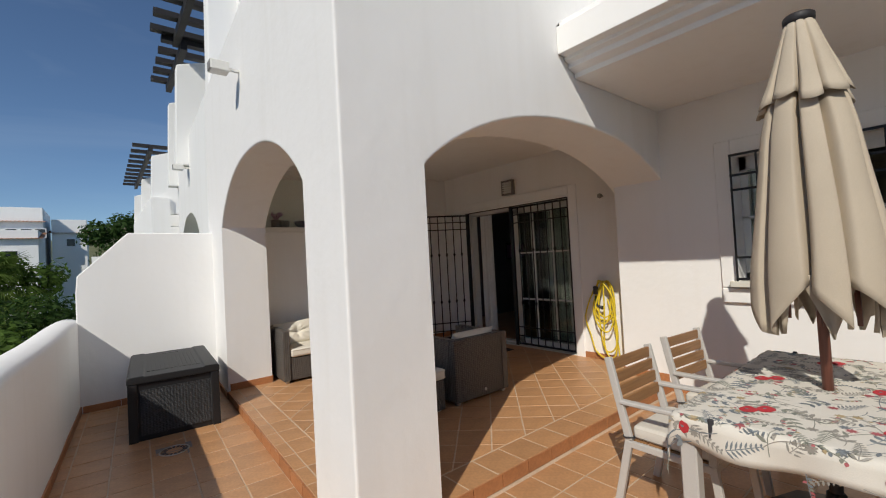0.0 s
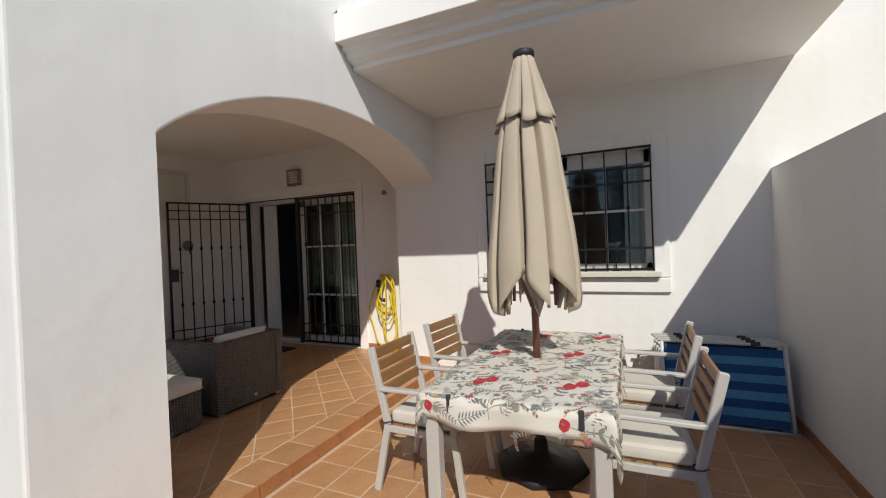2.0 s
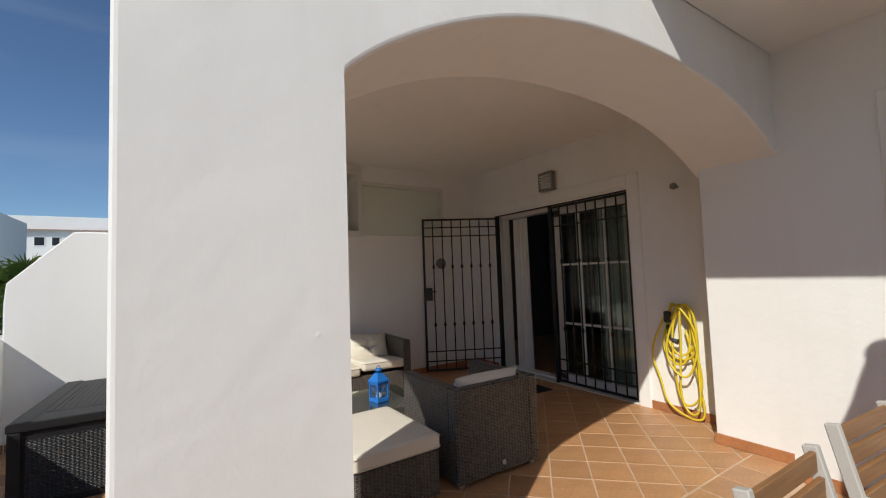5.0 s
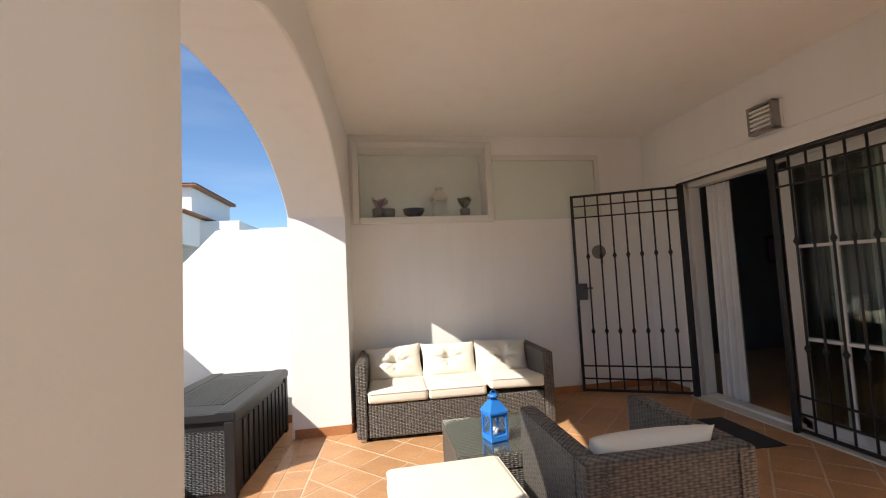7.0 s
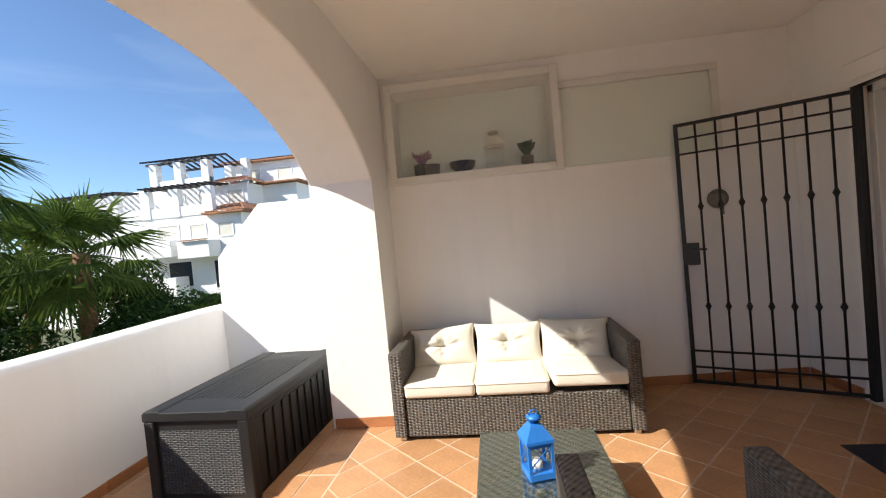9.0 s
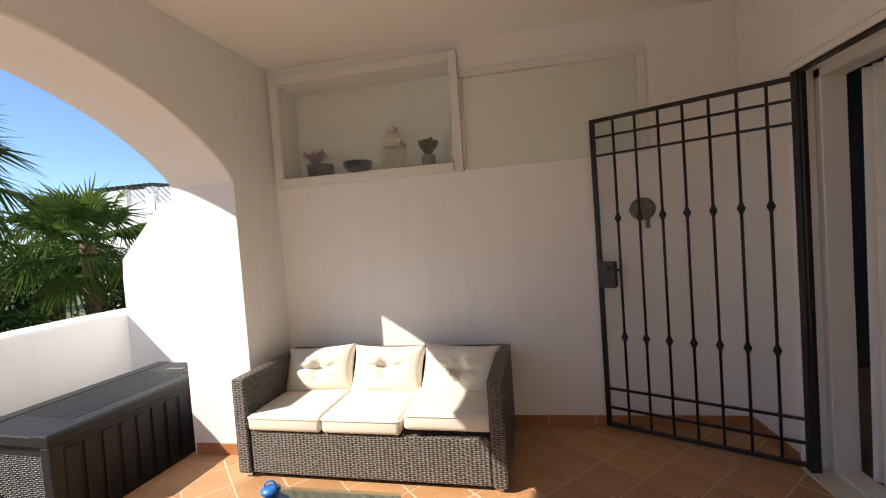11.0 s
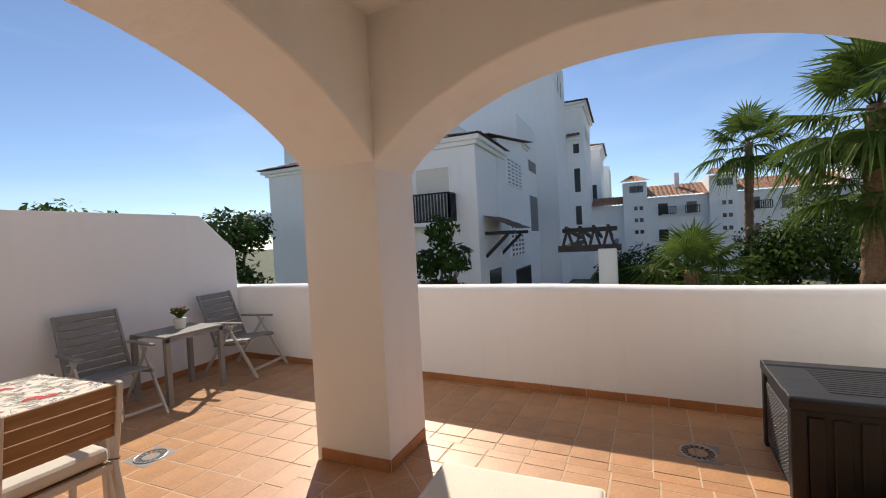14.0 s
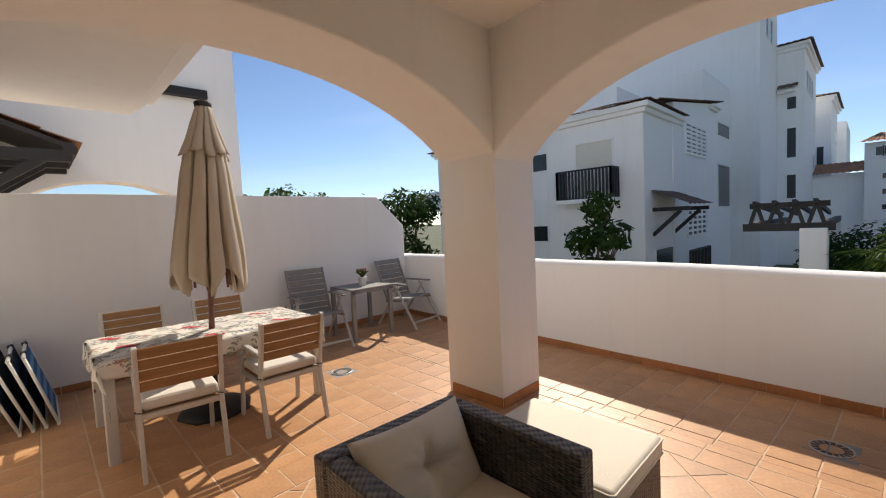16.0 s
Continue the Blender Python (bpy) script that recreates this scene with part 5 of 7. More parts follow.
        for r0_, r1_ in zip(rows_, rows_[1:]):
            for e in range(4):
                fl.faces.new((r0_[e], r0_[e + 1], r1_[e + 1], r1_[e])).smooth = True
        canvas("corner_flap", fl, "pointed canvas corner hanging below the pleats")
    for k in range(6):
        a = 2 * math.pi * k / 6 + 0.1
        x, y = 0.15 * math.cos(a) + lean * 0.45, 0.15 * math.sin(a)
        part("rib_tip", add_tube(bmesh.new(), [(x, y, 1.30), (x * 1.05, y * 1.05, 1.05)], 0.011, 6), POLEWOOD, p)
    part("cap", add_lathe(bmesh.new(), [(0.045, 2.54), (0.064, 2.552), (0.066, 2.585), (0.058, 2.594), (0.012, 2.597)], (lean, 0, 0), 18), DARKWOOD, p, "dark finial cap")


parasol()


def sun_bed(m, shade):
    b = thing("folded_sunbed", m, "folded sunbed with blue striped fabric leaning on the wall", "sunbed", "folded sunbeds")
    L, H = 0.80, 0.62
    for y in (0, L):
        part("side_tube", add_tube(bmesh.new(), [(0, y, 0.012), (0, y, H)], 0.0125, 8), FRAME, b, "white tubular frame")
    for z in (0.014, H):
        part("cross_tube", add_tube(bmesh.new(), [(0, -0.03, z), (0, L + 0.03, z)], 0.0125, 8), FRAME, b)
    n = 9
    for k in range(n):
        z0 = 0.04 + k * (H - 0.07) / n
        part("stripe", B((-0.006, 0.02, z0), (0.0, L - 0.02, z0 + (H - 0.07) / n - 0.001)), shade[k % 2], b, "woven fabric stripe")
    for y in (0.15, 0.6):
        part("hinge", B((-0.02, y, H - 0.01), (0.02, y + 0.06, H + 0.02), 0.003), DARKGREY, b)


BLUE1 = surface("deep_blue_fabric", (0.012, 0.085, 0.24), rough=0.8, vary=0.15, fine=200, bump=0.2, dist=0.001)
BLUE2 = surface("light_blue_fabric", (0.10, 0.30, 0.52), rough=0.8, vary=0.15, fine=200, bump=0.2, dist=0.001)
NAVY = surface("navy_fabric", (0.015, 0.02, 0.05), rough=0.8, vary=0.2, bump=0.1)
for k, sh in enumerate(((BLUE1, BLUE2), (NAVY, BLUE1), (NAVY, NAVY), (BLUE1, NAVY))):
    sun_bed(pose(3.86 + 0.075 * k, -1.03 + 0.012 * k, 0.0, 0, 15.5 + 1.2 * k, 0), sh)


# ---- garden chairs and side table along the south wing wall ----
def side_table():
    t = thing("side_table", pose(0.70, -0.53, 0), "small grey slatted metal side table", "table")
    hx, hy, h = 0.32, 0.28, 0.69
    for k in range(6):
        y = -hy + 0.047 + k * 0.093
        part("top_slat", B((-hx, y - 0.0445, h - 0.02), (hx, y + 0.047, h), 0.003), GREYWOOD, t)
    part("rim", B((-hx, -hy, h - 0.06), (hx, -hy + 0.02, h - 0.021)), GREYWOOD, t)
    part("rim", B((-hx, hy - 0.02, h - 0.06), (hx, hy, h - 0.021)), GREYWOOD, t)
    for sx in (-1, 1):
        for sy in (-1, 1):
            part("leg", B((sx * (hx - 0.025) - 0.025, sy * (hy - 0.025) - 0.025, 0), (sx * (hx - 0.025) + 0.025, sy * (hy - 0.025) + 0.025, h - 0.021), 0.004), GREYWOOD, t)


side_table()


def recliner(name, m):
    """Folding high-back chair: front towards +y."""
    c = thing(name, m, "grey folding garden chair with a high slatted back", "chair", "folding garden chairs")
    hw, sh = 0.26, 0.40
    for sx in (-1, 1):
        x = sx * (hw - 0.012)
        part("back_rail", add_beam(bmesh.new(), (x, -0.16, sh - 0.05), (x, -0.40, 0.965), 0.022, 0.035, 0.003), GREYWOOD, c)
        xo = sx * (hw + 0.015)
        part("front_strut", add_beam(bmesh.new(), (xo, 0.42, 0), (xo, 0.02, 0.62), 0.02, 0.035, 0.003), ALU, c)
        part("rear_strut", add_beam(bmesh.new(), (xo, -0.36, 0), (xo, 0.10, 0.60), 0.02, 0.035, 0.003), ALU, c)
        part("armrest", add_beam(bmesh.new(), (xo, -0.24, 0.635), (xo, 0.24, 0.635), 0.05, 0.022, 0.006), GREYWOOD, c)
        part("seat_rail", add_beam(bmesh.new(), (x, -0.20, sh - 0.04), (x, 0.26, sh), 0.02, 0.032, 0.003), GREYWOOD, c)
    for k in range(8):
        f = k / 7
        z = sh + 0.02 + f * 0.51
        y = -0.18 - 0.215 * f
        part("back_slat", B((-hw + 0.02, y - 0.008, z - 0.033), (hw - 0.02, y + 0.008, z + 0.033), 0.004), GREYWOOD, c)
    for k in range(5):
        y = -0.13 + k * 0.088
        part("seat_slat", B((-hw + 0.02, y - 0.04, sh - 0.012 + 0.008 * k), (hw - 0.02, y + 0.04, sh + 0.004 + 0.008 * k), 0.004), GREYWOOD, c)
    part("foot_bar", add_beam(bmesh.new(), (-hw, 0.36, 0.09), (hw, 0.36, 0.09), 0.02, 0.025), ALU, c)
    return c


r0 = recliner("folding_chair", pose(1.35, -0.57, 0, 0, 0, -6))
copy_thing(r0, pose(-0.12, -0.55, 0, 0, 0, 8))
fp = thing("flower_pot", pose(0.66, -0.55, 0.69), "white flowerpot with small pink blossoms on the side table", "plant pot")
part("pot", add_lathe(bmesh.new(), [(0.045, 0), (0.05, 0.005), (0.062, 0.105), (0.066, 0.11), (0.056, 0.112)], (0, 0, 0), 18), FRAME, fp)
rg = random.Random(21)
part("foliage", sprigs(bmesh.new(), (0, 0, 0.10), 70, 0.13, 0.095, 0.006, rg), BUSH2, fp)
bl = bmesh.new()
for k in range(26):
    a, r_ = rg.uniform(0, 6.28), rg.uniform(0.01, 0.085)
    bmesh.ops.create_icosphere(bl, subdivisions=1, radius=rg.uniform(0.007, 0.012), matrix=Matrix.Translation((r_ * math.cos(a), r_ * math.sin(a), rg.uniform(0.17, 0.23))))
part("blossoms", bl, PINK, fp)


# ---- garden hose ----
def garden_hose():
    h = thing("garden_hose", pose(4.885, 2.86, 1.02), "coiled yellow garden hose hung on a wall bracket", "hose")
    rg = random.Random(4)
    part("bracket", add_tube(bmesh.new(), [(0.0, 0, 0.0), (-0.07, 0, 0.0), (-0.09, 0, 0.03)], 0.012, 8), DARKGREY, h)
    def loop(cy, top, bot, w, x, seed):
        r = random.Random(seed)
        pts = []
        for k in range(40):
            a = 2 * math.pi * k / 40
            s_ = math.sin(a)
            z = (top + bot) / 2 + (top - bot) / 2 * math.cos(a)
            wid = w * (0.55 + 0.45 * (0.5 - 0.5 * math.cos(a)))
            pts.append((x - 0.012 * math.sin(2 * a + seed) - 0.02, cy + wid * s_ + 0.015 * math.sin(3 * a + seed), z))
        return pts
    for k, (cy, top, bot, w) in enumerate(((0.0, 0.06, -0.42, 0.16), (0.02, 0.07, -0.46, 0.14), (-0.02, 0.05, -0.38, 0.13), (-0.06, 0.06, -0.80, 0.14), (-0.09, 0.07, -0.86, 0.11), (-0.04, 0.05, -0.55, 0.15))):
        part("coil", add_tube(bmesh.new(), loop(cy, top, bot, w, -0.03 - 0.012 * k, k * 1.7), 0.0095, 8, True), HOSE, h)
    tail = [(-0.05, 0.10, 0.0), (-0.05, 0.22, -0.25), (-0.05, 0.26, -0.42), (-0.05, 0.20, -0.62), (-0.06, 0.14, -0.80), (-0.07, 0.02, -0.88), (-0.07, -0.12, -0.905), (-0.06, -0.17, -0.82), (-0.05, -0.12, -0.5), (-0.05, -0.04, -0.1)]
    fine = []
    for k in range(len(tail) - 1):
        for s_ in range(5):
            t = s_ / 5
            a, b = Vector(tail[k]), Vector(tail[k + 1])
            a0 = Vector(tail[max(0, k - 1)]); b1 = Vector(tail[min(len(tail) - 1, k + 2)])
            fine.append(0.5 * ((2 * a) + (b - a0) * t + (2 * a0 - 5 * a + 4 * b - b1) * t * t + (3 * a - a0 - 3 * b + b1) * t ** 3))
    part("coil", add_tube(bmesh.new(), fine, 0.0095, 8), HOSE, h)
    part("tap", B((-0.10, 0.06, -0.10), (-0.05, 0.11, 0.0), 0.008), DARKGREY, h)
    part("nozzle", add_tube(bmesh.new(), [(-0.09, 0.07, -0.22), (-0.10, 0.03, -0.25), (-0.10, -0.01, -0.26)], [0.014, 0.018, 0.026], 10), DARKGREY, h, "black spray nozzle")
    part("coupling", add_tube(bmesh.new(), [(-0.08, 0.085, -0.12), (-0.09, 0.075, -0.21)], 0.014, 10), BUSH2, h, "green coupling")


garden_hose()


# ---- floor drains ----
def drain(x, y, rz):
    d = thing("floor_drain", pose(x, y, 0.0, 0, 0, rz), "round slotted grey floor drain set in the tiles", "drain", "floor drains")
    part("plate", B((-0.13, -0.13, -0.01), (0.13, 0.13, 0.004), 0.003), GREYWOOD, d)
    part("rim", add_tube(bmesh.new(), [(0.105 * math.cos(t), 0.105 * math.sin(t), 0.006) for t in [2 * math.pi * k / 28 for k in range(28)]], 0.005, 6, True), STEEL, d)
    for k in range(16):
        a = 2 * math.pi * k / 16
        part("slot", B((0.058, -0.010, 0.003), (0.096, 0.010, 0.0055), 0, 1, Matrix.Rotation(a, 4, "Z")), DARKGREY, d)


drain(0.49, 4.26, -3)
drain(1.71, 0.58, 0)

# ---- outside: neighbours of the same row ----
def neighbour_wall(name, y0, y1, a0, a1, x_of, label):
    poly = [(y0, -2.6), (a0, -2.6)] + arch_curve(a0, a1, 2.0, 0.5, 20) + [(a1, -2.6), (y1, -2.6)]
    bm = bmesh.new()
    def q(*p):
        bm.faces.new([bm.verts.new(v) for v in p])
    def o(y, z): return (x_of(y), y, z)
    def i(y, z): return (x_of(y) + 0.48, y, z)
    cv = arch_curve(a0, a1, 2.0, 0.5, 20)
    for f in (o, i):
        q(f(y0, -2.6), f(a0, -2.6), f(a0, TOP), f(y0, TOP))
        q(f(a1, -2.6), f(y1, -2.6), f(y1, TOP), f(a1, TOP))
        for (a, za), (b, zb) in zip(cv, cv[1:]):
            q(f(a, za), f(b, zb), f(b, TOP), f(a, TOP))
    for (a, za), (b, zb) in zip(cv, cv[1:]):
        q(o(a, za), o(b, zb), i(b, zb), i(a, za))
    for y in (a0, a1):
        q(o(y, -2.6), i(y, -2.6), i(y, 2.0), o(y, 2.0))
    for y in (y0, y1):
        q(o(y, -2.6), i(y, -2.6), i(y, TOP), o(y, TOP))
    q(o(y0, TOP), o(y1, TOP), i(y1, TOP), i(y0, TOP))
    bmesh.ops.remove_doubles(bm, verts=bm.verts, dist=0.002)
    return solid(name, bm, WHITE_FAR, label, "wall", "structure")


NB = "white plastered arcade wall of the neighbouring home"
neighbour_wall("wall_neighbour_north", 6.345, 10.7, 7.3, 10.15, xw, NB)
neighbour_wall("wall_neighbour_far", 15.4, 24.0, 17.0, 19.6, lambda y: 1.30, NB)
solid("wall_neighbour_back", B((3.2, 6.35, -2.6), (3.4, 40, 6.5)), WHITE_FAR, "white rear wall of the row", "wall", "structure")
solid("wall_neighbour_wing", B((-0.1, 13.0, -2.6), (3.2, 13.2, 1.95)), WHITE_FAR, "white wing wall of the row", "wall", "structure")


def upper_fin(y, x0, z, name):
    """Tall party wall of an upper terrace with a stepped, tapering front."""
    bm = plate([(x0, 3.3), (x0 + 2.6, 3.3), (x0 + 2.6, z + 0.6), (x0 + 0.42, z), (x0 + 0.06, z - 0.12)], lambda u, v, d: (u, y + d * 0.22, v))
    soften(solid(name, bm, WHITE_FAR, "white party wall between upper terraces", "wall", "structure"), 0.02)


for k, (y, x0, z) in enumerate(((6.12, 1.20, 6.9), (8.35, 1.10, 5.15), (10.5, 1.22, 5.2), (15.5, 1.30, 5.2), (19.5, 1.3, 5.2), (23.8, 1.30, 5.2))):
    upper_fin(y, x0, z, f"wall_fin_{k + 1}")


def pergola_row(y0, y1, z, x0, x1, n):
    p = thing("roof_pergola", pose(x1, y0, z), "dark timber pergola over an upper terrace", "pergola", "upper pergolas")
    for k in range(n):
        y = (y1 - y0) * k / (n - 1)
        part("rafter", add_beam(bmesh.new(), (x0 - x1, y, 0.09), (1.2, y, 0.09), 0.09, 0.14, 0.0, (0, 1, 0)), DARKWOOD, p)
    part("wall_plate", add_beam(bmesh.new(), (0.05, -0.15, -0.02), (0.05, y1 - y0 + 0.15, -0.02), 0.1, 0.14), DARKWOOD, p)


pergola_row(6.35, 8.5, 5.55, 0.82, 1.15, 5)
pergola_row(8.6, 10.5, 5.45, 0.98, 1.25, 5)
pergola_row(15.6, 22.5, 5.30, 0.9, 1.30, 10)

# neighbour to the south, seen over the wing wall
def south_neighbour():
    bm = bmesh.new()
    def q(*p):
        bm.faces.new([bm.verts.new(v) for v in p])
    cv = arch_curve(1.75, 4.3, 1.85, 0.55, 20)
    for y in (-3.95, -4.45):
        q((1.0, y, -2.6), (1.75, y, -2.6), (1.75, y, 6.5), (1.0, y, 6.5))
        q((4.3, y, -2.6), (4.5, y, -2.6), (4.5, y, 6.5), (4.3, y, 6.5))
        for (a, za), (b, zb) in zip(cv, cv[1:]):
            q((a, y, za), (b, y, zb), (b, y, 6.5), (a, y, 6.5))
    for (a, za), (b, zb) in zip(cv, cv[1:]):
        q((a, -3.95, za), (b, -3.95, zb), (b, -4.45, zb), (a, -4.45, za))
    for x in (1.75, 4.3):
        q((x, -3.95, -2.6), (x, -4.45, -2.6), (x, -4.45, 1.85), (x, -3.95, 1.85))
    q((1.0, -3.95, -2.6), (1.0, -4.45, -2.6), (1.0, -4.45, 6.5), (1.0, -3.95, 6.5))
    bmesh.ops.remove_doubles(bm, verts=bm.verts, dist=0.002)
    solid("wall_neighbour_south", bm, WHITE_FAR, "white arcade wall of the neighbouring home to the south", "wall", "structure")
    solid("ceiling_neighbour_south", B((1.2, -8.0, 2.85), (4.6, -4.45, 3.0)), CEIL, "white porch ceiling of the neighbouring home", "ceiling", "structure")
    solid("floor_neighbour_south", B((-0.6, -8.0, -0.3), (4.5, -1.30, 0.0)), GROUT, "paved floor of the neighbouring terrace", "floor", "structure")


south_neighbour()


def corrugated(p00, p10, p01, p11, pitch=0.22, course=0.38, h=0.035):
    """A tiled slope between an eave (p00 to p10) and a ridge (p01 to p11): rows of half-round tiles with stepped courses."""
    a, b, c, d = (Vector(p) for p in (p00, p10, p01, p11))
    n = max(2, int((b - a).length / pitch))
    m = max(1, int((c - a).length / course))
    up = (b - a).cross(c - a).normalized()
    if up.z < 0:
        up = -up
    bm = bmesh.new()
    rows = []
    for j in range(m):
        for e in (0, 1):
            v = (j + e) / m
            row = []
            for i in range(n * 4 + 1):
                u = i / (n * 4)
                p = (a.lerp(b, u)).lerp(c.lerp(d, u), v)
                lift = h * abs(math.sin(math.pi * i / 4 + 0.001)) + (0.022 if e == 0 else 0.0)
                row.append(bm.verts.new(p + up * lift))
            rows.append(row)
    for r0, r1 in zip(rows, rows[1:]):
        for i in range(n * 4):
            bm.faces.new((r0[i], r0[i + 1], r1[i + 1], r1[i])).smooth = False
    return bm


def canopy_south():
    c = thing("tiled_canopy", pose(4.5, -3.24, 3.11), "small clay-tiled canopy on dark timber brackets", "canopy")
    part("roof_tiles", corrugated((-1.12, 0.70, -0.42), (-1.12, -0.70, -0.42), (0.0, 0.70, 0.05), (0.0, -0.70, 0.05)), ROOF, c, "half-round clay tiles")
    part("decking", plate([(-1.08, -0.44), (0.0, 0.01), (0.0, -0.05), (-1.08, -0.50)], lambda u, v, d: (u, -0.68 + 1.36 * d, v)), DARKWOOD, c)
    for y in (0.62, 0.0, -0.62):
        part("tie_beam", add_beam(bmesh.new(), (-1.02, y, -0.56), (0.0, y, -0.56), 0.12, 0.14), DARKWOOD, c)
        part("brace", add_beam(bmesh.new(), (-0.75, y, -0.60), (0.0, y, -1.15), 0.10, 0.10), DARKWOOD, c)
    part("fascia_beam", add_beam(bmesh.new(), (-1.0, -0.70, -0.47), (-1.0, 0.70, -0.47), 0.12, 0.14), DARKWOOD, c)


canopy_south()
bmn = add_beam(bmesh.new(), (2.35, 0, 0), (1.52, 0, 0), 0.14, 0.14)
tb = thing("timber_beam", pose(0, -3.86, 3.95), "dark timber beam end on the neighbouring wall", "beam")
part("beam", bmn, DARKWOOD, tb)


# ---- outside: buildings ----
def opening(b, name, lo, hi, axis, out, mat=None, frame=0.06):
    """A window part with its frame and pane on a wall face; axis is the wall's normal (0 or 1), out its sign."""
    w = bmesh.new()
    k = axis
    u = 1 - k
    def bx(u0, u1, v0, v1, d0, d1):
        l, h = [0, 0, v0], [0, 0, v1]
        l[u], h[u] = u0, u1
        base = lo[k]
        l[k], h[k] = sorted((base + out * d0, base + out * d1))
        return l, h
    u0, u1, v0, v1 = lo[u], hi[u], lo[2], hi[2]
    for a in ((u0 - frame, u0, v0 - frame, v1 + frame), (u1, u1 + frame, v0 - frame, v1 + frame), (u0, u1, v1, v1 + frame), (u0, u1, v0 - frame, v0)):
        l, h = bx(*a, -0.02, 0.05)
        add_box(w, l, h)
    f = part(name, w, WHITE_FAR, b)
    g = bmesh.new()
    l, h = bx(u0, u1, v0, v1, -0.03, 0.012)
    add_box(g, l, h)
    pn = new("pane", mesh_of("pane", g, mat or FARDARK))
    pn.parent = f
    return f


def lattice(b, lo, hi, axis, out, nu, nv):
    """A screen wall of square holes; a dark plate stands in for the shade behind them."""
    k, u = axis, 1 - axis
    g = bmesh.new()
    l, h = list(lo), list(hi)
    l[k], h[k] = sorted((lo[k] - out * 0.02, lo[k] + out * 0.015))
    add_box(g, l, h)
    f = part("screen_recess", g, FARDARK, b)
    for i in range(nu + 1):
        x = lo[u] + (hi[u] - lo[u]) * i / nu
        l, h = [0, 0, lo[2]], [0, 0, hi[2]]
        l[u], h[u] = x - 0.06, x + 0.06
        l[k], h[k] = sorted((lo[k], lo[k] + out * 0.06))
        part("screen_upright", B(l, h), WHITE_FAR, b)
    for j in range(nv + 1):
        z = lo[2] + (hi[2] - lo[2]) * j / nv
        l, h = [0, 0, z - 0.05], [0, 0, z + 0.05]
        l[u], h[u] = lo[u], hi[u]
        l[k], h[k] = sorted((lo[k], lo[k] + out * 0.055))
        part("screen_bar", B(l, h), WHITE_FAR, b)


def rail_black(b, p, q, z0, z1, n, mat=None):
    p, q = Vector(p), Vector(q)
    mat = mat or IRON
    for z in (z0, z1):
        part("rail", add_beam(bmesh.new(), (p.x, p.y, z), (q.x, q.y, z), 0.06, 0.06), mat, b)
    for k in range(n + 1):
        r = p.lerp(q, k / n)
        part("baluster", B((r.x - 0.03, r.y - 0.03, z0), (r.x + 0.03, r.y + 0.03, z1)), mat, b)


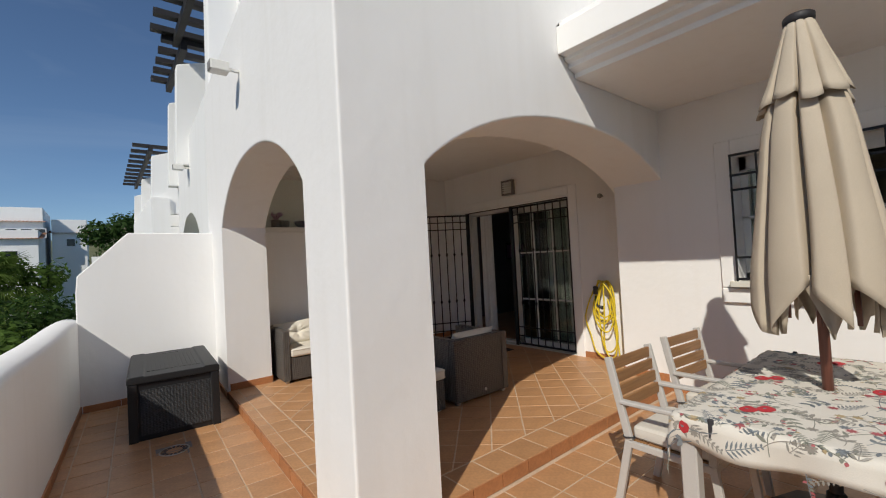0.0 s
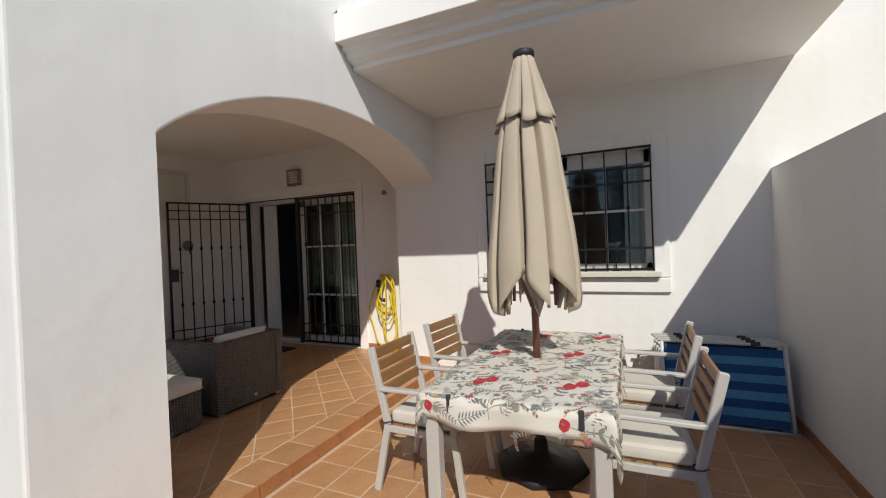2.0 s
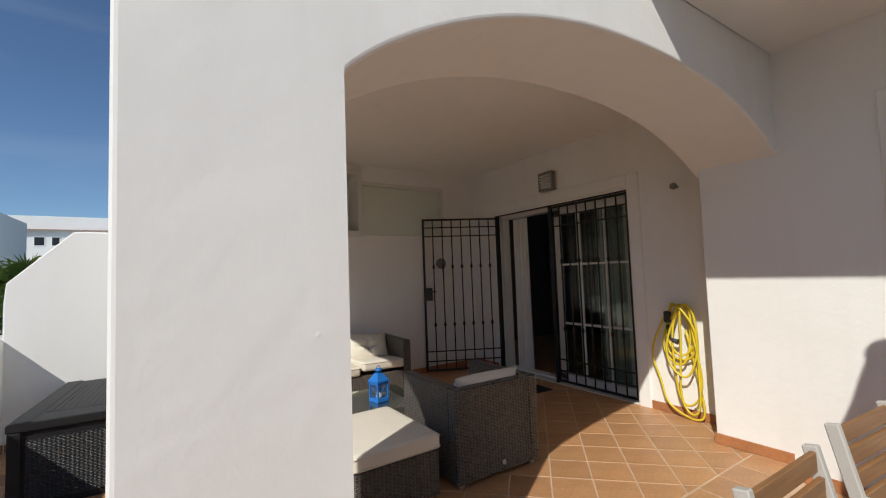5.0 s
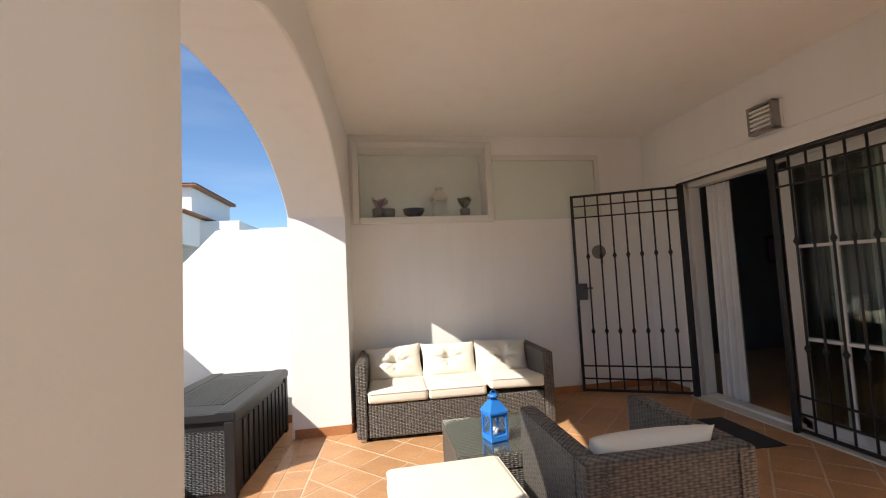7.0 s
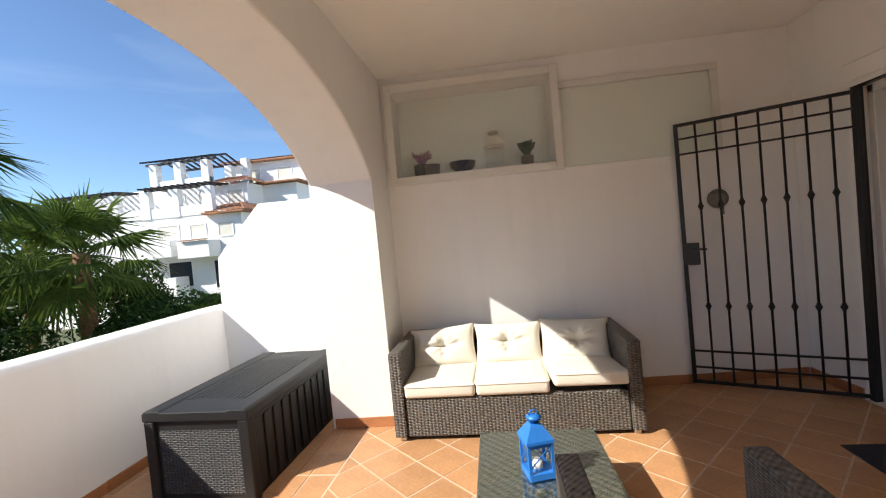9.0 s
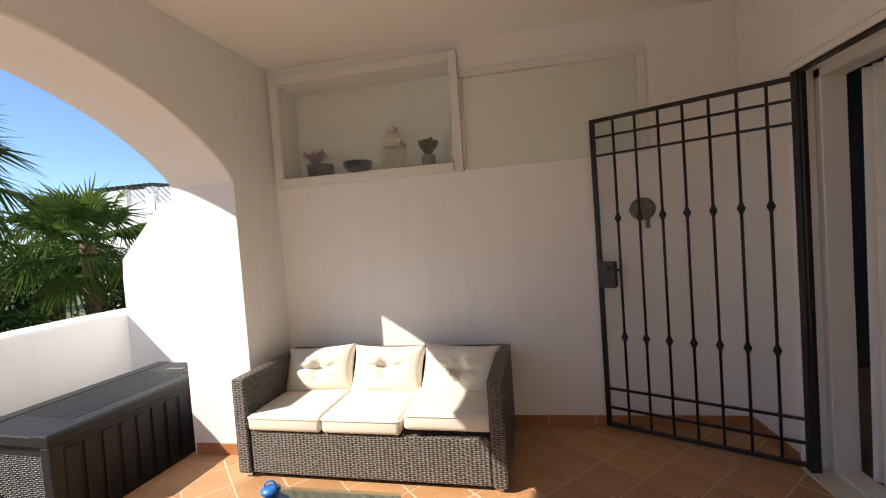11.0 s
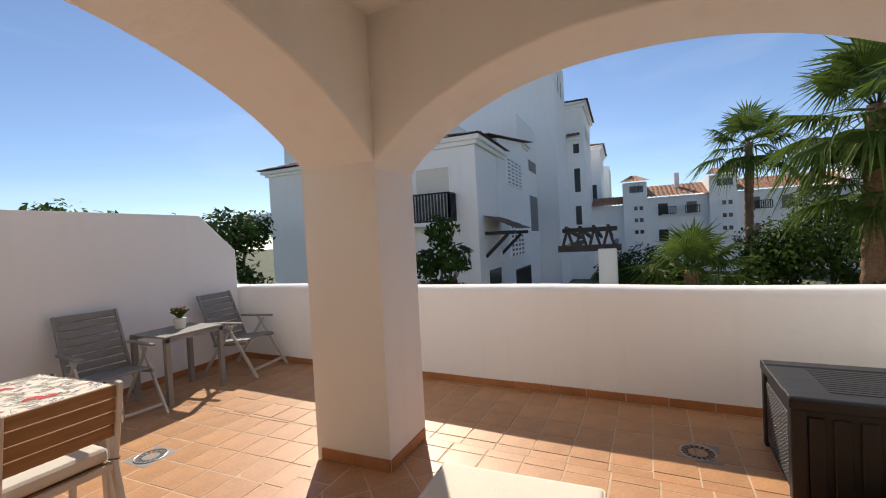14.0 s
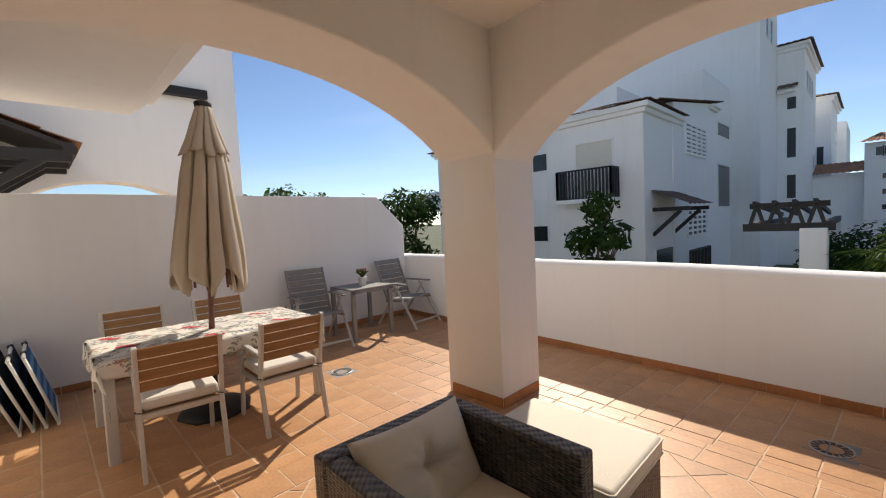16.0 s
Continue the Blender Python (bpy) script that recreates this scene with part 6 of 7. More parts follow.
G0 = -2.6
def house_near():
    """The long white block across the garden."""
    b = thing("apartment_building", pose(0, 0, G0), "white apartment block with tiled roofs and black balcony rails", "building")
    def P(name, bm, mat=WHITE_FAR, label=""):
        bm.transform(Matrix.Translation((0, 0, -G0)))
        return part(name, bm, mat, b, label)
    class O:
        pass
    X, Y = -11.36, -1.12
    P("wall", B((X - 6.0, Y - 3.8, G0), (X, Y, 4.98), 0.02))
    P("cornice", B((X - 4.0, Y - 3.95, 4.98), (X + 0.12, Y + 0.12, 5.14), 0.02))
    P("cornice", B((X - 4.0, Y - 4.05, 5.14), (X + 0.24, Y + 0.24, 5.32), 0.02))
    e, r = 0.32, (X - 2.0, Y - 1.9, 6.0)
    P("roof", corrugated((X + e, Y + e, 5.33), (X + e, Y - 4.1, 5.33), (X - 1.9, Y - 1.85, 5.95), (X - 1.9, Y - 1.95, 5.95)), DARKROOF, "brown tiled hip")
    P("roof", corrugated((X + e, Y + e, 5.33), (X - 4.1, Y + e, 5.33), (X - 1.9, Y - 1.85, 5.95), (X - 4.1, Y - 1.85, 5.95)), DARKROOF, "brown tiled hip")
    P("set_back_wall", B((X - 5.0, Y - 11.0, G0), (X - 0.7, Y - 3.8, 4.95), 0.02))
    P("cornice", B((X - 5.0, Y - 11.12, 4.95), (X - 0.58, Y - 3.9, 5.08), 0.02))
    P("cornice", B((X - 5.0, Y - 11.26, 5.08), (X - 0.44, Y - 3.9, 5.24), 0.02))
    P("roof", corrugated((X - 0.36, Y - 3.9, 5.26), (X - 0.36, Y - 11.5, 5.26), (X - 2.6, Y - 3.9, 6.0), (X - 2.6, Y - 9.3, 6.0)), DARKROOF, "brown tiled slope")
    P("roof", corrugated((X - 0.36, Y - 11.5, 5.26), (X - 5.0, Y - 11.5, 5.26), (X - 2.6, Y - 9.3, 6.0), (X - 5.0, Y - 9.3, 6.0)), DARKROOF, "brown tiled hip")
    P("side_balcony", B((X - 3.0, Y - 13.2, 2.2), (X - 0.5, Y - 11.0, 3.2), 0.03))
    P("wall", B((X - 14.0, Y - 14.0, G0), (X - 5.0, Y - 3.0, 7.6), 0.02))
    P("chimney", B((X - 5.2, Y - 9.2, 4.8), (X - 4.5, Y - 8.5, 6.6), 0.03))
    zz = -G0
    def op(name, lo, hi, ax, out, mat=None):
        lo, hi = (lo[0], lo[1], lo[2] + zz), (hi[0], hi[1], hi[2] + zz)
        return opening(b, name, lo, hi, ax, out, mat)
    op("balcony_window", (X, -3.62, 2.2), (X, -2.21, 4.26), 0, 1, SHUTTER)
    P("balcony_slab", B((X, -4.15, 1.98), (X + 0.75, -1.95, 2.14), 0.02))
    rail_black(b, (X + 0.70, -4.10, 0), (X + 0.70, -2.0, 0), 2.16 + zz, 3.20 + zz, 16)
    for y in (-4.10, -2.0):
        rail_black(b, (X + 0.05, y, 0), (X + 0.70, y, 0), 2.16 + zz, 3.20 + zz, 5)
    op("window", (X - 0.7, -6.05, 3.55), (X - 0.7, -5.35, 4.25), 0, 1)
    op("window", (X - 0.7, -6.15, 0.50), (X - 0.7, -5.40, 1.15), 0, 1)
    op("window", (X - 0.7, -8.6, 0.50), (X - 0.7, -7.9, 1.15), 0, 1)
    # lattice block and stair recess, its openings dark panes in place of shade
    P("wall", plate([(-14.3, G0), (-20.6, G0), (-20.6, 6.72), (-14.3, 5.80)], lambda u, v, d: (u, -4.0 + d * (Y + 4.05), v)))
    P("cornice", B((-20.7, -4.0, 6.28), (-19.4, Y + 0.18, 6.40), 0.02))
    P("cornice", B((-20.8, -4.0, 6.40), (-19.4, Y + 0.30, 6.52), 0.02))
    P("roof", corrugated((-12.6, Y + 0.15, 5.60), (-21.0, Y + 0.35, 6.80), (-12.6, -3.5, 5.75), (-21.0, -3.5, 6.95)), DARKROOF, "brown tiled slope")
    lattice(b, (-18.8, Y + 0.05, 3.95 + zz), (-15.75, Y + 0.05, 5.2 + zz), 1, 1, 4, 7)
    lattice(b, (-18.7, Y + 0.05, 0.45 + zz), (-15.9, Y + 0.05, 2.0 + zz), 1, 1, 4, 7)
    P("wall", B((-26.2, -6.0, G0), (-20.6, Y - 0.45, 8.6), 0.02))
    op("stair_opening", (-25.9, Y - 0.45, 5.6), (-23.2, Y - 0.45, 6.3), 1, 1)
    op("stair_opening", (-25.9, Y - 0.45, 1.7), (-23.2, Y - 0.45, 4.0), 1, 1)
    op("slot_window", (-21.9, Y - 0.45, 2.3), (-21.5, Y - 0.45, 2.6), 1, 1)
    # porch canopy and door
    P("canopy_roof", corrugated((-12.0, Y + 1.3, 1.75), (-14.6, Y + 1.3, 1.75), (-12.0, Y, 2.3), (-14.6, Y, 2.3)), DARKROOF, "brown tiled canopy")
    for x in (-12.15, -14.45):
        P("canopy_beam", add_beam(bmesh.new(), (x, Y, 1.62), (x, Y + 1.2, 1.62), 0.14, 0.14), DARKWOOD)
        P("canopy_brace", add_beam(bmesh.new(), (x, Y, 0.7), (x, Y + 0.9, 1.55), 0.12, 0.12), DARKWOOD)
    op("entrance_door", (-14.2, Y, -2.0), (-12.3, Y, 0.15), 1, 1)
    rail_black(b, (-12.1, Y + 1.2, 0), (-14.6, Y + 1.2, 0), -0.9 + zz, 0.15 + zz, 14)
    # taller blocks further along, each standing a little further forward
    P("tower", B((-34.0, -12.0, G0), (-26.2, -0.35, 15.2), 0.02))
    P("tower_pilaster", B((-27.3, -0.35, G0), (-26.2, -0.12, 15.2), 0.02))
    for x in (-28.2, -29.8, -31.4):
        op("slot_window", (x - 0.4, -0.35, 12.2), (x + 0.4, -0.35, 13.6), 1, 1)
    for x0, x1, y, z in ((-42.0, -34.0, 1.1, 12.5), (-54.0, -46.0, 1.85, 10.9), (-68.0, -58.0, 2.4, 10.2)):
        P("tower", B((x0, -12.0, G0), (x1, y, z), 0.02))
    P("tower_wall", B((-46.0, -12.0, G0), (-42.0, 0.6, 9.6), 0.02))
    P("tower_wall", B((-58.0, -12.0, G0), (-54.0, 1.4, 8.6), 0.02))
    for x0, x1, y, z in ((-42.0, -34.0, 1.1, 12.5), (-54.0, -46.0, 1.85, 10.9)):
        P("cornice", B((x0 - 0.3, -9.0, z - 0.45), (x1 + 0.15, y + 0.15, z - 0.2), 0.02))
        P("cornice", B((x0 - 0.3, -9.0, z - 0.2), (x1 + 0.3, y + 0.3, z), 0.02))
        P("roof", corrugated((x1 + 0.45, y + 0.45, z + 0.02), (x1 + 0.45, -6.0, z + 0.02), (x1 - 3.0, y - 2.6, z + 0.9), (x1 - 3.0, -6.0, z + 0.9), 0.35, 0.6, 0.06), DARKROOF, "brown tiled slope")
        P("roof", corrugated((x1 + 0.45, y + 0.45, z + 0.02), (x0 - 0.5, y + 0.45, z + 0.02), (x1 - 3.0, y - 2.6, z + 0.9), (x0 + 3.0, y - 2.6, z + 0.9), 0.35, 0.6, 0.06), DARKROOF, "brown tiled slope")
    for x in (-35.6, -37.2, -38.8):
        op("slot_window", (x - 0.4, 1.1, 9.6), (x + 0.4, 1.1, 10.8), 1, 1)
    P("stair_hood", B((-34.0, -0.3, 9.3), (-33.6, 0.72, 9.55), 0.02))
    P("roof", corrugated((-33.4, -0.3, 9.56), (-33.4, 0.80, 9.56), (-34.0, -0.3, 9.9), (-34.0, 0.80, 9.9), 0.3, 0.4, 0.05), DARKROOF, "brown tiled hood")
    for z0_, z1_ in ((8.2, 9.0), (4.9, 6.9), (2.1, 3.7)):
        op("stair_opening", (-34.0, 0.20, z0_), (-34.0, 0.68, z1_), 0, 1)
    for z0_, z1_ in ((5.0, 6.6), (1.8, 3.4)):
        op("stair_opening", (-46.0, 0.9, z0_), (-46.0, 1.35, z1_), 0, 1)
    for z in (7.4, 4.4, 1.4):
        op("slot_window", (-40.6, 1.1, z), (-39.9, 1.1, z + 1.0), 1, 1)
        op("slot_window", (-52.0, 1.85, z), (-51.2, 1.85, z + 1.0), 1, 1)


house_near()


def garden_pergola():
    p = thing("garden_pergola", pose(-10.0, 3.4, G0), "dark timber pergola on a white masonry post", "pergola")
    z = -G0
    part("post", B((-0.3, -0.26, 0), (0.25, 0.27, 0.95 + z), 0.02), WHITE_FAR, p, "white plastered post")
    part("post", B((-6.3, -0.26, 0), (-5.75, 0.27, 0.95 + z), 0.02), WHITE_FAR, p, "white plastered post")
    for y in (-1.25, 0.2):
        part("main_beam", add_beam(bmesh.new(), (-0.1, y, 1.02 + z), (-6.2, y, 1.02 + z), 0.12, 0.18), DARKWOOD, p)
    part("cross_beam", add_beam(bmesh.new(), (0, -1.45, 0.98 + z), (0, 0.40, 0.98 + z), 0.14, 0.2), DARKWOOD, p)
    part("cross_beam", add_beam(bmesh.new(), (0, -1.3, 1.55 + z), (0, 0.3, 1.55 + z), 0.10, 0.14), DARKWOOD, p)
    for k in range(4):
        y = -1.3 + k * 0.40
        part("strut", add_beam(bmesh.new(), (0, y, 1.05 + z), (0, y + 0.14, 1.55 + z), 0.08, 0.08), DARKWOOD, p)
        part("strut", add_beam(bmesh.new(), (0, y + 0.30, 1.05 + z), (0, y + 0.16, 1.55 + z), 0.08, 0.08), DARKWOOD, p)
        part("rafter", add_beam(bmesh.new(), (0.35, y + 0.15, 1.62 + z), (-4.5, y + 0.15, 1.25 + z), 0.08, 0.12), DARKWOOD, p)


garden_pergola()


def simple_block(name, label, boxes, roofs, windows, shutters=()):
    b = thing(name, pose(0, 0, G0), label, "building")
    zz = -G0
    for lo, hi in boxes:
        part("wall", B((lo[0], lo[1], lo[2] + zz), (hi[0], hi[1], hi[2] + zz), 0.02), WHITE_FAR, b)
    for pts in roofs:
        bm = corrugated(*pts, 0.35, 0.55, 0.06)
        bm.transform(Matrix.Translation((0, 0, zz)))
        part("roof", bm, ROOF, b, "clay tiled slope")
    for lo, hi, ax, out in windows:
        opening(b, "window", (lo[0], lo[1], lo[2] + zz), (hi[0], hi[1], hi[2] + zz), ax, out, None, 0.08)
    for lo, hi, ax, out in shutters:
        opening(b, "shuttered_window", (lo[0], lo[1], lo[2] + zz), (hi[0], hi[1], hi[2] + zz), ax, out, SHUTTER, 0.08)
    return b


# the far row that closes the garden
X2 = -40.0
bx, rf, wn, sh_ = [], [], [], []
def far_tower(y0, y1, z):
    bx.append(((X2 - 8, y0, G0), (X2 + 0.6, y1, z)))
    rf.append(((X2 + 1.1, y0 - 0.4, z), (X2 + 1.1, y1 + 0.4, z), (X2 - 3, (y0 + y1) / 2 - 0.2, z + 1.0), (X2 - 3, (y0 + y1) / 2 + 0.2, z + 1.0)))
    w = (y1 - y0)
    for k in range(3):
        y = y0 + w * (0.28 + 0.2 * k)
        wn.append(((X2 + 0.6, y, z - 0.95), (X2 + 0.6, y + 0.34, z - 0.35), 0, 1))
    for j in range(3):
        for k in range(2):
            y = y0 + w * (0.45 + 0.22 * k)
            wn.append(((X2 + 0.6, y, z - 2.6 - 1.1 * j), (X2 + 0.6, y + 0.3, z - 2.25 - 1.1 * j), 0, 1))


for y0 in (3.95, 10.9, 20.5, 27.5):
    far_tower(y0, y0 + 2.05, 5.8)
for y0, y1 in ((6.0, 10.9), (12.95, 20.5), (22.55, 27.5)):
    bx.append(((X2 - 8, y0, G0), (X2, y1, 4.3)))
    rf.append(((X2 + 0.5, y0, 4.3), (X2 + 0.5, y1, 4.3), (X2 - 3, y0, 5.6), (X2 - 3, y1, 5.6)))
    n = int((y1 - y0) / 2.4)
    for k in range(n):
        y = y0 + 0.9 + k * 2.3
        for z in (2.6, 0.2):
            wn.append(((X2, y, z), (X2, y + 0.8, z + 1.1), 0, 1))
bx.append(((X2 - 8, -3.0, G0), (X2, 3.95, 3.8)))
rf.append(((X2 + 0.5, -3.0, 3.8), (X2 + 0.5, 3.95, 3.8), (X2 - 3, -3.0, 4.8), (X2 - 3, 3.95, 4.8)))
far = simple_block("far_apartment_row", "white apartment row with tiled roofs beyond the garden", bx, rf, wn)
for y in (7.3, 9.15, 14.4, 16.8):
    part("balcony", B((X2, y - 0.1, 2.6 - G0), (X2 + 0.5, y + 1.0, 2.68 - G0)), WHITE_FAR, far)
    rail_black(far, (X2 + 0.5, y - 0.1, 0), (X2 + 0.5, y + 1.0, 0), 2.7 - G0, 3.35 - G0, 7)
for y in (8.5, 17.5):
    part("chimney", B((X2 - 2.2, y, 4.6 - G0), (X2 - 1.8, y + 0.4, 6.6 - G0), 0.03), WHITE_FAR, far)


def terraced_block():
    """The stepped white block to the north-west, with roof terraces and dark pergolas."""
    S, E = 30.0, -14.2
    zz = -G0
    b = simple_block("terraced_building", "stepped white apartment block with tiled eaves and dark pergolas",
        [((-30, S, -4.6), (E, 48, 3.3)), ((-30, S + 2.2, 3.3), (E - 0.6, 46, 5.6)), ((-30, S + 5, 5.6), (-17.0, 45, 6.3)), ((-19.0, S + 7, 5.6), (-12.2, 46, 8.0)), ((-16.0, S + 4.5, 3.3), (-12.0, 46, 5.6)), ((E, 38, -4.6), (-9.0, 48, 5.4)),
         ((-22.6, S + 2.4, 5.6), (-22.0, S + 3.0, 7.7)), ((-20.6, S + 2.4, 5.6), (-20.0, S + 3.0, 7.7)), ((-18.4, S + 2.4, 5.6), (-17.8, S + 3.0, 7.7)), ((-22.6, S + 2.5, 5.6), (-17.8, S + 2.8, 6.4)),
         ((-22.6, S + 5.4, 5.6), (-22.0, S + 6.0, 7.7)), ((-18.4, S + 5.4, 5.6), (-17.8, S + 6.0, 7.7))],
        [((E + 0.5, S - 0.5, 3.32), (E - 2.6, S - 0.5, 3.32), (E - 0.6, S + 2.2, 4.1), (E - 2.6, S + 2.2, 4.1)), ((E + 0.5, S - 0.5, 3.32), (E + 0.5, 48, 3.32), (E - 0.6, S + 1, 4.0), (E - 0.6, 48, 4.0)),
         ((E - 0.1, S + 1.7, 5.62), (-18.2, S + 1.7, 5.62), (E - 2.0, S + 5, 6.6), (-18.2, S + 5, 6.6)), ((E - 0.1, S + 1.7, 5.62), (E - 0.1, 46, 5.62), (E - 2.4, S + 5, 6.6), (E - 2.4, 46, 6.6)),
         ((-19.5, S + 6.5, 8.16), (-11.7, S + 6.5, 8.16), (-16.6, S + 10, 8.95), (-14.6, S + 10, 8.95)), ((-11.7, S + 6.5, 8.16), (-11.7, 46.4, 8.16), (-14.6, S + 10, 8.95), (-14.6, 44, 8.95))],
        [((-19.9, S, -1.6), (-18.2, S, 0.1), 1, -1), ((-16.5, S, -1.9), (-15.3, S, 0.0), 1, -1), ((-24.5, S, -1.6), (-22.5, S, 0.2), 1, -1)],
        [((-20.4, S, 1.5), (-18.9, S, 2.7), 1, -1), ((-18.0, S, 1.5), (-16.9, S, 2.6), 1, -1), ((-15.9, S, 1.7), (-14.9, S, 2.6), 1, -1), ((-23.6, S, 1.4), (-22.4, S, 2.6), 1, -1),
         ((-20.8, S + 2.2, 3.9), (-19.8, S + 2.2, 5.2), 1, -1), ((-18.6, S + 2.2, 3.9), (-17.6, S + 2.2, 5.2), 1, -1), ((-16.3, S + 2.2, 3.9), (-15.2, S + 2.2, 5.1), 1, -1), ((-17.4, S + 7, 6.2), (-16.2, S + 7, 7.4), 1, -1), ((-14.6, S + 7, 6.4), (-13.4, S + 7, 7.4), 1, -1)])
    b.location.z += 1.35
    b.location.x += 0.3
    def P(name, bm, mat, label=""):
        bm.transform(Matrix.Translation((0, 0, zz)))
        part(name, bm, mat, b, label)
    for x0, y0, x1, z in ((-19.5, S + 6.5, -11.7, 8.0), (-18.6, S + 3.9, -11.5, 5.62), (E - 2.6, S - 0.5, E + 0.5, 3.2)):
        P("eave", B((x0, y0, z), (x1, y0 + 0.9, z + 0.15), 0.03), ROOF, "clay tiled eave")
        P("eave", B((x1 - 0.9, y0 + 0.91, z), (x1, 46.4, z + 0.15), 0.03), ROOF, "clay tiled eave")
    # terrace parapets and posts on the south side
    for x0, x1 in ((-28, -26.4), (-25.6, -24), (-23.2, -21.4), (-20.9, -19.2), (-18.7, -16.8)):
        P("terrace_parapet", B((x0, S - 0.05, 3.3), (x1, S + 0.2, 4.0)), WHITE_FAR)
    for x in (-28.2, -26.0, -23.6, -21.15, -18.95, -16.5):
        P("terrace_post", B((x - 0.35, S - 0.1, 3.3), (x + 0.35, S + 0.35, 5.25)), WHITE_FAR)
    for x0, x1 in ((-21.2, -16.3), (-28.4, -23.2)):
        P("pergola_beam", add_beam(bmesh.new(), (x0, S + 0.1, 5.33), (x1, S + 0.1, 5.33), 0.16, 0.16), DARKWOOD)
        n = int((x1 - x0) / 0.45)
        for k in range(n + 1):
            x = x0 + (x1 - x0) * k / n
            P("pergola_rafter", add_beam(bmesh.new(), (x, S - 0.5, 5.42), (x, S + 2.3, 5.6), 0.10, 0.12), DARKWOOD)
    for y in (S + 2.7, S + 5.7):
        P("pergola_beam", add_beam(bmesh.new(), (-23.0, y, 7.75), (-17.4, y, 7.75), 0.16, 0.18), DARKWOOD)
    for k in range(11):
        x = -22.9 + k * 0.54
        P("pergola_rafter", add_beam(bmesh.new(), (x, S + 2.0, 7.85), (x + 0.1, S + 4.2, 8.35), 0.10, 0.12), DARKWOOD)
        P("pergola_rafter", add_beam(bmesh.new(), (x, S + 6.3, 7.85), (x + 0.1, S + 4.2, 8.35), 0.10, 0.12), DARKWOOD)
    P("pergola_ridge", add_beam(bmesh.new(), (-23.0, S + 4.2, 8.35), (-17.4, S + 4.2, 8.35), 0.12, 0.14), DARKWOOD)
    # balconies with shadowed recesses below
    for x0, x1, z in ((-24.5, -18.6, 0.5), (-18.2, -15.9, 0.3)):
        P("balcony", B((x0, S - 1.3, z), (x1, S, z + 1.15), 0.03), WHITE_FAR)
    P("lower_wall", B((-24.5, S - 1.3, -4.6), (-18.5, S, -0.9), 0.03), WHITE_FAR)
    P("lower_post", B((-20.4, S - 1.3, -0.9), (-19.9, S - 0.8, 0.5), 0.0), WHITE_FAR)
    P("awning", add_beam(bmesh.new(), (-17.9, S - 1.25, 1.52), (-16.1, S - 1.25, 1.52), 0.5, 0.06), ROOF, "clay tiled balcony coping")
    P("chimney", B((-17.3, S + 6, 6.2), (-16.7, S + 6.6, 8.3), 0.03), WHITE_FAR)


terraced_block()
simple_block("hillside_houses", "white houses with tiled roofs on the far slope", [((-15, 70, G0), (-5.2, 80, 10.2)), ((-4.6, 72, G0), (-1.2, 80, 9.0)), ((-9.0, 62, G0), (-5.0, 69, 6.8)), ((-30, 66, G0), (-17, 80, 7.6))],
    [((-4.7, 69.5, 8.42), (-15.5, 69.5, 8.42), (-8, 75, 9.6), (-13, 75, 9.6)), ((-0.9, 71.6, 7.22), (-5.0, 71.6, 7.22), (-0.9, 76, 7.9), (-5.0, 76, 7.9)), ((-4.6, 61.6, 5.82), (-9.4, 61.6, 5.82), (-4.6, 66, 6.8), (-9.4, 66, 6.8))],
    [((x, 70, 6.6), (x + 0.9, 70, 7.6), 1, -1) for x in (-8.4, -7.1, -5.9, -11, -12.6)] + [((-3.2, 72, 5.6), (-2.4, 72, 6.5), 1, -1), ((-7.8, 62, 3.4), (-6.6, 62, 4.6), 1, -1)])

# ---- outside: ground, hill, plants ----
def ground_sheet():
    bm = bmesh.new()
    n = 40
    vs = [[bm.verts.new((x, y, G0 + 0.06 * math.sin(x * 0.9) * math.cos(y * 0.7) if max(abs(x), abs(y)) < 40 else G0 - 0.4)) for y in [math.copysign(abs(t) ** 3, t) * 900 for t in [2 * j / n - 1 for j in range(n + 1)]]] for x in [math.copysign(abs(t) ** 3, t) * 900 for t in [2 * i / n - 1 for i in range(n + 1)]]]
    for i in range(n):
        for j in range(n):
            bm.faces.new((vs[i][j], vs[i + 1][j], vs[i + 1][j + 1], vs[i][j + 1])).smooth = True
    return bm


solid("ground", ground_sheet(), GRASS, "green garden ground reaching the horizon", "ground", "structure")


def hill():
    bm = bmesh.new()
    n = 60
    vs = []
    for i in range(n + 1):
        row = []
        for j in range(n // 2 + 1):
            x, y = -280 + 640 * i / n, 240 + 320 * j / (n // 2)
            g = 52 * math.exp(-(((x - 70) / 120) ** 2 + ((y - 400) / 130) ** 2)) + 26 * math.exp(-(((x + 190) / 120) ** 2 + ((y - 430) / 120) ** 2))
            g += 3.5 * noise.noise(Vector((x * 0.03, y * 0.03, 0))) * min(1, g / 10)
            row.append(bm.verts.new((x, y, G0 - 1 + g)))
        vs.append(row)
    for i in range(n):
        for j in range(n // 2):
            bm.faces.new((vs[i][j], vs[i + 1][j], vs[i + 1][j + 1], vs[i][j + 1])).smooth = True
    return bm


solid("backdrop_hill", hill(), HILL, "scrub-covered hill behind the houses", "hill", "structure")


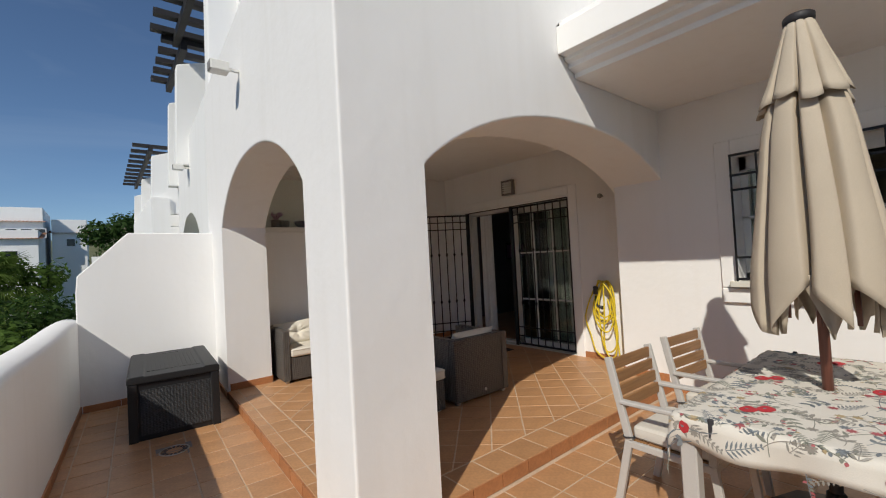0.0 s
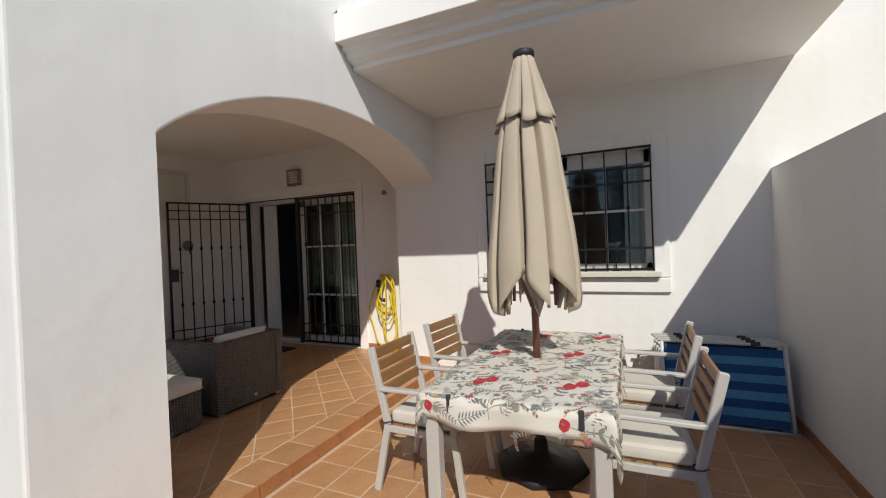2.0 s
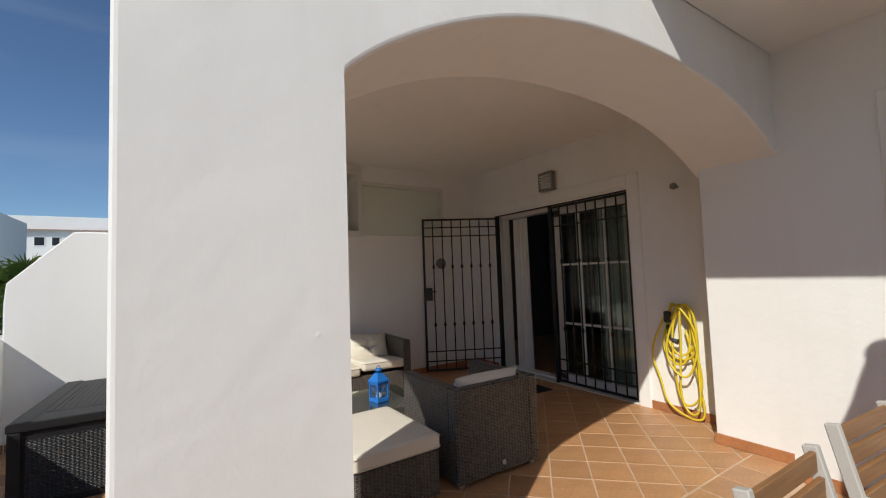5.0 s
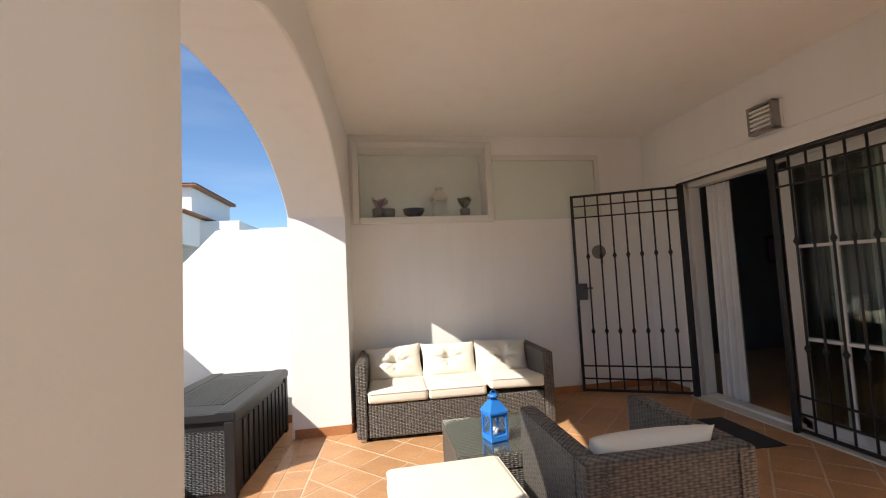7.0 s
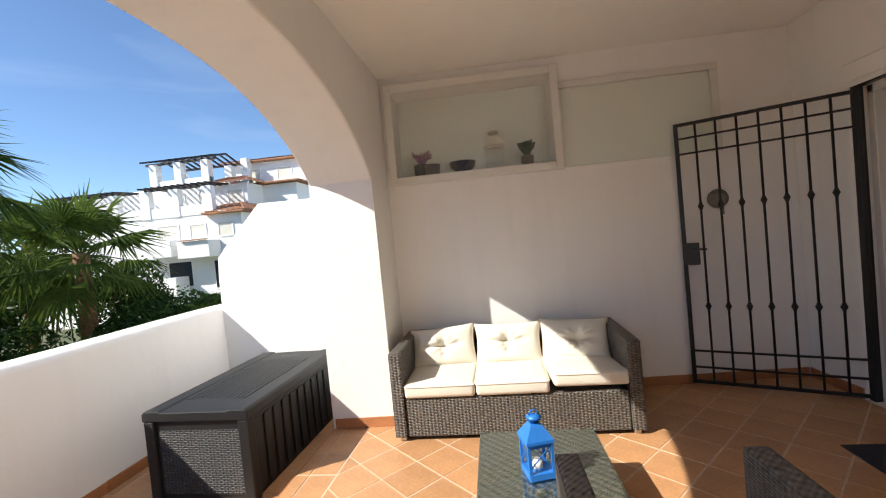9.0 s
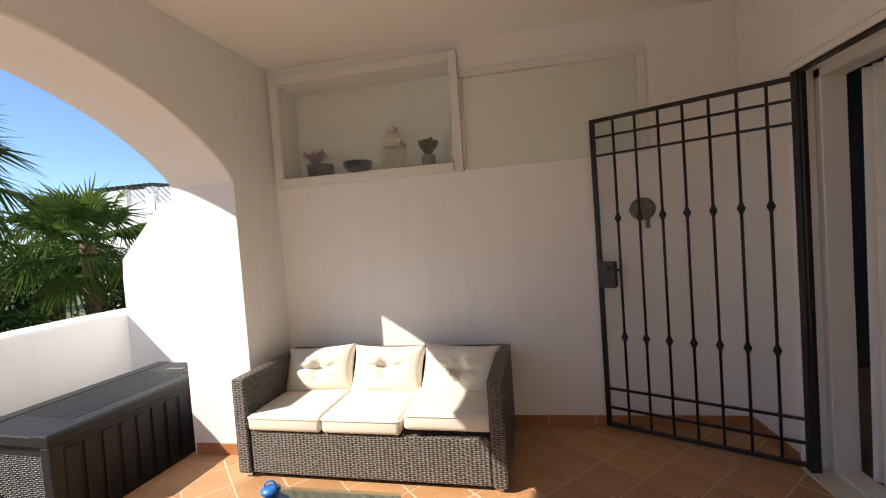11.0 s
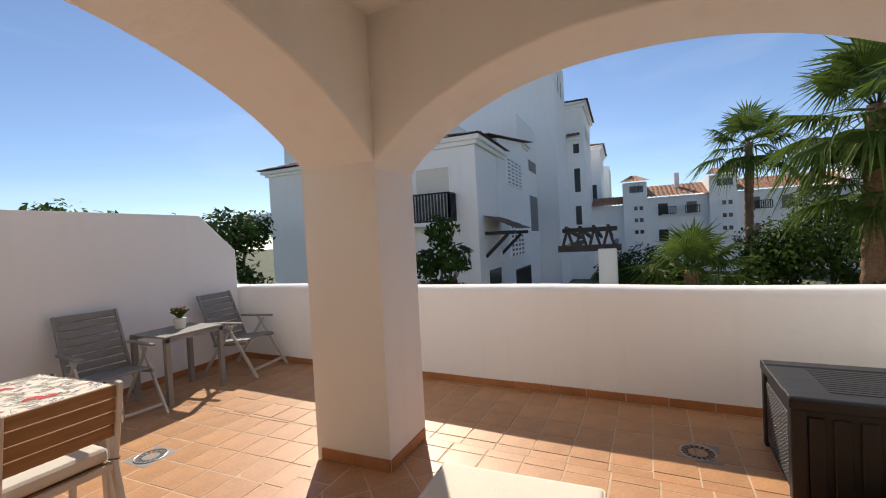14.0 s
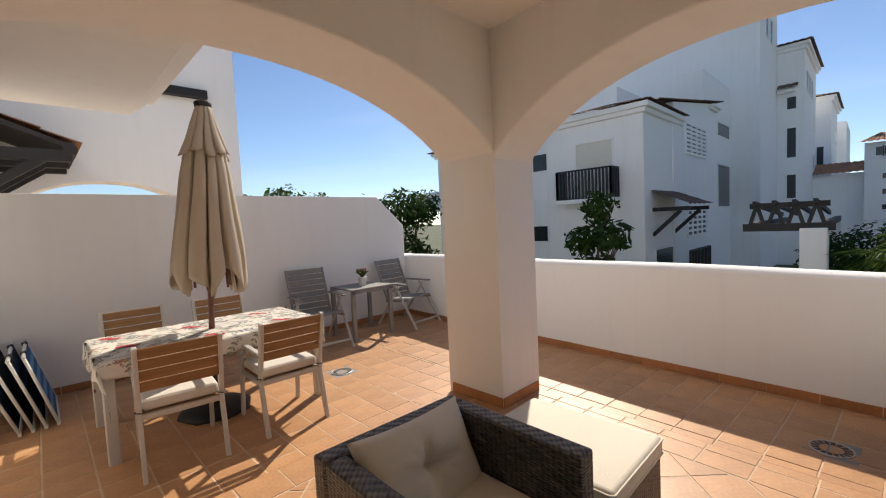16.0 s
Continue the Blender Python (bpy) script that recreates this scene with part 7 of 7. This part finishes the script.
def fan_leaf(bm, base, direction, length, rng, blades=22, droop=0.35):
    """One palm frond: a stalk and a fan of narrow folded blades."""
    d = Vector(direction).normalized()
    side = d.cross(Vector((0, 0, 1)))
    if side.length < 0.05:
        side = Vector((1, 0, 0))
    side.normalize()
    up = side.cross(d).normalized()
    base = Vector(base)
    tip = base + d * length * 0.55 - Vector((0, 0, 0.07 * length))
    add_tube(bm, [base, base.lerp(tip, 0.5) + up * 0.03 * length, tip], [0.022, 0.016, 0.011], 4)
    step = 236 / (blades - 1)
    for k in range(blades):
        a = radians(-118 + step * k)
        L = length * (0.50 + 0.16 * math.cos(a)) * rng.uniform(0.92, 1.08)
        out = (d * math.cos(a) + side * math.sin(a)).normalized()
        joint = 0.46 * L
        w = joint * math.tan(radians(step / 2)) * 0.96
        sag = Vector((0, 0, droop * 0.10 * L))
        mid = tip + out * joint + up * 0.03 * L - sag
        end = tip + out * L - Vector((0, 0, droop * L * rng.uniform(0.35, 1.1)))
        perp = out.cross(up).normalized() * w
        v = [bm.verts.new(p) for p in (tip, mid + perp + up * 0.5 * w, mid - perp + up * 0.5 * w, mid - up * 0.3 * w, end)]
        bm.faces.new((v[0], v[1], v[3])); bm.faces.new((v[0], v[3], v[2]))
        bm.faces.new((v[1], v[4], v[3])); bm.faces.new((v[3], v[4], v[2]))


def palm(x, y, top, r, seed, lean=(0, 0), fronds=30, twin=None, label="fan palm with a shaggy brown trunk and green fronds", z0=G0, trunk_r=0.19):
    rng = random.Random(seed)
    p = thing("palm_tree", pose(x, y, z0), label, "palm tree", "garden palms")
    H = top - z0
    def trunk(ox, oy, h, lx, ly, tr):
        pts, rs = [], []
        n = max(8, int(h / 0.16))
        for k in range(n + 1):
            t = k / n
            pts.append((ox + lx * t * t, oy + ly * t * t, h * t))
            rs.append(tr * (1.15 - 0.25 * t) * (1 + (0.10 if k % 2 else -0.05)))
        bm = add_tube(bmesh.new(), pts, rs, 12)
        for k in range(int(h * 14)):
            t = rng.uniform(0.35, 0.99)
            a = rng.uniform(0, 6.283)
            c = Vector((ox + lx * t * t, oy + ly * t * t, h * t))
            o = Vector((math.cos(a), math.sin(a), 0))
            s_ = Vector((-o.y, o.x, 0)) * 0.035
            q = [bm.verts.new(c + v) for v in (o * tr * 0.9 + s_, o * tr * 0.9 - s_, o * tr * 1.45 + Vector((0, 0, 0.13)))]
            bm.faces.new(q)
        return bm
    part("trunk", trunk(0, 0, H, lean[0], lean[1], trunk_r), TRUNK, p, "rough brown trunk")
    if twin:
        part("trunk", trunk(twin[0], twin[1], twin[2] - z0, 0.1, 0.05, trunk_r * 0.9), TRUNK, p, "rough brown trunk")
    heads = [(lean[0], lean[1], H, r, fronds)]
    if twin:
        heads.append((twin[0] + 0.1, twin[1] + 0.05, twin[2] - z0, r * 0.8, fronds * 2 // 3))
    for hx, hy, hz, rr, n in heads:
        bm = bmesh.new()
        for k in range(n):
            a = 2.39996 * k + rng.uniform(-0.2, 0.2)
            e = radians(82 - 128 * (k / n) ** 0.85 + rng.uniform(-10, 10))
            d = (math.cos(a) * math.cos(e), math.sin(a) * math.cos(e), math.sin(e))
            fan_leaf(bm, (hx, hy, hz - 0.1), d, rr * 1.08 * rng.uniform(0.82, 1.15), rng, 30, 0.4 + 0.5 * (k / n))
        part("crown", bm, PALM, p, "fan-shaped green fronds")


palm(-8.3, 8.75, 3.85, 1.8, 11, (0.15, 0.1), 30, twin=(-0.12, 0.30, 2.3))
palm(-16.8, 8.5, 4.75, 1.75, 12, (-0.3, 0.2), 22, trunk_r=0.15)
palm(-7.95, 12.3, 1.95, 1.75, 13, (0.1, -0.1), 26)
palm(-9.6, 5.55, 0.3, 1.45, 14, (0, 0), 26, label="low young fan palm in the garden", trunk_r=0.2)
palm(-2.6, 18.5, 1.5, 1.2, 15, (0, 0), 24)
palm(-13.5, 15.5, 2.6, 1.6, 16, (0.2, 0.1), 26)


def leaf_cloud(bm, centre, radii, n, size, rng, hollow=0.45):
    cx, cy, cz = centre
    for k in range(n):
        while True:
            v = Vector((rng.uniform(-1, 1), rng.uniform(-1, 1), rng.uniform(-1, 1)))
            if hollow < v.length < 1:
                break
        lump = 0.78 + 0.34 * noise.noise(v * 2.3 + Vector(centre))
        p = Vector((cx + v.x * radii[0] * lump, cy + v.y * radii[1] * lump, cz + v.z * radii[2] * lump))
        nrm = (v + Vector((rng.uniform(-0.8, 0.8), rng.uniform(-0.8, 0.8), rng.uniform(-0.2, 0.9)))).normalized()
        a = nrm.orthogonal().normalized()
        a.rotate(Matrix.Rotation(rng.uniform(0, 6.283), 3, nrm))
        b = nrm.cross(a)
        s_ = size * rng.uniform(0.6, 1.3)
        q = [bm.verts.new(p + w) for w in (-a * s_, b * s_ * 0.42 - nrm * s_ * 0.12, a * s_ * 1.1 - nrm * s_ * 0.25, -b * s_ * 0.42 - nrm * s_ * 0.12)]
        bm.faces.new(q)


def shrub(name, x, y, clouds, mat, seed, label, size=0.09, density=900, cat="shrub", z0=G0):
    rng = random.Random(seed)
    s_ = thing(name, pose(x, y, z0), label, cat, "garden shrubs")
    tk = bmesh.new()
    for (dx, dy, z, rx, ry, rz) in clouds:
        add_tube(tk, [(0, 0, 0), (dx * 0.4, dy * 0.4, (z - z0) * 0.5), (dx, dy, z - z0)], [0.07, 0.05, 0.02], 6)
        for k in range(3):
            a = rng.uniform(0, 6.28)
            add_tube(tk, [(dx * 0.6, dy * 0.6, (z - z0) * 0.7), (dx + rx * 0.6 * math.cos(a), dy + ry * 0.6 * math.sin(a), z - z0 + rz * rng.uniform(-0.3, 0.6))], [0.03, 0.01], 5)
    part("trunk", tk, BARK, s_)
    bm = bmesh.new()
    for (dx, dy, z, rx, ry, rz) in clouds:
        leaf_cloud(bm, (dx, dy, z - z0), (rx, ry, rz), int(density * (rx * ry + rx * rz + ry * rz) / 3), size, rng)
    part("crown", bm, mat, s_, "dense small leaves")


DG, LG = "dense dark green garden shrub", "bright green leafy garden shrub"
shrub("shrub", -13.0, 4.4, ((0, 0, 0.0, 1.3, 1.6, 1.2), (0.3, -0.9, -0.2, 1.2, 1.0, 1.1), (-0.5, 1.3, -0.4, 1.3, 1.1, 1.2)), BUSH, 31, DG)
shrub("shrub", -11.6, 8.3, ((0, 0, 0.55, 1.3, 1.4, 1.3), (0.3, 1.5, 0.3, 1.4, 1.2, 1.2), (0.5, -1.1, -0.3, 1.1, 1.0, 1.0)), BUSH2, 32, LG)
shrub("shrub", -10.6, 11.0, ((0, 0, 0.4, 1.2, 1.4, 1.2), (-0.4, 1.7, 0.6, 1.5, 1.4, 1.4), (0.6, -1.0, -0.4, 1.2, 1.2, 1.1)), BUSH, 33, DG)
shrub("shrub", -9.2, 14.6, ((0, 0, 0.0, 1.6, 1.6, 1.3), (1.0, 1.5, -0.3, 1.4, 1.6, 1.1)), BUSH, 34, DG)
shrub("shrub", -6.2, 13.9, ((0, 0, -0.1, 0.8, 0.8, 0.5), (0.5, 0.3, 0.2, 0.7, 0.6, 0.35), (-0.6, 0.2, -0.3, 0.7, 0.6, 0.5)), BUSH2, 35, LG, 0.10)
shrub("shrub", -6.6, 10.0, ((0, 0, -0.9, 1.3, 1.6, 0.9), (0.2, 1.9, -0.8, 1.2, 1.3, 0.9)), BUSH, 36, DG)
shrub("shrub", -1.9, 10.2, ((0, 0, -0.1, 0.9, 1.4, 0.9), (0.5, 2.6, -0.1, 1.0, 1.4, 0.8), (0.2, -1.6, -0.6, 0.8, 1.1, 0.8)), BUSH2, 37, LG)
shrub("shrub", -2.6, 15.4, ((0, 0, 0.3, 1.5, 1.3, 1.0), (1.4, 1.0, 0.4, 1.2, 1.2, 0.9)), BUSH, 38, DG)
shrub("garden_tree", -8.3, -1.45, ((0, 0.1, 1.75, 0.55, 0.75, 0.7), (0.1, 0.5, 0.9, 0.7, 0.75, 0.6), (-0.1, -0.45, 0.75, 0.7, 0.8, 0.6), (0, 0.05, -0.1, 0.8, 1.05, 0.6)), BUSH, 39, "slender dark-leaved tree in front of the white block", 0.16, 420, "tree")
shrub("garden_tree", -7.2, -9.4, ((0, 0, 2.1, 1.5, 1.3, 1.2), (1.7, 0.3, 1.5, 1.2, 1.2, 1.3), (-1.5, -0.5, 2.2, 1.4, 1.2, 1.1), (0.4, 0.3, 0.3, 2.2, 1.4, 1.3)), BUSH, 40, "dark green tree behind the wing wall", 0.13, 500, "tree")
shrub("garden_tree", -4.6, -15.0, ((0, 0, 2.5, 1.6, 1.5, 1.5), (1.4, -0.6, 2.2, 1.5, 1.5, 1.3), (-1.4, 0.4, 2.2, 1.4, 1.4, 1.3)), BUSH2, 41, "green tree behind the wing wall", 0.13, 500, "tree")
shrub("shrub", -14.5, 26.5, ((0, 0, -1.2, 1.1, 0.9, 0.9), (1.6, 0.3, -1.4, 0.9, 0.8, 0.8)), BUSH2, 42, LG, 0.12, 500)
shrub("garden_tree", 2.6, 62.0, ((0, 0, 7.2, 2.8, 2.4, 2.4), (-2.6, 1.0, 6.4, 2.4, 2.2, 2.0), (3.0, 0.5, 6.6, 2.6, 2.2, 2.0), (0.2, 0, 3.6, 4.2, 2.6, 2.8)), BUSH, 43, "dark tree among the houses up the slope", 0.3, 120, "tree")
shrub("garden_tree", -3.3, 26.0, ((0, 0, 1.9, 1.3, 1.3, 1.2), (1.3, 0.3, 1.5, 1.2, 1.1, 1.1), (-1.4, 0.5, 1.7, 1.3, 1.2, 1.1), (0.4, 0, 0.0, 2.2, 1.4, 1.4)), BUSH2, 44, "round leafy tree in the far garden", 0.16, 380, "tree")
shrub("shrub", -6.3, 12.3, ((0, 0, 0.1, 1.1, 1.1, 0.8), (-0.9, 1.0, 0.2, 1.1, 1.0, 0.9), (0.5, -1.2, -0.3, 1.0, 1.1, 0.8)), BUSH, 45, DG)
shrub("shrub", -5.4, 9.4, ((0, 0, -0.6, 1.0, 1.3, 0.9), (0.2, 1.8, -0.5, 0.9, 1.2, 0.9)), BUSH2, 46, LG)
shrub("shrub", -9.8, 14.2, ((0, 0, 1.1, 1.5, 1.3, 1.2), (1.2, 0.4, 0.9, 1.2, 1.2, 1.1)), BUSH, 47, DG)
shrub("shrub", -12.6, 9.6, ((0, 0, 1.3, 1.5, 1.6, 1.4), (-0.3, 2.0, 1.5, 1.5, 1.5, 1.3), (0.4, -1.6, 0.6, 1.3, 1.3, 1.2)), BUSH, 48, DG)
shrub("shrub", -7.0, 8.5, ((0, 0, -0.35, 1.0, 1.2, 0.8), (-0.3, 1.6, -0.2, 1.0, 1.2, 0.9), (0.1, -1.4, -0.4, 0.9, 1.0, 0.8)), BUSH, 49, DG)
shrub("shrub", -13.2, 13.0, ((0, 0, 1.6, 1.7, 1.6, 1.5), (0.8, 2.0, 1.3, 1.5, 1.5, 1.3)), BUSH2, 50, LG)

# ---- floor tiles and skirting ----
def clip_poly(poly, edges):
    """Cut a convex outline by half-planes (nx, ny, c): keep nx*x + ny*y <= c."""
    for nx, ny, c in edges:
        out = []
        for k in range(len(poly)):
            p, q = poly[k], poly[(k + 1) % len(poly)]
            dp, dq = nx * p[0] + ny * p[1] - c, nx * q[0] + ny * q[1] - c
            if dp <= 0:
                out.append(p)
            if (dp < 0) != (dq < 0) and abs(dp - dq) > 1e-9:
                t = dp / (dp - dq)
                out.append((p[0] + t * (q[0] - p[0]), p[1] + t * (q[1] - p[1])))
        poly = out
        if len(poly) < 3:
            return []
    return poly


def poly_area(p):
    return abs(sum(p[k][0] * p[(k + 1) % len(p)][1] - p[(k + 1) % len(p)][0] * p[k][1] for k in range(len(p)))) / 2


TR = random.Random(77)
def tile_piece(poly, z, parent, depth=0.02, ch=0.0022):
    cx, cy = sum(p[0] for p in poly) / len(poly), sum(p[1] for p in poly) / len(poly)
    dz = TR.uniform(-0.0012, 0.0012)
    tx, ty = TR.uniform(-0.004, 0.004), TR.uniform(-0.004, 0.004)
    bm = bmesh.new()
    def ring(inset, zz):
        r = []
        for x, y in poly:
            d = math.hypot(x - cx, y - cy)
            f = max(0.0, 1 - inset * 1.35 / max(d, 0.02))
            px, py = (x - cx) * f, (y - cy) * f
            r.append(bm.verts.new((px, py, zz + dz + tx * px + ty * py)))
        return r
    a, b, c = ring(0, -depth), ring(0, -ch), ring(ch, 0)
    n = len(poly)
    for r0, r1 in ((a, b), (b, c)):
        for k in range(n):
            bm.faces.new((r0[k], r0[(k + 1) % n], r1[(k + 1) % n], r1[k]))
    bm.faces.new(c)
    ob = new("tile", mesh_of("tile", bm, TILE))
    ob.location = (cx, cy, z)
    ob.parent = parent
    return ob


def lay(parent, z, origin, angle, pitch, gap, edges, bbox):
    """Square tiles on a turned grid, cut to the area given by half-planes."""
    ca, sa = math.cos(angle), math.sin(angle)
    x0, x1, y0, y1 = bbox
    R = int(max(x1 - x0, y1 - y0) / pitch) + 6
    mx, my = (x0 + x1) / 2, (y0 + y1) / 2
    u0 = round(((mx - origin[0]) * ca + (my - origin[1]) * sa) / pitch)
    v0 = round((-(mx - origin[0]) * sa + (my - origin[1]) * ca) / pitch)
    for i in range(u0 - R, u0 + R):
        for j in range(v0 - R, v0 + R):
            g = gap / 2
            j1, j2 = TR.uniform(-0.0012, 0.0012), TR.uniform(-0.0012, 0.0012)
            corners = []
            for du, dv in ((g, g), (pitch - g, g), (pitch - g, pitch - g), (g, pitch - g)):
                u, v = i * pitch + du + j1, j * pitch + dv + j2
                corners.append((origin[0] + u * ca - v * sa, origin[1] + u * sa + v * ca))
            p = clip_poly(corners, edges)
            if len(p) >= 3 and poly_area(p) > 0.002:
                tile_piece(p, z, parent)


def obj(n):
    return bpy.data.objects[n]


PT = 0.252
west_bed = obj("floor_bed_terrace")
dining_bed = solid("floor_bed_dining", B((1.0, -1.10, -0.0015), (4.495, 1.94, 0.0022)), GROUT, "pale mortar bed of the dining corner", "floor", "structure")
# west strip: between parapet and porch step
sk = 0.0525
lay(west_bed, 0.004, (0.965, 1.95), math.atan(-sk), PT, 0.009, [(-1, 0.056, 0.15 + 0.056 * 6.13 - 0.012), (1, -0.05, 0.968 - 0.05 * 1.95 + 0.006), (0, 1, 6.12), (0, -1, 1.10)], (-0.65, 1.3, -1.1, 6.13))
lay(dining_bed, 0.004, (2.21, 1.945), 0.0, PT, 0.009, [(-1, 0.05, -(0.968 - 0.05 * 1.95 + 0.0127)), (1, 0, 4.49), (0, 1, 1.944), (0, -1, 1.09)], (0.9, 4.5, -1.1, 1.95))
porch_bed = obj("floor_bed_porch")
# porch: a straight border along the two open sides, diagonal tiles within
lay(porch_bed, F + 0.006, (2.21, 1.975), 0.0, PT, 0.009, [(0, 1, 2.22), (0, -1, -1.965), (-1, 0.05, -(0.968 - 0.05 * 1.95 + 0.012)), (1, 0, 4.87)], (1.0, 4.9, 1.9, 2.3))
lay(porch_bed, F + 0.006, (1.08, 2.232), math.atan(-0.05), PT, 0.009, [(0, -1, -2.232), (0, 1, 5.83), (-1, 0.05, -(0.968 - 0.05 * 1.95 + 0.012)), (1, -0.05, 0.968 - 0.05 * 1.95 + 0.012 + 0.255)], (1.0, 1.7, 2.2, 5.85))
lay(porch_bed, F + 0.006, (2.04, 4.67), math.pi / 4, 0.258, 0.009, [(0, -1, -2.232), (0, 1, 5.83), (-1, 0.05, -(0.968 - 0.05 * 1.95 + 0.012 + 0.267)), (1, 0, 4.875)], (1.3, 4.9, 2.2, 5.85))


def riser(parent, p, q, z0, z1, out, n):
    """A row of tile edges closing the porch step."""
    p, q, o = Vector(p), Vector(q), Vector(out)
    for k in range(n):
        a, b = p.lerp(q, (k + 0.02) / n), p.lerp(q, (k + 0.98) / n)
        bm = bmesh.new()
        vs = [bm.verts.new(v) for v in ((a.x, a.y, z0), (b.x, b.y, z0), (b.x, b.y, z1), (a.x, a.y, z1), (a.x + o.x, a.y + o.y, z0), (b.x + o.x, b.y + o.y, z0), (b.x + o.x, b.y + o.y, z1), (a.x + o.x, a.y + o.y, z1))]
        for f in ((0, 1, 2, 3), (4, 5, 6, 7), (0, 1, 5, 4), (1, 2, 6, 5), (2, 3, 7, 6), (3, 0, 4, 7)):
            bm.faces.new([vs[i] for i in f])
        ob = new("tile", mesh_of("tile", bm, SKIRT))
        ob.parent = parent


riser(porch_bed, (1.48, 1.985, 0), (4.5, 1.985, 0), 0.006, F + 0.002, (0, -0.015, 0), 12)
x_a, x_b = xw(2.52) + 0.012, xw(5.39) + 0.012
riser(porch_bed, (x_a, 2.52, 0), (x_b, 5.39, 0), 0.006, F + 0.002, (-0.015, 0, 0), 11)


def skirting(name, p, q, z, out, h=0.075, n=None):
    """A run of terracotta skirting tiles along a wall foot from p to q."""
    p, q = Vector((*p, 0)), Vector((*q, 0))
    L = (q - p).length
    n = n or max(1, round(L / 0.33))
    base = new(name)
    base.empty_display_size = 0.05
    tagged(base, "terracotta skirting tiles along the wall foot", "baseboard", "", "structure")
    o = Vector((*out, 0)) * 0.012
    for k in range(n):
        a, b = p.lerp(q, k / n) + (q - p).normalized() * 0.002, p.lerp(q, (k + 1) / n) - (q - p).normalized() * 0.002
        bm = bmesh.new()
        dz = TR.uniform(-0.002, 0.002)
        lo, hi = z + 0.002, z + h + dz
        pts = [a, b, b + o, a + o]
        r0 = [bm.verts.new((v.x, v.y, lo)) for v in pts]
        r1 = [bm.verts.new((v.x, v.y, hi)) for v in pts]
        for i in range(4):
            bm.faces.new((r0[i], r0[(i + 1) % 4], r1[(i + 1) % 4], r1[i]))
        bm.faces.new(r1); bm.faces.new(r0)
        ob = new("tile", mesh_of("tile", bm, SKIRT))
        ob.parent = base


FZ = F + 0.006
skirting("baseboard_parapet", (xp(-1.1), -1.1), (xp(6.13), 6.13), 0.004, (1, -0.056))
skirting("baseboard_wing_north", (-0.13, 6.13), (xw(6.13), 6.13), 0.004, (0, -1))
skirting("baseboard_wing_south", (-0.53, -1.1), (4.49, -1.1), 0.004, (0, 1))
skirting("baseboard_window_wall", (4.5, -1.09), (4.5, 1.97), 0.004, (-1, 0))
skirting("baseboard_window_corner", (4.5, 1.99), (4.5, 2.46), FZ, (-1, 0))
skirting("baseboard_step", (4.49, 2.46), (4.875, 2.46), FZ, (0, 1))
skirting("baseboard_door_wall", (4.885, 2.47), (4.885, 3.18), FZ, (-1, 0))
skirting("baseboard_door_north", (4.885, 5.37), (4.885, 5.83), FZ, (-1, 0))
skirting("baseboard_north", (1.66, 5.84), (4.87, 5.84), FZ, (0, -1))
skirting("baseboard_pier_reveal", (xw(JN) + 0.02, JN), (xw(JN) + 0.482, JN), FZ, (0, -1))
skirting("baseboard_pier_inner", (xw(JN) + 0.482, JN), (xw(5.8) + 0.482, 5.83), FZ, (1, 0))
skirting("baseboard_west_outer", (xw(JN), JN), (xw(6.12), 6.12), 0.004, (-1, 0))
skirting("baseboard_pier_west", (xw(1.952), 1.952), (xw(2.51), 2.51), 0.004, (-1, 0))
skirting("baseboard_pier_south", (xw(1.952), 1.952), (xw(2.51) + 0.482, 1.952), 0.004, (0, -1))
skirting("baseboard_pier_east", (xw(2.51) + 0.482, 1.99), (xw(2.51) + 0.482, 2.51), FZ, (1, 0))
skirting("baseboard_pier_north", (xw(2.51) + 0.02, 2.51), (xw(2.51) + 0.482, 2.51), FZ, (0, 1))
